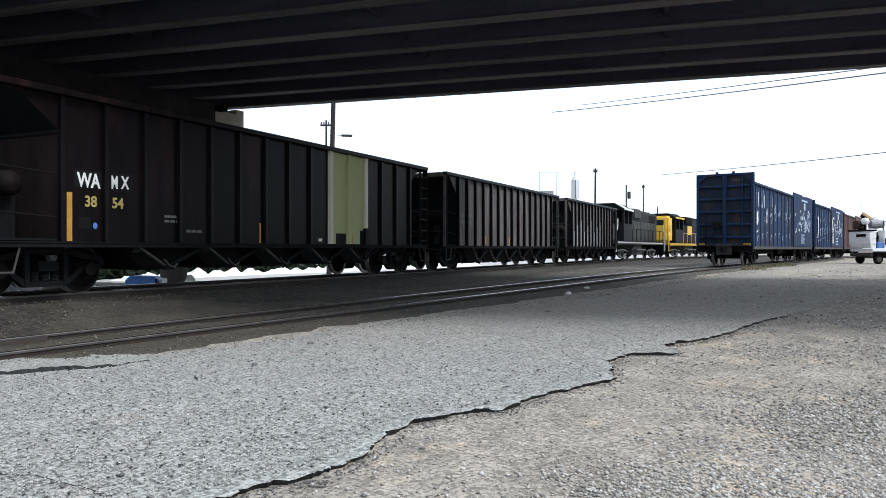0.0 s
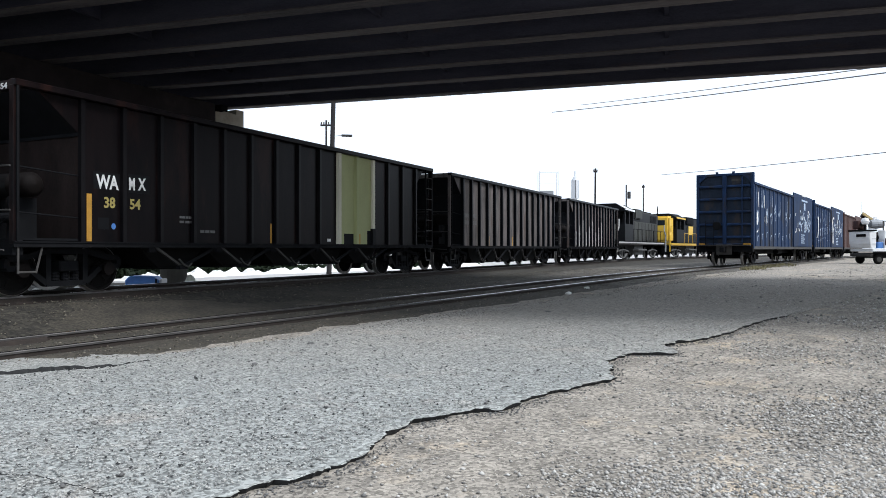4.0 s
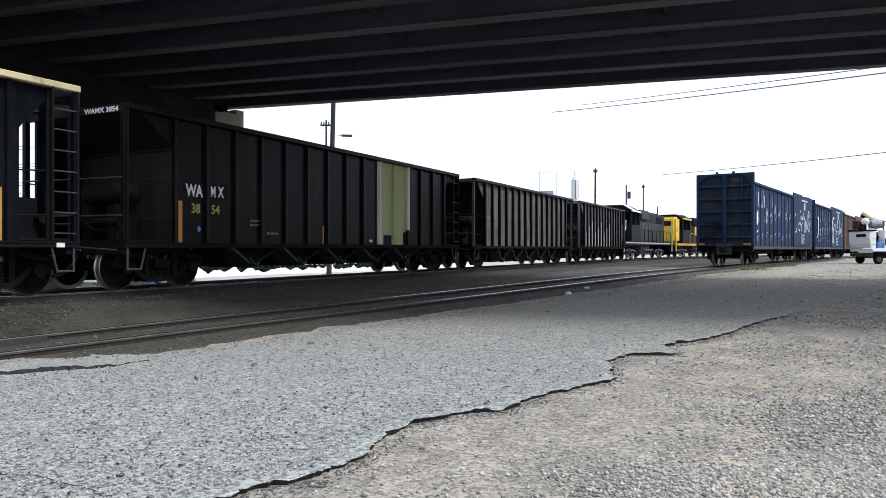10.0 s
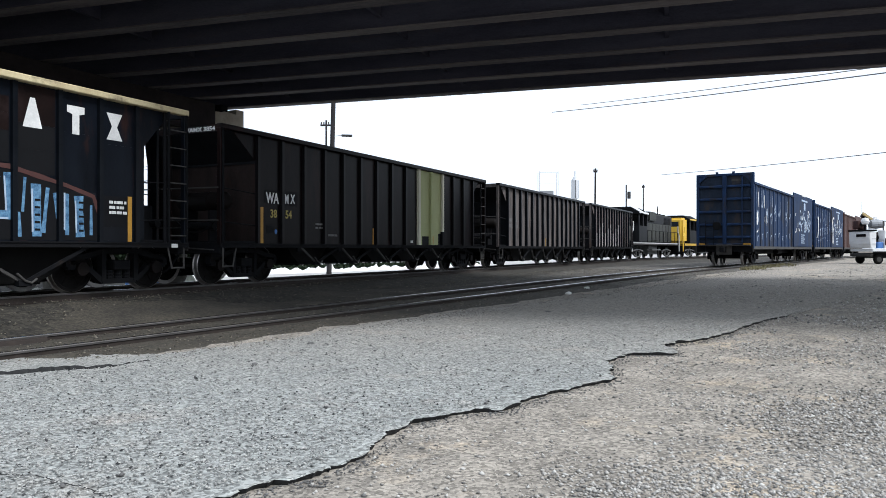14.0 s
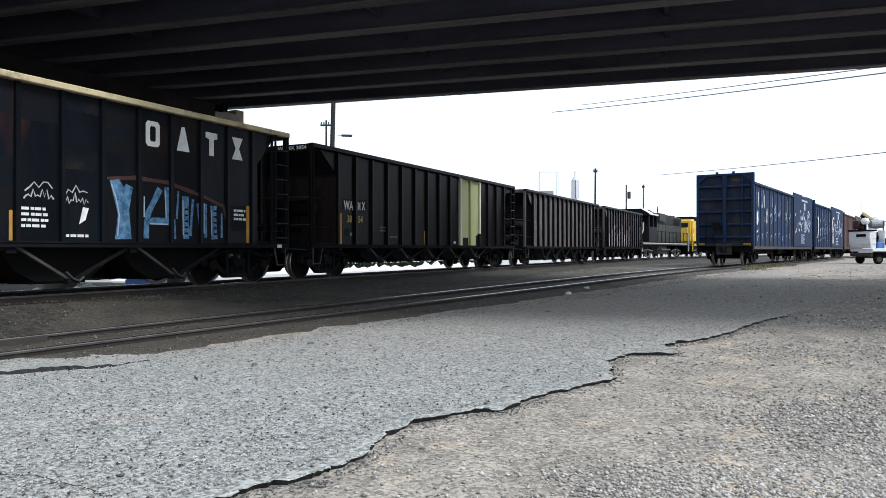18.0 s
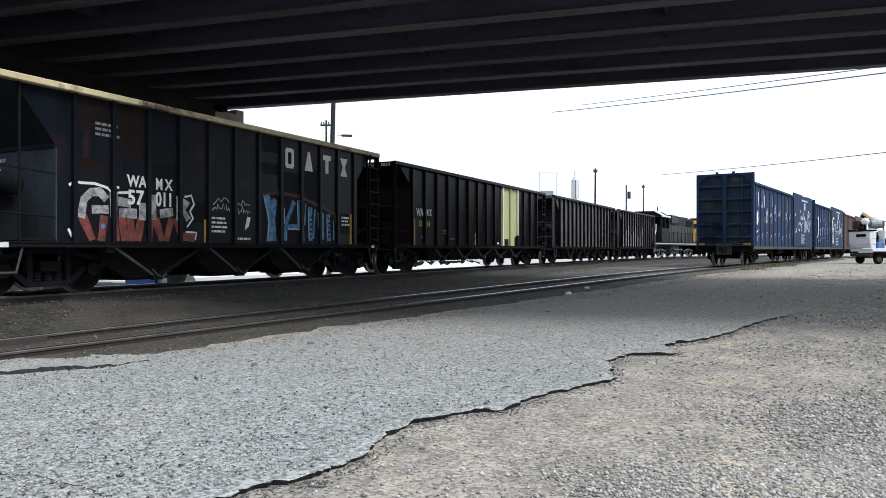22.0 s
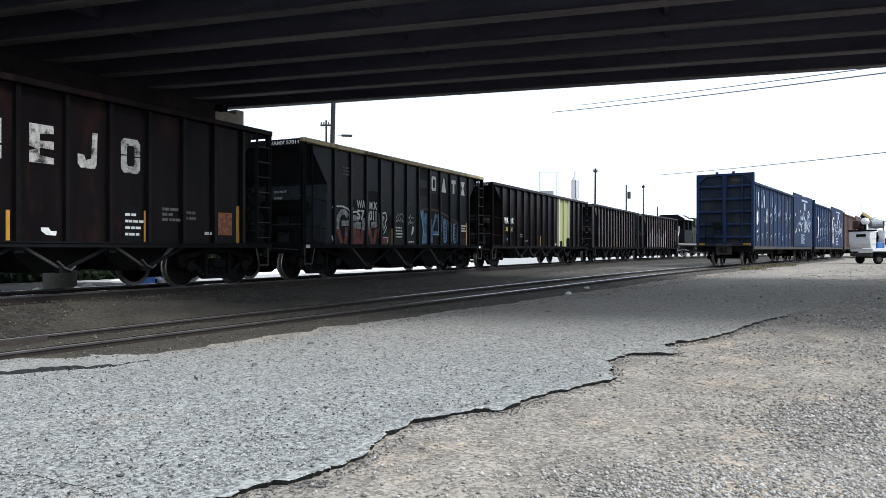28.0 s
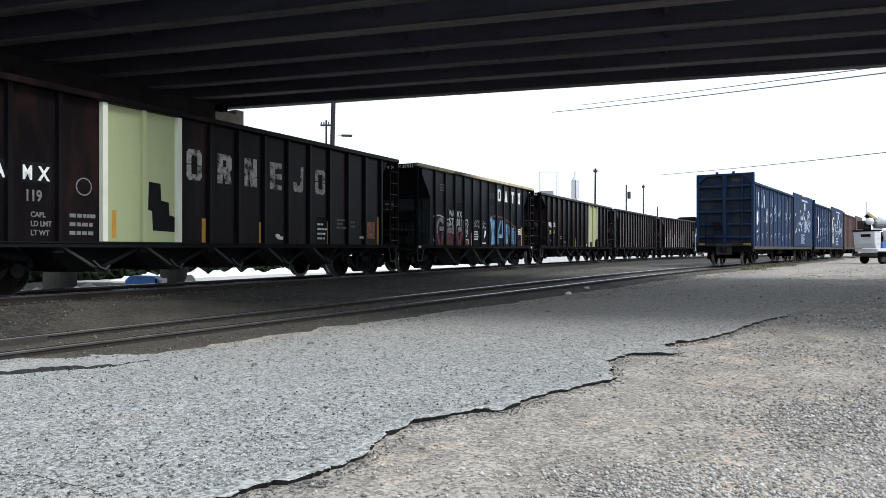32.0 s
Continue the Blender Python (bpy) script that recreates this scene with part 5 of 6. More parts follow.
    ring = [(-12.0 + 0.17 * math.cos(k * math.pi / 8), 2.0 + 0.17 * math.sin(k * math.pi / 8)) for k in range(16)]
    shape(c, "stencil_ring", ring, "dullwhite", 0.003, "faded round stencil")
    shape(c, "stencil_ring", [(-12.0 + (s + 12.0) * 0.85, 2.0 + (z - 2.0) * 0.85) for s, z in ring], "brown", 0.006)
    flat(c, "reflective_strip", -1.54, 0.10, 0.985, 1.85, "yellow", "yellow reflective strip", 0.006)
    for S, t, d in ((-8.98, 1.52, 0.11), (-7.1, 1.5, 0.07), (-4.23, 1.62, 0.09), (-11.34, 1.6, 0.1)):
        flat(c, "reflective_strip", S, d, 0.985 if S > -11 else 1.05, t, "yellow", "yellow reflective strip", 0.008)
    shape(c, "paint_smear", [(-6.5, 1.22), (-6.36, 1.22), (-6.32, 1.16), (-6.2, 1.16), (-6.22, 1.08), (-6.4, 1.09), (-6.5, 1.16)], "white", 0.006, "white smear")
    flat(c, "notice", -1.96, 0.44, 1.16, 1.68, "faded_red", "rust-orange notice with pale chips", 0.006)
    flat(c, "paint_patch", -4.55, 0.42, 1.0, 1.72, "gblack", "black data panel"), bars(c, -4.73, 1.5, 4, 0.36, 0.13, 0.05, "white", 14)
    bars(c, -3.8, 1.65, 3, 0.4, 0.11, 0.06, "dullwhite", 15), bars(c, -3.2, 1.6, 2, 0.4, 0.12, 0.06, "dullwhite", 16), bars(c, -2.6, 1.16, 1, 0.2, 0.1, 0.06, "white", 17)
    # two dusty cars ahead
    c = hopper("dusty black ribbed open-top hopper car ahead of the olive-panelled one", 30.2 + S0, 44.2 + S0, 3.73, "dusty", 15, 31.4 + S0, 43.0 + S0, 5, 1.75, "black", deep=0.12, low=0.27)
    bars(c, 31.7, 2.1, 2, 0.5, 0.28, 0.16, "dullwhite", 21), bars(c, 32.5, 2.1, 2, 0.4, 0.28, 0.16, "dullwhite", 22)
    for S in (34.2, 37.0):
        flat(c, "reflective_strip", S, 0.08, 0.985, 1.4, "yellow", "yellow reflective strip", 0.006)
    c = hopper("dusty black ribbed open-top hopper car behind the locomotives", 45.7 + S0, 58.0 + S0, 3.73, "dusty", 14, 46.9 + S0, 56.8 + S0, 5, 1.55, "black", deep=0.12, low=0.27)
    for k in range(9):
        flat(c, "paint_smear", 47.6 + 0.76 * k, 0.26, 1.05, 1.9 + 0.35 * (k % 3), "chalkdim", "pale washed-out smear", 0.005)


build_train()

# ---- locomotives ----


def locomotive(s0, s1, label, main, front, rail, stripe):
    h, mid = (s1 - s0) / 2, (s0 + s1) / 2
    c = thing("locomotive", train_pose(mid), label, "locomotive", "locomotives")
    c["mid"] = mid
    CARS.append((c, mid))
    part("underframe", soft(boxes((-h + 0.4, h - 0.4, -1.45, 1.45, 1.18, 1.42)), 0.02), "strut" if main == "locogrey" else stripe, c)
    for sy in (-1, 1):
        part("sill_stripe", boxes((-h + 0.4, h - 0.4, *sorted((sy * 1.45, sy * 1.465)), 1.3, 1.4)), rail, c)
    part("walkway", boxes((-h + 0.4, h - 0.4, -1.5, 1.5, 1.422, 1.45)), "frame", c)
    # long hood with doors, grilles, fans and stack
    a, b = -h + 5.0, h - 1.0
    hood = part("long_hood", soft(boxes((a, b, -0.92, 0.92, 1.46, 3.98)), 0.06, 2), main, c)
    n = 9
    for i in range(n):
        x = a + 0.25 + (b - a - 0.4) * i / n
        for sy in (-1, 1):
            part("hood_door", soft(boxes((x, x + (b - a) / n - 0.14, *sorted((sy * 0.92, sy * 0.955)), 1.6, 3.05)), 0.01), main, hood)
    part("hood_band", boxes((a + 0.05, b - 0.05, -0.945, -0.9, 3.12, 3.9), (a + 0.05, b - 0.05, 0.9, 0.945, 3.12, 3.9)), "locodark", hood, "dark upper hood band")
    for i in range(n + 1):
        x = a + 0.18 + (b - a - 0.4) * i / n
        part("door_seam", boxes((x - 0.05, x + 0.05, -0.95, -0.91, 1.6, 3.05)), "frame", hood)
    for x in (b - 3.2, b - 1.9):
        for sy in (-1, 1):
            bm = bmesh.new()
            for k in range(7):
                box(bm, x, x + 1.15, *sorted((sy * 0.92, sy * 0.97)), 3.15 + 0.09 * k, 3.21 + 0.09 * k)
            part("radiator_grille", bm, "frame", hood)
    for x in (b - 0.9, b - 2.3, b - 3.7):
        bm = bmesh.new()
        lathe(bm, [(0.52, 3.98), (0.52, 4.12), (0.44, 4.16), (0.0, 4.16)], 16, "z", Matrix.Translation((x, 0, 0)))
        part("roof_fan", bm, "frame", hood)
    part("dynamic_brake_bulge", soft(boxes((a + 2.2, a + 4.6, -1.12, 1.12, 3.3, 4.12)), 0.08, 2), main if main == "locogrey" else "frame", hood)
    part("exhaust_stack", soft(boxes((a + 1.0, a + 1.6, -0.25, 0.25, 3.98, 4.3)), 0.03), "frame", hood)
    # cab built of walls round real window openings
    x0, x1 = -h + 2.5, -h + 5.0
    cab = part("cab", boxes((x0, x1, -1.5, -1.42, 1.46, 2.75), (x0, x1, 1.42, 1.5, 1.46, 2.75), (x0, x0 + 0.08, -1.42, 1.42, 1.46, 2.75), (x1 - 0.08, x1, -1.42, 1.42, 1.46, 3.7)), "locodark", c)
    for x, y in ((x0 + 0.05, -1.45), (x0 + 0.05, 1.45), (x0 + 0.05, 0.0), (x1 - 0.06, -1.45), (x1 - 0.06, 1.45), ((x0 + x1) / 2, -1.45), ((x0 + x1) / 2, 1.45)):
        part("window_pillar", boxes((x - 0.07, x + 0.07, y - 0.06, y + 0.06, 2.75, 3.7)), "locodark", cab)
    bm = bmesh.new()
    prism(bm, [(-1.6, 3.7), (1.6, 3.7), (1.55, 3.86), (0.8, 4.3), (-0.8, 4.3), (-1.55, 3.86)], x0 - 0.25, x1 + 0.05, "x")
    part("cab_roof", bm, "frame", cab)
    for sy in (-1, 1):
        bm = bmesh.new()
        bar(bm, (x0 - 0.26, sy * 1.58, 3.86), (x1 + 0.06, sy * 1.58, 3.8), 0.05, 0.14)
        part("roof_gutter", bm, "truckwhite" if main == "locogrey" else front, cab, "pale roof edge")
        if main == "locogrey":
            bm = bmesh.new()
            prism(bm, [(sy * 1.57, 3.87), (sy * 1.58, 3.9), (sy * 0.84, 4.33), (sy * 0.82, 4.3)], x0 - 0.2, x0 + 1.1, "x")
            part("roof_panel", bm, "truckwhite", cab, "pale sloping roof panel")
    if front == main:
        nose = part("short_hood", soft(boxes((-h + 0.9, x0, -0.95, 0.95, 1.46, 2.72)), 0.12, 3), front, c)
    else:
        nose = part("short_hood", soft(boxes((-h + 0.7, x0 - 0.3, -1.3, 1.3, 1.46, 4.0)), 0.2, 3), front, c)
        part("windshield", boxes((-h + 0.685, -h + 0.695, -0.9, 0.9, 3.1, 3.6)), "glass", nose)
    for y in (-0.35, 0.35):
        bm = bmesh.new()
        lathe(bm, [(0.0, -0.02), (0.11, -0.02), (0.11, 0.03), (0.0, 0.03)], 12, "x", Matrix.Translation((-h + 0.9, y, 2.45)))
        part("headlight", bm, "white", nose)
    # steps and handrails
    for sx in (-1, 1):
        for sy in (-1, 1):
            st = bmesh.new()
            for k in range(4):
                box(st, *sorted((sx * (h - 0.75), sx * (h - 0.35))), *sorted((sy * 1.05, sy * 1.5)), 0.45 + 0.28 * k, 0.49 + 0.28 * k)
            box(st, *sorted((sx * (h - 0.78), sx * (h - 0.75))), *sorted((sy * 1.05, sy * 1.5)), 0.42, 1.42)
            part("steps", st, "frame", c)
            bm = bmesh.new()
            rod(bm, (sx * (h - 0.33), sy * 1.5, 0.6), (sx * (h - 0.33), sy * 1.5, 2.1), 0.06, 6)
            rod(bm, (sx * (h - 0.33), sy * 1.5, 2.1), (sx * (h - 0.75), sy * 1.48, 2.45), 0.06, 6)
            rod(bm, (sx * (h - 0.75), sy * 1.48, 2.45), (sx * (h - 0.8), sy * 1.48, 3.05), 0.06, 6)
            part("end_handrail", bm, rail, c, "bright grab handle")
    for sy in (-1, 1):
        part("side_handrail", rod(bmesh.new(), (a, sy * 1.45, 2.42), (h - 0.8, sy * 1.45, 2.42), 0.022, 6), "frame" if main == "locogrey" else rail, c)
        for i in range(9):
            x = a + 0.2 + (h - 0.8 - a - 0.2) * i / 8
            part("stanchion", rod(bmesh.new(), (x, sy * 1.46, 1.45), (x, sy * 1.45, 2.42), 0.03, 5), "frame" if main == "locogrey" else rail, c)
    part("fuel_tank", soft(boxes((-1.7, 1.9, -1.35, 1.35, 0.38, 1.16)), 0.34, 4), "tankgrey", c, "dusty grey fuel tank")
    for sx in (-1, 1):
        part("coupler", soft(boxes((*sorted((sx * (h - 0.45), sx * (h + 0.15))), -0.12, 0.12, 0.75, 1.0)), 0.03), "frame", c)
        part("pilot", boxes((*sorted((sx * (h - 0.42), sx * (h - 0.36))), -1.4, 1.4, 0.3, 1.2)), "frame", c)
        bogie = truck(c, sx * (h - 3.6), 2.74, 0.508)
        for o in bogie.children:
            if o.name.startswith("side_frame"):
                o.data.materials[0] = M["tankgrey"]
                o["label"] = "dusty grey cast side frame"
    return c


locomotive(52.4, 69.6, "grey road-switcher locomotive with pale cab roof edge and white handrails", "locogrey", "locogrey", "handrail", "strut")
l2 = locomotive(70.6, 87.8, "yellow-fronted locomotive with dark hood and orange side panel", "locodark", "locoyellow", "locoyellow", "locoyellow")
part("side_panel", boxes((-0.4, 1.2, -0.99, -0.96, 2.3, 3.2)), "locoyellow", l2, "orange-yellow side panel")
part("side_panel", boxes((3.2, 7.2, -0.99, -0.96, 1.6, 2.3)), "locoyellow", l2, "orange-yellow side panel")

# ---- wagons on the siding ----


def ribbon(c, pts, wide, y, material, label):
    """A sprayed line on a wagon's near side: pairs of place along the wagon and height."""
    line = []
    for (p, q), (r, t) in zip(pts, pts[1:]):
        line += [Vector((p + (r - p) * k / 4, q + (t - q) * k / 4)) for k in range(4)]
    line.append(Vector(pts[-1]))
    for _ in range(2):
        line = [line[0]] + [(a + b * 2 + d) / 4 for a, b, d in zip(line, line[1:], line[2:])] + [line[-1]]
    bm = bmesh.new()
    prev = None
    for k, p in enumerate(line):
        e = (line[min(len(line) - 1, k + 1)] - line[max(0, k - 1)]).normalized()
        n = Vector((-e.y, e.x)) * wide * (0.5 + 0.2 * noise.noise((p.x * 3, p.y * 3, 1)))
        pair = [bm.verts.new((v.x, y, v.y)) for v in (p - n, p + n)]
        if prev:
            bm.faces.new((prev[0], pair[0], pair[1], prev[1]))
        prev = pair
    bmesh.ops.recalc_face_normals(bm, faces=bm.faces[:])
    part("spray_mark", bm, material, c, label)


def wagon(s0, s1, paint, label, ribs, panel, top=4.45, marks=0, bulk=4.95):
    """A tall ribbed gondola; the last part of its side is a smooth taller panel."""
    h, mid = (s1 - s0) / 2, (s0 + s1) / 2
    c = thing("wagon", SIDING.car(mid, h - 2), label, "wagon", "wagons on the siding")
    w, z0 = 1.44, 1.05
    for sy in (-1, 1):
        part("side_sheet", boxes((-h + 0.12, h - 0.12, *sorted((sy * (w - 0.05), sy * (w - 0.03))), z0, top)), paint, c)
        part("top_chord", soft(boxes((-h + 0.1, h - panel, *sorted((sy * (w - 0.06), sy * (w + 0.07))), top - 0.12, top)), 0.01), paint, c)
        part("side_sill", boxes((-h, h, *sorted((sy * (w - 0.12), sy * (w + 0.03))), z0 - 0.16, z0)), "strut", c)
        part("smooth_panel", soft(boxes((h - panel, h - 0.1, *sorted((sy * (w - 0.02), sy * (w + 0.06))), z0 + 0.01, top + 0.22)), 0.02), paint, c)
        for i in range(ribs):
            x = -h + 0.75 + (2 * h - panel - 1.2) * i / (ribs - 1)
            bm = bmesh.new()
            prism(bm, [(x - 0.09, sy * (w - 0.03)), (x - 0.06, sy * (w + 0.02)), (x + 0.06, sy * (w + 0.02)), (x + 0.09, sy * (w - 0.03))], z0 + 0.01, top - 0.12, "z")
            part("side_post", bm, paint, c)
    for sx in (-1, 1):
        zt = bulk if sx < 0 else top + 0.2
        part("end_sheet", boxes((*sorted((sx * (h - 0.1), sx * (h - 0.07))), -w, w, z0 + 0.15, zt - 0.06)), "wagonend" if paint == "cablue" else paint, c)
        for y in (-w + 0.04, w - 0.04):
            part("corner_post", soft(boxes((*sorted((sx * (h - 0.22), sx * h)), y - 0.08, y + 0.08, z0 - 0.1, zt)), 0.02), paint, c)
        part("end_rail", soft(boxes((*sorted((sx * (h - 0.14), sx * (h + 0.01))), -w + 0.1, w - 0.1, zt - 0.14, zt)), 0.02), paint, c)
        part("end_post", soft(boxes((*sorted((sx * (h - 0.08), sx * (h + 0.06))), -0.1, 0.1, z0, zt - 0.14)), 0.02), paint, c)
        for k in range(5):
            z = z0 + 0.42 + 0.68 * k
            for ya, yb in ((-w + 0.13, -0.11), (0.11, w - 0.13)):
                bm = bmesh.new()
                prism(bm, [(sx * (h - 0.08), z), (sx * (h + 0.05), z + 0.02), (sx * (h + 0.06), z + 0.09), (sx * (h - 0.08), z + 0.15)], ya, yb)
                part("end_rib", bm, paint, c)
        for y in (-w + 0.12, w - 0.12):
            q = 1 if y < 0 else -1
            bm = bmesh.new()
            prism(bm, [(y, zt - 0.14), (y + q * 0.42, zt - 0.14), (y + q * 0.3, zt - 0.2), (y + q * 0.06, zt - 0.42), (y, zt - 0.56)], *sorted((sx * (h - 0.07), sx * (h + 0.02))), "x")
            part("corner_gusset", bm, paint, c)
        part("ladder_rail", boxes((*sorted((sx * (h - 0.02), sx * (h + 0.05))), -sx * -0.9 - 0.03, -sx * -0.9 + 0.03, z0 + 0.2, zt - 0.2)), paint, c)
        part("stencil_plate", boxes((*sorted((sx * (h - 0.06), sx * (h - 0.055))), *sorted((sx * 0.35, sx * 0.85)), zt - 0.42, zt - 0.3)), "strut", c)
        for y in (-0.45, 0.4):
            part("roof_lug", boxes((*sorted((sx * (h - 0.12), sx * h)), y - 0.06, y + 0.06, zt, zt + 0.1)), paint, c)
        part("end_sill", soft(boxes((*sorted((sx * (h - 0.2), sx * (h + 0.05))), -w, w, z0 - 0.3, z0 + 0.1)), 0.02), "frame", c)
        for y in (-1.15, 1.15):
            part("reflector", boxes((*sorted((sx * (h + 0.05), sx * (h + 0.06))), y - 0.18, y + 0.18, z0 + 0.08, z0 + 0.16)), "yellow", c, "yellow reflector strip")
        part("coupler", soft(boxes((*sorted((sx * h, sx * (h + 0.6))), -0.12, 0.12, 0.74, 1.0)), 0.03), "frame", c)
        bm = bmesh.new()
        for k in range(5):
            rod(bm, (sx * (h + 0.1), sx * -0.75 - 0.22, z0 - 0.2 + 0.36 * k), (sx * (h + 0.1), sx * -0.75 + 0.22, z0 - 0.2 + 0.36 * k), 0.018, 5)
        for d in (-0.22, 0.22):
            rod(bm, (sx * (h + 0.1), sx * -0.75 + d, z0 - 0.3), (sx * (h + 0.1), sx * -0.75 + d, z0 + 1.4), 0.02, 5)
        part("end_ladder", bm, "frame", c)
        bm = bmesh.new()
        lathe(bm, [(0.2, -0.02), (0.23, 0), (0.2, 0.02)], 16, "x", Matrix.Translation((sx * (h + 0.2), sx * -0.35, z0 + 1.1)))
        part("brake_wheel", bm, "frame", c)
        part("draft_pocket", boxes((*sorted((sx * (h + 0.05), sx * (h + 0.1))), -0.4, 0.4, 0.6, 1.15)), "strut", c)
        part("crossover_step", boxes((*sorted((sx * (h + 0.06), sx * (h + 0.3))), -1.35, 1.35, z0 + 0.02, z0 + 0.05)), "strut", c)
        t = truck(c, sx * (h - 1.9))
    part("centre_sill", boxes((-h + 0.1, h - 0.1, -0.2, 0.2, 0.6, 1.0)), "frame", c)
    bm = bmesh.new()
    rod(bm, (-1.0, -0.9, 0.75), (0.6, -0.9, 0.75), 0.16, 12)
    part("brake_reservoir", bm, "frame", c)
    part("floor_plate", boxes((-h + 0.1, h - 0.1, -w + 0.05, w - 0.05, z0, z0 + 0.05)), "frame", c)
    rng = random.Random(marks)
    if marks:
        y = -(w - 0.03) - 0.006
        for i in range(ribs - 1):
            xm = -h + 0.75 + (2 * h - panel - 1.2) * (i + 0.5) / (ribs - 1)
            pitch = (2 * h - panel - 1.2) / (ribs - 1)
            z = top - 0.35 - 0.4 * rng.random()
            hook = [(xm - pitch * 0.28, z), (xm - pitch * 0.3, z - 0.5 - 0.4 * rng.random()), (xm - pitch * 0.05, z - 0.9), (xm + pitch * 0.2 * rng.random(), z - 0.55)]
            ribbon(c, hook if i % 3 else hook[:2], 0.08, y, "sprayblue", "pale sprayed line")
            if i % 2:
                ribbon(c, [(xm + pitch * 0.22, z + 0.1), (xm + pitch * 0.24, z - 0.5 - 0.5 * rng.random())], 0.06, y, "sprayblue", "pale sprayed line")
            if rng.random() < 0.8:
                z = z0 + 1.3 + 0.7 * rng.random()
                ribbon(c, [(xm - pitch * 0.25, z), (xm - pitch * 0.02, z + 0.22), (xm + pitch * 0.2, z - 0.05), (xm + pitch * 0.05, z - 0.4)], 0.09, y, "sprayblue", "pale sprayed line")
            z = z0 + 0.25 + 0.3 * rng.random()
            ribbon(c, [(xm - 0.15, z), (xm - 0.12, z + 0.25), (xm + 0.1, z + 0.3)], 0.07, y, "sprayblue", "pale sprayed line")
        y = -(w + 0.06)
        for k in range(44):
            x, z = h - panel + 0.5 + (panel - 1.6) * rng.random(), z0 + 1.15 + 1.25 * rng.random()
            a, d = rng.random() * 6.28, 0.14 + 0.24 * rng.random()
            pts = [(x + d * math.cos(a + q * 1.1) * (1 - 0.12 * q), z + 0.7 * d * math.sin(a + q * 1.1)) for q in range(3 + k % 3)]
            ribbon(c, pts, 0.1, y - 0.003 - 0.0004 * k, "sprayblue" if k % 3 else "white", "pale sprayed letterform")
        for k in range(5):
            part("stencil", boxes((h - panel * 0.65, h - panel * 0.65 + 1.6 - 0.3 * (k % 2), y - 0.005, y + 0.002, z0 + 0.25 + 0.14 * k, z0 + 0.31 + 0.14 * k)), "sprayblue", c)
        part("spray_mark", boxes((h - panel * 0.62, h - panel * 0.3, y - 0.005, y + 0.002, z0 + 3.2, z0 + 3.32)), "sprayblue", c, "pale emblem bar")
        part("spray_mark", boxes((h - panel * 0.5, h - panel * 0.42, y - 0.006, y + 0.002, z0 + 2.6, z0 + 3.1)), "sprayblue", c, "pale emblem bar")
    return c


w1 = wagon(39.7, 60.2, "cablue", "tall blue ribbed gondola wagon with spray marks and yellow reflectors", 10, 8.2, marks=3)
for x, z, ww, hh in ((-9.1, 2.55, 0.2, 0.36), (-6.9, 2.55, 0.24, 0.4)):
    bm = bmesh.new()
    prism(bm, [(x + ww * math.cos(k * math.pi / 6), z + hh * math.sin(k * math.pi / 6)) for k in range(12)], -1.424, -1.416)
    part("spray_mark", bm, "white", w1, "white sprayed oval")
for pts in ([(-9.5, 2.5), (-9.5, 1.9), (-9.2, 1.8), (-8.9, 1.95)], [(-8.9, 4.0), (-8.75, 3.2)], [(-7.3, 3.9), (-7.2, 3.2), (-6.8, 3.1)]):
    ribbon(w1, pts, 0.12, -1.428, "white", "white sprayed line")
part("roof_patch", boxes((5.2, 6.8, -1.51, -1.30, 4.6, 4.69)), "white", w1, "bleached white patch")
w2 = wagon(61.6, 80.6, "cablue", "tall blue gondola wagon behind another, with white arrow-like marks", 9, 9.0, marks=5, bulk=4.7)
for pts in ([(-8.3, 3.4), (-7.8, 3.3), (-8.0, 2.2), (-8.4, 1.8)], [(0.7, 1.4), (0.5, 2.6), (1.0, 3.6), (2.0, 3.7)], [(1.6, 1.4), (1.3, 2.4), (1.8, 2.9)]):
    ribbon(w2, pts, 0.2, -1.53, "white", "white sprayed line")
wagon(82.0, 101.0, "oxide", "oxide red-brown gondola wagon at the end of the siding", 9, 8.0, marks=0, bulk=4.6)

# ---- service truck ----


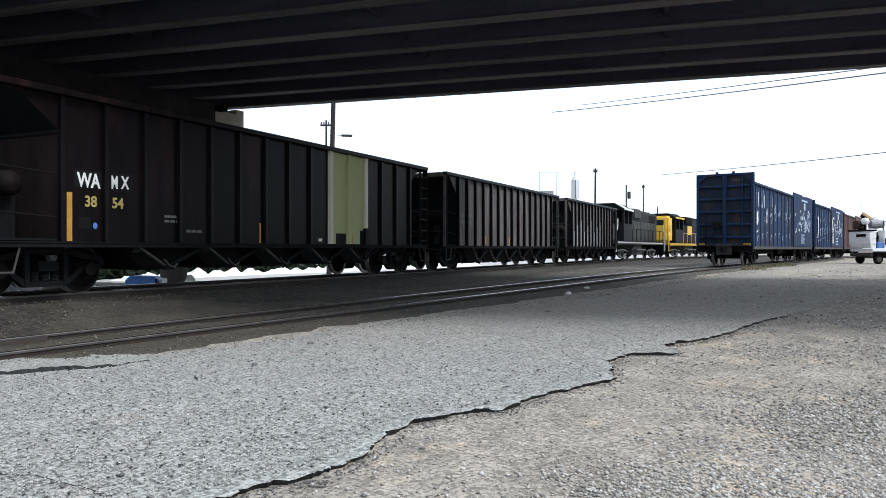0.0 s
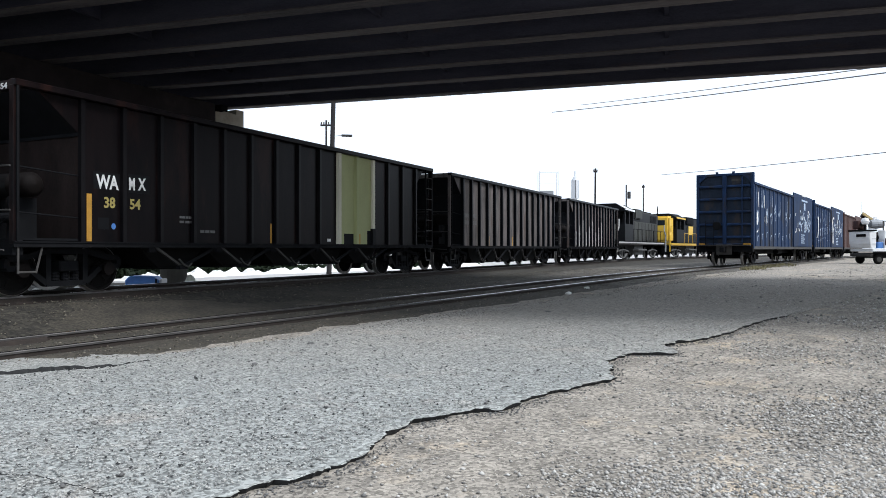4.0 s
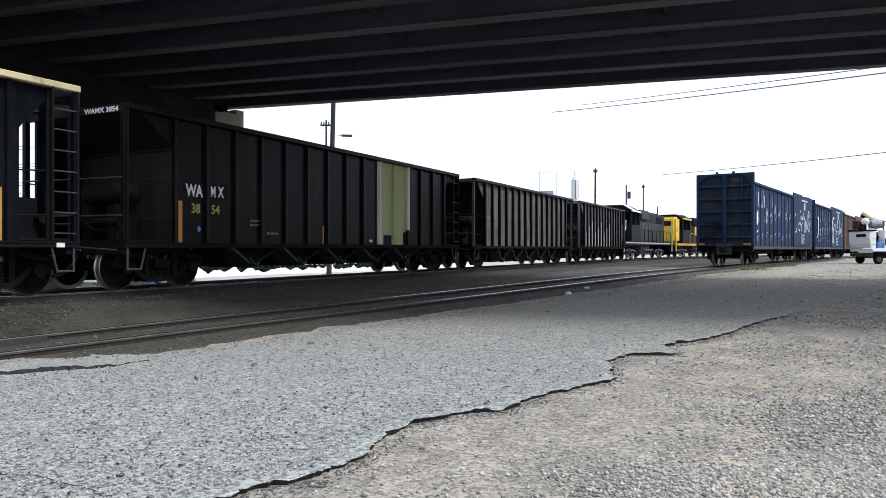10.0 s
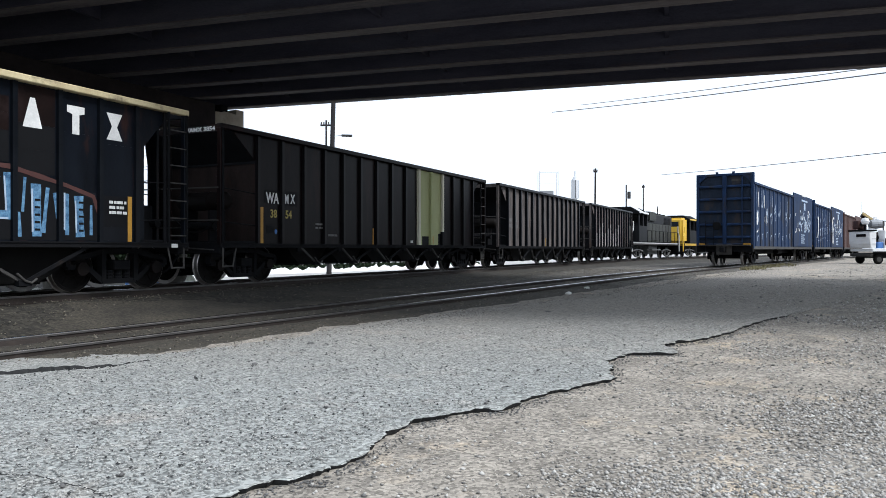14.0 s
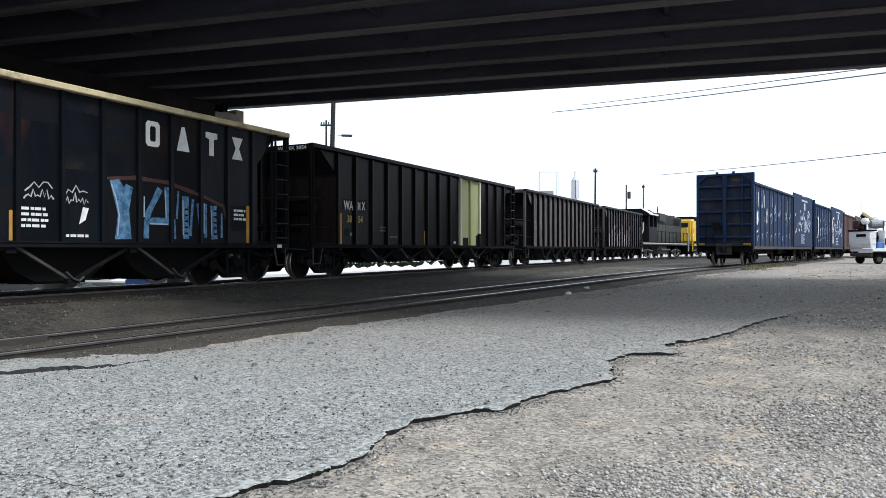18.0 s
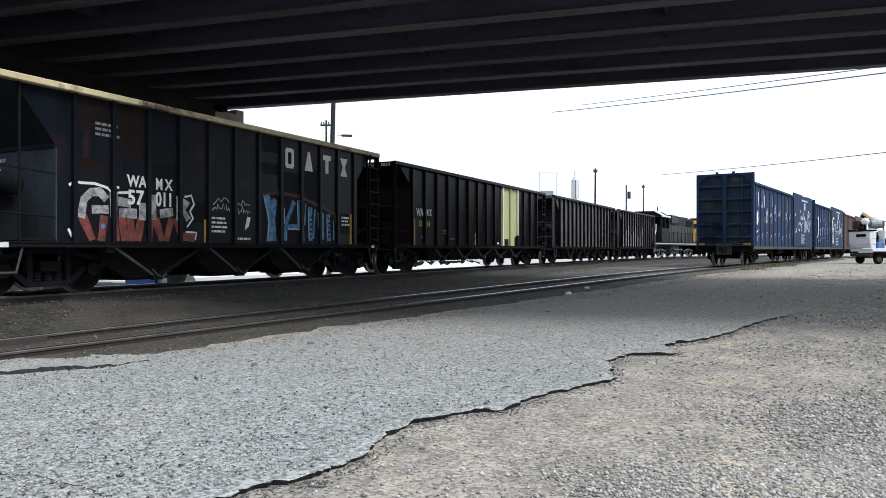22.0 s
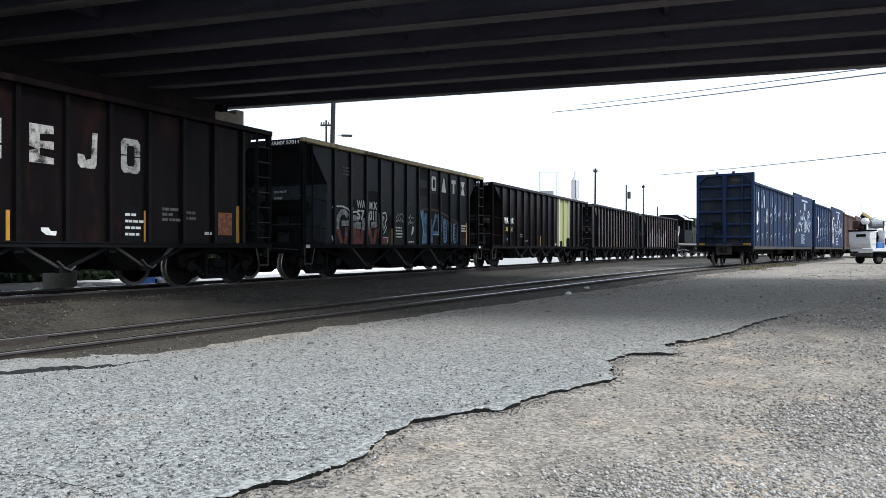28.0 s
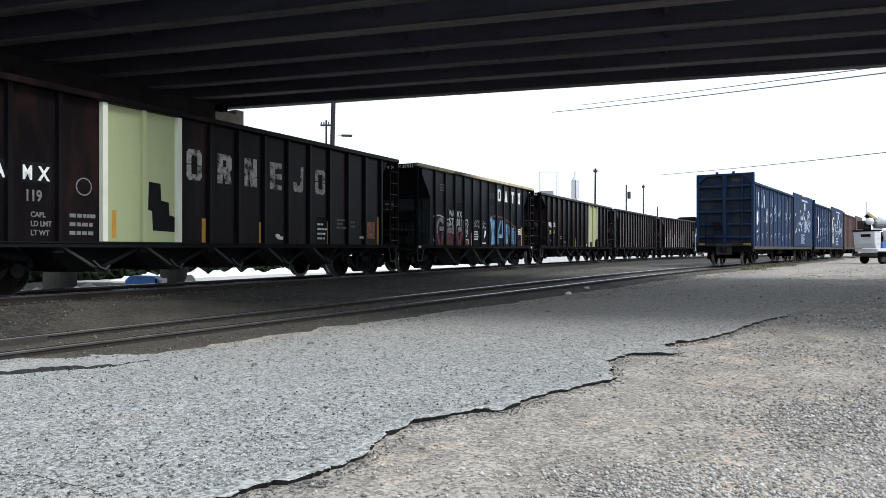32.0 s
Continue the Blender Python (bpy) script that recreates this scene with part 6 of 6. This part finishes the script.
def service_truck():
    m = pose(30.5, 50.2, ground_z(30.5, 50.2), 0, 0, 4)
    t = thing("service_truck", m, "white service truck with a tan and brown loader boom", "truck")
    part("chassis", soft(boxes((-1.5, 4.2, -0.9, 0.9, 0.42, 0.78)), 0.02), "frame", t)
    part("bed", soft(boxes((-1.7, 4.2, -1.2, 1.2, 0.84, 1.04)), 0.02), "truckwhite", t)
    part("bed_rail", boxes((-1.7, 4.2, -1.23, -1.2, 0.78, 0.86)), "frame", t)
    body = bmesh.new()
    prism(body, [(-1.75, 1.06), (-1.4, 1.06), (-1.36, 2.2), (-1.88, 2.24), (-1.84, 1.4)], -1.12, 1.12)
    cab = part("service_body", soft(body, 0.04), "truckwhite", t)
    part("sign_bar", boxes((-1.9, -1.872, -0.75, 0.25, 1.86, 2.04)), "patchbrown", cab, "dark lettering bar")
    part("body_rim", boxes((-1.9, -1.34, -1.15, 1.15, 2.24, 2.34)), "frame", cab)
    for z in (1.35, 1.7):
        part("rub_strip", boxes((-1.7, -1.4, -1.135, -1.12, z, z + 0.025)), "lightgrey", cab)
    part("tool_box", soft(boxes((-1.3, -0.9, -1.15, 0.2, 1.06, 1.5)), 0.03), "badge", t, "dark blue box")
    part("hose_reel", rod(bmesh.new(), (-1.1, -0.6, 1.8), (-1.1, 0.4, 1.8), 0.24, 14), "frame", t)
    part("control_stand", soft(boxes((-0.8, -0.5, -1.1, -0.4, 1.06, 2.3)), 0.03), "truckwhite", t)
    part("valve_block", soft(boxes((-0.78, -0.52, -1.16, -1.1, 1.3, 1.75)), 0.02), "oxide", t, "dark red valve block")
    part("machine_cover", soft(boxes((-0.4, 0.6, -1.1, 1.0, 1.06, 2.2)), 0.06), "oxide", t, "dark red machine cover")
    part("engine_box", soft(boxes((-0.3, 0.3, -1.2, -1.1, 1.2, 1.9)), 0.02), "orange", t, "orange engine door")
    bm = bmesh.new()
    lathe(bm, [(0.0, -0.5), (0.26, -0.45), (0.34, 0.0), (0.26, 0.45), (0.0, 0.5)], 14, "x", Matrix.Translation((-0.55, 0.1, 2.75)))
    part("air_tank", bm, "lightgrey", t, "pale grey tank")
    part("bumper", soft(boxes((-1.8, -1.6, -1.1, 1.1, 0.5, 0.72)), 0.03), "strut", t)
    mast = part("boom_mast", bar(bmesh.new(), (-1.3, 0.6, 1.1), (-1.3, 0.6, 2.95), 0.3, 0.3), "oxide", t, "rusty mast")
    part("boom_foot", soft(boxes((-1.75, -1.2, 0.3, 0.9, 2.4, 3.0)), 0.05), "oxide", t, "rusty boom foot")
    part("winch", rod(bmesh.new(), (-1.45, 0.2, 2.75), (-1.45, 0.95, 2.75), 0.16, 12), "frame", t)
    part("boom", bar(bmesh.new(), (-1.4, 0.3, 3.5), (-0.75, 0.3, 3.08), 0.16, 0.16), "tan", t, "tan boom")
    # dark bar added along the boom as its shaded underside
    part("boom_shadow_plate", bar(bmesh.new(), (-1.4, 0.45, 3.36), (-0.7, 0.45, 2.85), 0.16, 0.2), "patchbrown", t, "dark brown bar for the boom's shaded side")
    bm = bmesh.new()
    prism(bm, [(-1.02, 2.42), (-0.58, 2.42), (-0.46, 3.2), (-0.6, 3.26), (-0.88, 2.8)], 0.1, 0.3)
    part("boom", bm, "truckwhite", t, "white boom section")
    bm = bmesh.new()
    lathe(bm, [(0.0, -0.26), (0.2, -0.2), (0.27, 0.0), (0.2, 0.2), (0.0, 0.26)], 14, "z", Matrix.Translation((-1.55, -0.2, 2.92)))
    part("float_tank", bm, "truckwhite", t)
    part("tank_bracket", boxes((-1.61, -1.49, -0.26, -0.14, 2.2, 2.68)), "frame", t)
    part("antenna", rod(bmesh.new(), (-1.25, 0.6, 2.9), (-1.25, 0.6, 4.3), 0.012, 5), "strut", t)
    part("ladder_rack", boxes((-0.4, 0.8, -0.4, -0.34, 2.9, 2.96), (-0.4, -0.34, -0.4, -0.34, 2.2, 2.9), (0.4, 0.46, -0.4, -0.34, 2.2, 2.9)), "strut", t)
    for x in (-1.15, 3.3):
        for sy in (-1, 1):
            bm = bmesh.new()
            lathe(bm, [(0.0, -0.12), (0.2, -0.12), (0.29, -0.1), (0.32, -0.05), (0.32, 0.05), (0.29, 0.1), (0.2, 0.12), (0.0, 0.12)], 20, "y")
            wh = part("wheel", bm, "pit", t)
            wh.matrix_basis = pose(x, sy * 0.95, 0.32)
            bm = bmesh.new()
            lathe(bm, [(0.0, sy * 0.13), (0.1, sy * 0.13), (0.18, sy * 0.122)], 14, "y")
            part("rim", bm, "strut", wh)
            TRUCK_WHEELS.append((wh, x, sy * 0.95))
    return t


TRUCK_WHEELS = []
TRUCK = service_truck()

# ---- poles, towers and wires ----


def spot_at(px, depth):
    """A place as far ahead as depth, on the bearing px thousandths to the right."""
    return px / 1000 * depth, depth


def pole(bearing, depth, top, r, label, lean=0.0, arm=0.0, lamp=False, gear=False):
    x, y = spot_at(bearing, depth)
    z = ground_z(x, y)
    p = thing("utility_pole", pose(x, y, z, 0, lean, 0), label, "pole", "poles")
    bm = bmesh.new()
    lathe(bm, [(r, -0.3), (r * 0.95, top * 0.4), (r * 0.8, top)], 12, "z")
    part("shaft", bm, "pole", p)
    if arm:
        part("crossarm", boxes((-arm, arm, -0.06, 0.06, top - 0.5, top - 0.36)), "pole", p)
        for k in (-0.85, -0.4, 0.4, 0.85):
            bm = bmesh.new()
            lathe(bm, [(0.05, 0), (0.07, 0.06), (0.04, 0.12), (0.06, 0.2), (0.0, 0.24)], 8, "z", Matrix.Translation((k * arm, 0, top - 0.36)))
            part("insulator", bm, "strut", p)
    if gear:
        part("transformer", rod(bmesh.new(), (0.4, 0, top - 2.0), (0.4, 0, top - 1.0), 0.25, 12), "strut", p)
    if lamp:
        a = part("lamp_arm", bar(bmesh.new(), (0, 0, lamp), (0.6, 0, lamp + 0.08), 0.03, 0.03), "lightgrey", p)
        part("lamp_head", soft(boxes((0.55, 1.22, -0.1, 0.1, lamp + 0.0, lamp + 0.13)), 0.03), "strut", p)
    return p


pole(-156.9, 45, 12.5, 0.165, "dark timber utility pole with a lamp beyond the train", 1.5, lamp=8.6)
pole(-160.5, 62, 12.6, 0.10, "thin timber pole with short crossarms", 0.0, arm=0.5)
pole(208.5, 90, 11.6, 0.13, "bare timber pole behind the train", 0.5, arm=0.25)
pole(252, 105, 10.9, 0.12, "timber pole with transformer behind the train", 0, gear=True)
pole(275.5, 115, 11.8, 0.11, "timber pole behind the train", 0, arm=0.2)
pole(295, 140, 9.8, 0.12, "short far timber pole", 0)
pole(306.5, 160, 8.6, 0.12, "short far timber pole", 0)


def tank_mast():
    x, y = spot_at(181.5, 120)
    t = thing("tank_mast", pose(x, y, 0.4), "slim grey tank on a mast behind the train", "tower")
    part("mast", rod(bmesh.new(), (0, 0, -0.4), (0, 0, 10.2), 0.18, 10), "lightgrey", t)
    bm = bmesh.new()
    lathe(bm, [(0.2, 8.9), (0.5, 9.4), (0.52, 12.4), (0.3, 12.9), (0.12, 13.0), (0.1, 13.9), (0.0, 14.0)], 16, "z")
    part("tank", bm, "palegrey", t)
    for a in range(4):
        k = a * math.pi / 2
        part("strap", rod(bmesh.new(), (0.53 * math.cos(k), 0.53 * math.sin(k), 9.4), (0.53 * math.cos(k), 0.53 * math.sin(k), 12.4), 0.05, 5), "strut", t)


tank_mast()


def hopper_tower():
    x, y = spot_at(144, 130)
    t = thing("loading_tower", pose(x, y, 0.4), "pale open steel loading tower in the distance", "tower")
    for dx in (-1.6, 1.7):
        for dy in (-1, 1):
            part("leg", rod(bmesh.new(), (dx, dy, -0.4), (dx, dy, 14.8), 0.075, 6), "palegrey", t)
    part("house", soft(boxes((-1.5, 0.9, -1.0, 1.0, 10.6, 11.4)), 0.05), "lightgrey", t)
    for z in (12.6, 14.6):
        part("brace", bar(bmesh.new(), (-1.6, -1, z), (1.7, -1, z), 0.06, 0.06), "palegrey", t)


hopper_tower()


def wire(p, q, sag, r, label):
    p, q = Vector(p), Vector(q)
    pts = [p.lerp(q, k / 14) - Vector((0, 0, 4 * sag * (k / 14) * (1 - k / 14))) for k in range(15)]
    tagged(part("overhead_wire", tube(pts, r, 5), "wire"), label, "wire", "overhead wires")


def aim(px, py, depth):
    """A point in space on the sight line with these slopes (thousandths right, up)."""
    return px / 1000 * depth, depth, EYE + py / 1000 * depth


wire(aim(150, 188, 95), aim(760, 262, 40), 0.15, 0.046, "thin overhead wire against the bright sky")
wire(aim(190, 198, 95), aim(720, 267, 42), 0.1, 0.036, "thin overhead wire against the bright sky")
wire(aim(300, 102, 110), aim(760, 150, 50), 0.15, 0.038, "thin overhead wire against the bright sky")
for k in range(4):
    for d in (0, 4):
        wire(aim(-345, 158 - 17 * k - d, 56), aim(-700, 140 - 29 * k - d, 50), 0.3, 0.022, "thin overhead wire seen between the cars")

# ---- clutter and trees behind the train ----


def behind(s, l):
    """A place s metres along the train's line and l to its left."""
    a = radians(TRAIN_DIR)
    return s * math.sin(a) - l * math.cos(a), s * math.cos(a) + l * math.sin(a)


def blue_tote():
    x, y = behind(16.1, 18.2)
    t = thing("plastic_bin", pose(x, y, ground_z(x, y), 0, 0, 8), "bright blue plastic bin with a white end", "bin")
    bm = bmesh.new()
    prism(bm, [(-0.5, 0), (0.42, 0), (0.46, 0.38), (0.3, 0.5), (-0.4, 0.52), (-0.54, 0.38)], -0.35, 0.35)
    part("body", soft(bm, 0.03), "blue", t)
    part("end_panel", soft(boxes((0.465, 0.55, -0.34, 0.34, 0.0, 0.42)), 0.02), "truckwhite", t, "white end panel")
    part("handle", boxes((0.35, 0.40, -0.362, -0.352, 0.2, 0.42)), "gblack", t)


def tarp(s, l, wide, tall, material, label, seed):
    x, y = behind(s, l)
    bm = bmesh.new()
    n, m = 12, 8
    g = []
    for i in range(n + 1):
        row = []
        for j in range(m + 1):
            u, v = i / n * 2 - 1, j / m * 2 - 1
            z = max(0, (1 - abs(u) ** (1.6 if material == "tarp" else 1.15)) * (1 - v * v)) * tall * (0.75 + 0.6 * noise.noise((u * 2.5 + seed, v * 2, seed)))
            row.append(bm.verts.new((u * wide / 2, v * 0.6, z)))
        g.append(row)
    for a, b in zip(g, g[1:]):
        for j in range(m):
            bm.faces.new((a[j], b[j], b[j + 1], a[j + 1]))
    edge = [g[i][0] for i in range(n + 1)] + [g[n][j] for j in range(1, m + 1)] + [g[i][m] for i in range(n - 1, -1, -1)] + [g[0][j] for j in range(m - 1, 0, -1)]
    bm.faces.new(edge[::-1])
    bmesh.ops.recalc_face_normals(bm, faces=bm.faces[:])
    ob = part("tarp" if material == "tarp" else "mound", bm, material)
    ob.matrix_basis = pose(x, y, ground_z(x, y) + 0.002, 0, 0, 90 - TRAIN_DIR)
    tagged(ob, label, "tarp" if material == "tarp" else "mound", "clutter behind the train")


blue_tote()
tarp(14.2, 18.4, 1.3, 0.6, "tarp", "crumpled off-white tarp on the ground", 1.0)
tarp(12.7, 18.6, 1.6, 0.42, "tarp", "crumpled grey-white tarp on the ground", 4.0)
tarp(10.8, 18.4, 1.2, 0.4, "mound", "small pale heap beside the track", 2.0)
lump("cream_bag", *behind(18.7, 19.0), 0.22, 0.2, 0.5, "cream", "cream-coloured bag standing by a pier column", "bag", 6)
heap = random.Random(9)
s = 26.5
while s < 66:
    wd = 0.8 + 1.0 * heap.random()
    tarp(s, 31.0 - 2.6 * smooth(34, 60, s) + 0.6 * heap.random(), wd * 1.25, 0.26 + 0.38 * heap.random(), "mound", "white mound of crushed aggregate in the open lot", s)
    s += wd * 0.8


def hedge(a, b, height, count, seed):
    """A dark row of shrubs along the far side of the lot."""
    rng = np.random.default_rng(seed)
    a, b = Vector(a), Vector(b)
    verts, faces = [], []
    for _ in range(count):
        t = rng.random()
        p = a.lerp(b, t)
        top = height * (0.75 + 0.35 * noise.noise((t * 30, 1, seed)) + 0.2 * noise.noise((t * 90, 2, seed)))
        c = Vector((p.x + rng.normal() * 0.5, p.y + rng.normal() * 0.5, ground_z(p.x, p.y) + top * rng.random() ** 0.8))
        u = Vector(rng.normal(size=3)).normalized() * 0.26
        v = Vector(rng.normal(size=3)).normalized() * 0.2
        i = len(verts)
        verts += [c - u, c + v, c + u, c - v]
        faces.append((i, i + 1, i + 2, i + 3))
    me = bpy.data.meshes.new("shrub_row")
    me.from_pydata([tuple(v) for v in verts], [], faces)
    me.materials.append(M["leaf"])
    tagged(new("shrub_row", me), "dark green shrub row beyond the lot", "shrubs", kind="stuff")


hedge((*behind(19, 35),), (*behind(40, 33.5),), 0.5, 6000, 7)
hedge((*behind(40, 33.5),), (*behind(68, 30.5),), 0.4, 5000, 8)
hedge((-44, 50), (-12, 54), 2.2, 15000, 5)


def yellow_post(s, l):
    x, y = behind(s, l)
    t = thing("bollard", pose(x, y, ground_z(x, y)), "yellow-painted bollard behind the train", "bollard")
    bm = bmesh.new()
    lathe(bm, [(0.12, 0), (0.12, 0.3), (0.08, 0.38), (0.0, 0.4)], 12, "z")
    part("shaft", bm, "yellow", t)


yellow_post(27.2, 21.0)
yellow_post(9.3, 18.0)


def tree(x, y, height, spread, seed, label):
    rng = random.Random(seed)
    t = thing("tree", pose(x, y, ground_z(x, y)), label, "tree", "far trees")
    bm = bmesh.new()
    lathe(bm, [(0.28, -0.2), (0.22, height * 0.25), (0.1, height * 0.6), (0.03, height * 0.85)], 8, "z")
    for k in range(7):
        a, z = k * 2.4 + rng.random(), height * (0.25 + 0.08 * k)
        rod(bm, (0, 0, z), (spread * 0.7 * math.cos(a), spread * 0.7 * math.sin(a), z + height * 0.18), 0.07, 5, 0.02)
    part("trunk", bm, "pole", t)
    verts, faces = [], []
    for k in range(46):
        a, q = rng.random() * 6.28, rng.random()
        z = height * (0.22 + 0.78 * q)
        rr = spread * (1 - 0.75 * q) * (0.4 + 0.6 * rng.random())
        c = Vector((rr * math.cos(a), rr * math.sin(a), z))
        for _ in range(60):
            d = Vector((rng.gauss(0, 1), rng.gauss(0, 1), rng.gauss(0, 0.7))) * 0.36
            p = c + d
            u = Vector((rng.gauss(0, 1), rng.gauss(0, 1), rng.gauss(0, 1))).normalized() * 0.13
            v = Vector((rng.gauss(0, 1), rng.gauss(0, 1), rng.gauss(0, 1))).normalized() * 0.09
            i = len(verts)
            verts += [p - u, p + v, p + u, p - v]
            faces.append((i, i + 1, i + 2, i + 3))
    me = bpy.data.meshes.new("crown")
    me.from_pydata([tuple(v) for v in verts], [], faces)
    me.materials.append(M["leaf"])
    cr = new("crown", me)
    cr.parent = t
    return t


for i, (b, d, hh, sp) in enumerate(((-628, 62, 7.4, 2.3), (-600, 66, 6.6, 2.2), (-575, 60, 5.2, 2.0), (-470, 68, 5.4, 2.2), (-440, 64, 6.0, 2.1), (-415, 70, 5.0, 2.0), (-520, 72, 4.6, 2.4))):
    x, y = spot_at(b, d)
    tree(x, y, hh, sp, 60 + i, "dark green leafy tree beyond the yard")


def parked_truck():
    x, y = spot_at(-607, 52)
    t = thing("pickup_truck", pose(x, y, ground_z(x, y), 0, 0, 20), "tan pickup truck parked beyond the train", "truck")
    bm = bmesh.new()
    prism(bm, [(-2.4, 0.5), (2.4, 0.5), (2.45, 1.0), (1.3, 1.1), (0.8, 1.75), (-0.6, 1.78), (-0.8, 1.15), (-2.4, 1.1)], -0.9, 0.9)
    part("body", soft(bm, 0.06), "tan", t)
    part("side_window", boxes((-0.5, 0.7, -0.912, -0.905, 1.2, 1.62)), "glass", t)
    for xx in (-1.5, 1.5):
        for sy in (-1, 1):
            bm = bmesh.new()
            lathe(bm, [(0.0, -0.1), (0.3, -0.1), (0.36, -0.05), (0.36, 0.05), (0.3, 0.1), (0.0, 0.1)], 16, "y", Matrix.Translation((xx, sy * 0.82, 0.36)))
            part("wheel", bm, "frame", t)


parked_truck()

# ---- what moves ----
TRAVEL = [(0, 0.0), (1, 0.04), (2, 0.12), (3, 0.24), (4, 0.41), (5, 0.63), (6, 0.9), (7, 1.23), (8, 1.65), (9, 2.12), (10, 2.64), (11, 3.22), (12, 3.85), (13, 4.54), (14, 5.27), (15, 6.05), (16, 6.88), (17, 7.76), (18, 8.7), (19, 9.71), (20, 10.8), (21, 11.95), (22, 13.16), (23, 14.41), (24, 15.71), (25, 17.08), (26, 18.49), (27, 19.95), (28, 21.44), (29, 22.95), (30, 24.51), (31, 26.13), (32, 27.79)]


def travel(t):
    """How far the train has rolled after t seconds (a cubic through the table)."""
    for (a, p), (b, q) in zip(TRAVEL, TRAVEL[1:]):
        if t <= b:
            i = TRAVEL.index((a, p))
            m0 = (q - TRAVEL[i - 1][1]) / (b - TRAVEL[i - 1][0]) if i else 0.0
            m1 = (TRAVEL[i + 2][1] - p) / (TRAVEL[i + 2][0] - a) if i + 2 < len(TRAVEL) else (q - p) / (b - a)
            d = b - a
            u = (t - a) / d
            return p * (2 * u**3 - 3 * u**2 + 1) + m0 * d * (u**3 - 2 * u**2 + u) + q * (3 * u**2 - 2 * u**3) + m1 * d * (u**3 - u**2)
    return TRAVEL[-1][1]


def motions():
    times = [i / 3 for i in range(96)] + [32.0]
    for car, s in CARS:
        walk(car, [(t, train_pose(s + travel(t))) for t in times])
    for w, x, r in ROLLERS:
        walk(w, [(t, pose(x, 0, r, 0, math.degrees(travel(t) / r), 0)) for t in times])
    # the service truck begins to creep at the end
    creep = [(0, 0.0), (16, 0.0), (30.4, 0.0), (30.8, 0.01), (31.2, 0.05), (31.6, 0.16), (32, 0.33)]
    start = TRUCK.matrix_basis.copy()
    walk(TRUCK, [(t, start @ pose(d, 0, 0)) for t, d in creep])
    for w, x, y in TRUCK_WHEELS:
        walk(w, [(t, pose(x, y, 0.32, 0, math.degrees(d / 0.32), 0)) for t, d in creep])


motions()
